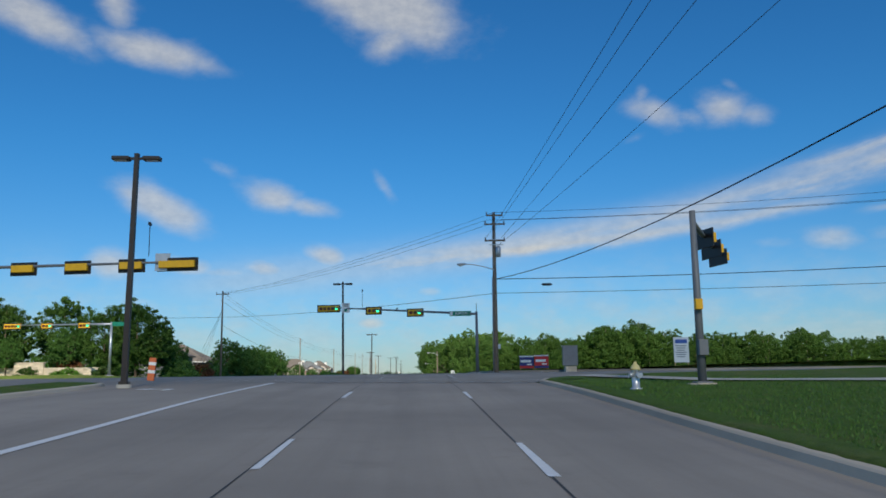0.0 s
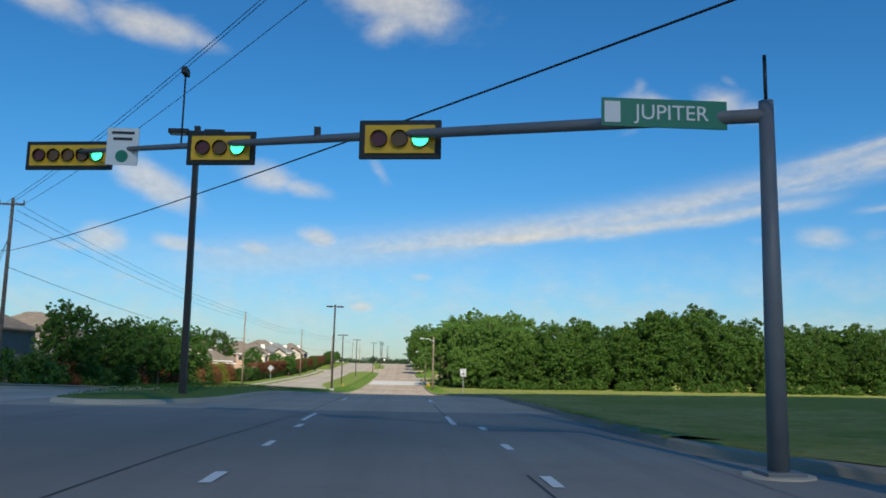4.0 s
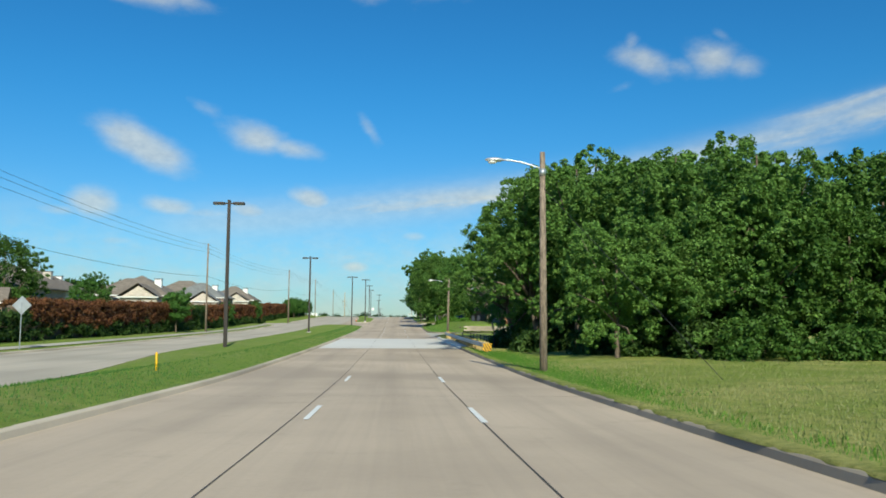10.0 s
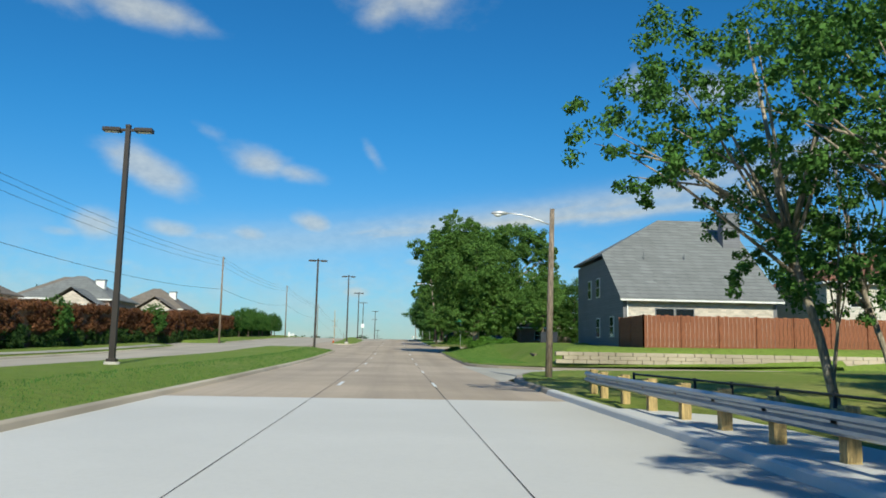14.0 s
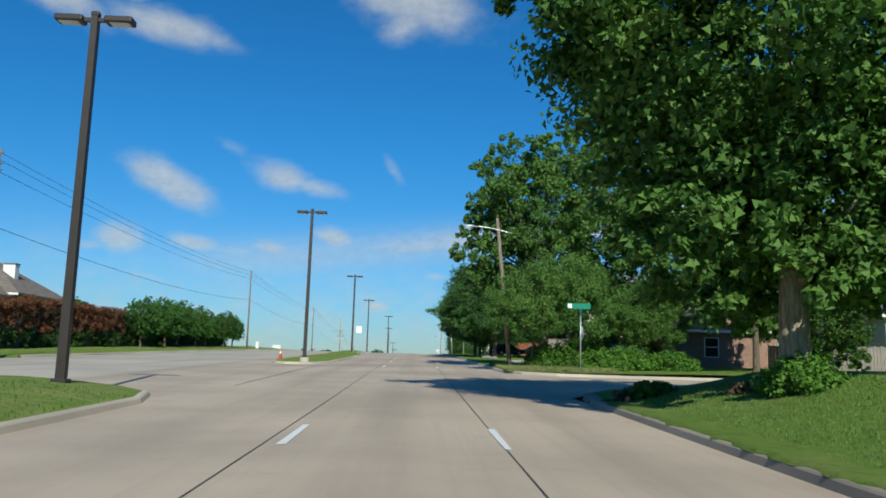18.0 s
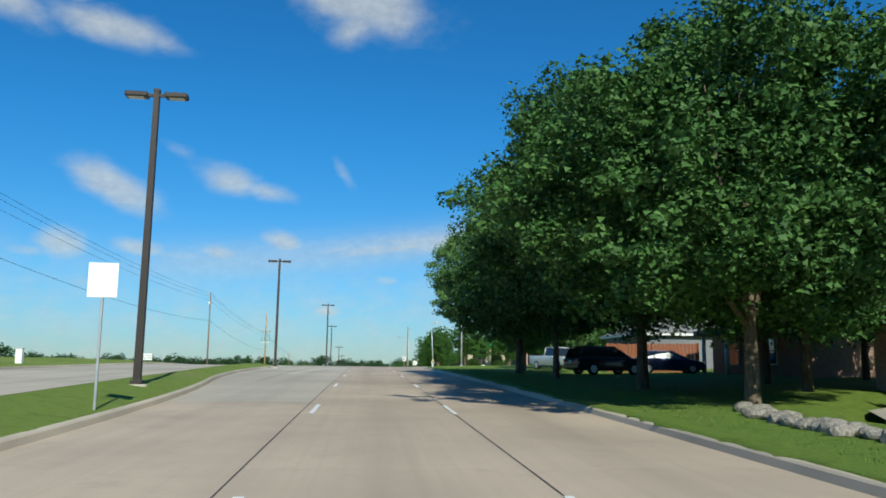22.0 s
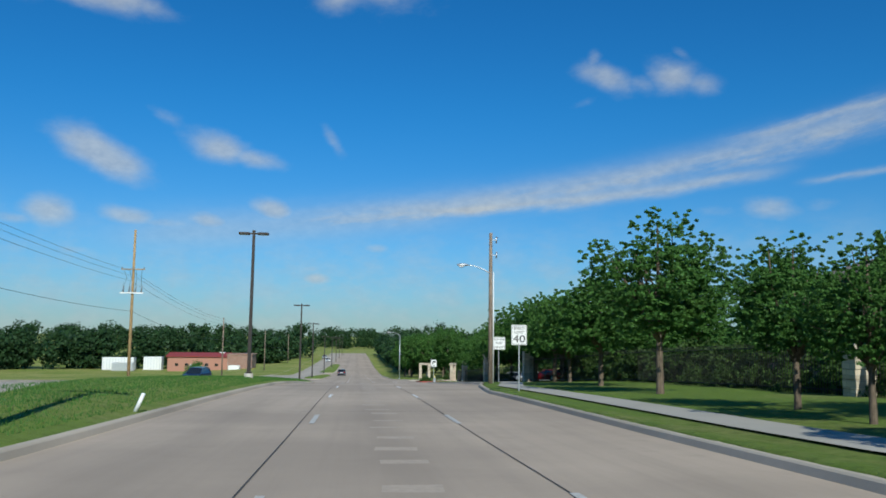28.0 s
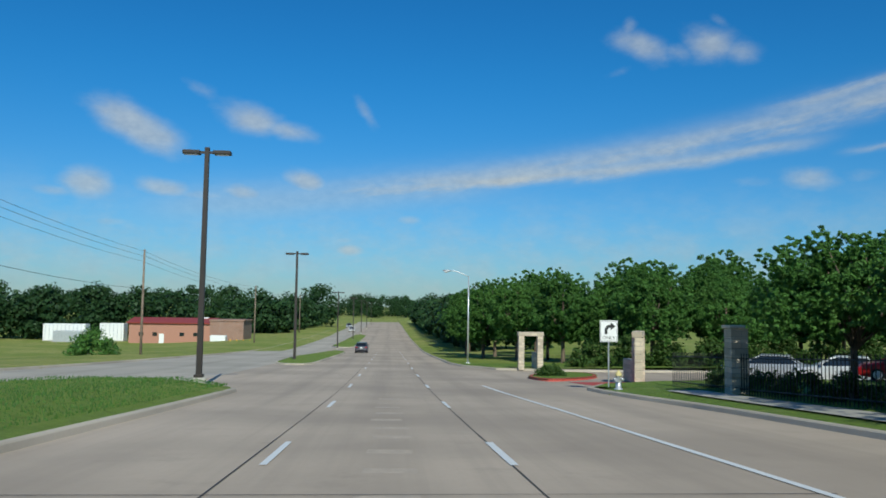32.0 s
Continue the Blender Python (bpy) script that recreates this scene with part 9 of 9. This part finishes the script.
vehicle("black sedan parked beside the board fence", 15.0, 377.6, 75, M_CARBLACK, "sedan")
vehicle("red sedan parked far down the side street", 35.0, 344.0, 90, M_CARRED, "sedan")
for x, y, rz, pm, kd, lb in ((26.7, 602.0, 60, M_CARWHITE, "suv", "white van parked behind the iron fence"), (25.5, 607.0, 60, M_CARRED, "sedan", "red sedan parked behind the iron fence"), (24.5, 611.5, 60, M_CARWHITE, "sedan", "white sedan parked behind the iron fence"),
                             (22.2, 615.5, 60, M_CARSILVER, "sedan", "silver sedan parked behind the iron fence"), (24.5, 592.5, 60, M_CARRED, "suv", "red car parked behind the iron fence")):
    vehicle(lb, x, y, rz, pm, kd)
vehicle("white car coming up the opposite lanes", -11.8, 835.0, 180, M_CARWHITE, "sedan")
vehicle("silver car coming up the opposite lanes", -15.0, 880.0, 180, M_CARSILVER, "suv")


def wheelie_bin(x, y, rz, mat, label):
    t = thing("wheeled_bin", label, "rubbish bin", (x, y, surface_z(x, y)), rz, "wheeled bins")
    bm = prism([(-0.27, 0.08), (0.27, 0.08), (0.33, 1.0), (-0.33, 1.0)], 0.62, "x")
    bmesh.ops.bevel(bm, geom=bm.edges[:], offset=0.03, segments=2, affect="EDGES")
    part("body", bm, mat, t)
    part("lid", box(0.66, 0.74, 0.07, (0, 0, 1.0), 0.03), mat, t)
    part("handle", tube([(-0.25, 0.4, 0.98), (0.25, 0.4, 0.98)], 0.02, 8), M_BLACK, t)
    for s in (-1, 1):
        part("wheel", tube([(s * 0.26, 0.25, 0.11), (s * 0.32, 0.25, 0.11)], 0.11, 12), M_RUBBER, t)


for x, y, rz, m, lb in ((17.6, 462.0, 10, M_BIN, "blue wheeled bin on the lawn edge"), (18.5, 462.3, -8, M_BIN, "blue wheeled bin on the lawn edge"), (19.6, 462.2, 5, M_BINDARK, "dark grey wheeled bin on the lawn edge"),
                        (14.5, 313.4, 0, M_BINDARK, "dark wheeled bin by the house"), (15.4, 313.2, 12, M_BINDARK, "dark wheeled bin by the house")):
    wheelie_bin(x, y, rz, m, lb)
mb = thing("mail_box", "white curbside utility box by the sidewalk", "utility box", (17.2, 503.2, surface_z(17.2, 503.2)))
part("body", box(0.5, 0.4, 0.35, (0, 0, 0), 0.03), M_SIGN, mb)
part("lid", box(0.54, 0.44, 0.06, (0, 0, 0.35), 0.02), M_SIGN, mb)
cb = thing("utility_box", "white utility pedestal beside the far kerb", "utility box", (-26.5, 445.0, surface_z(-26.5, 445)))
part("body", box(0.5, 0.4, 1.1, (0, 0, 0), 0.04), M_SIGN, cb)
part("lid", box(0.54, 0.44, 0.08, (0, 0, 1.1), 0.02), M_ALU, cb)
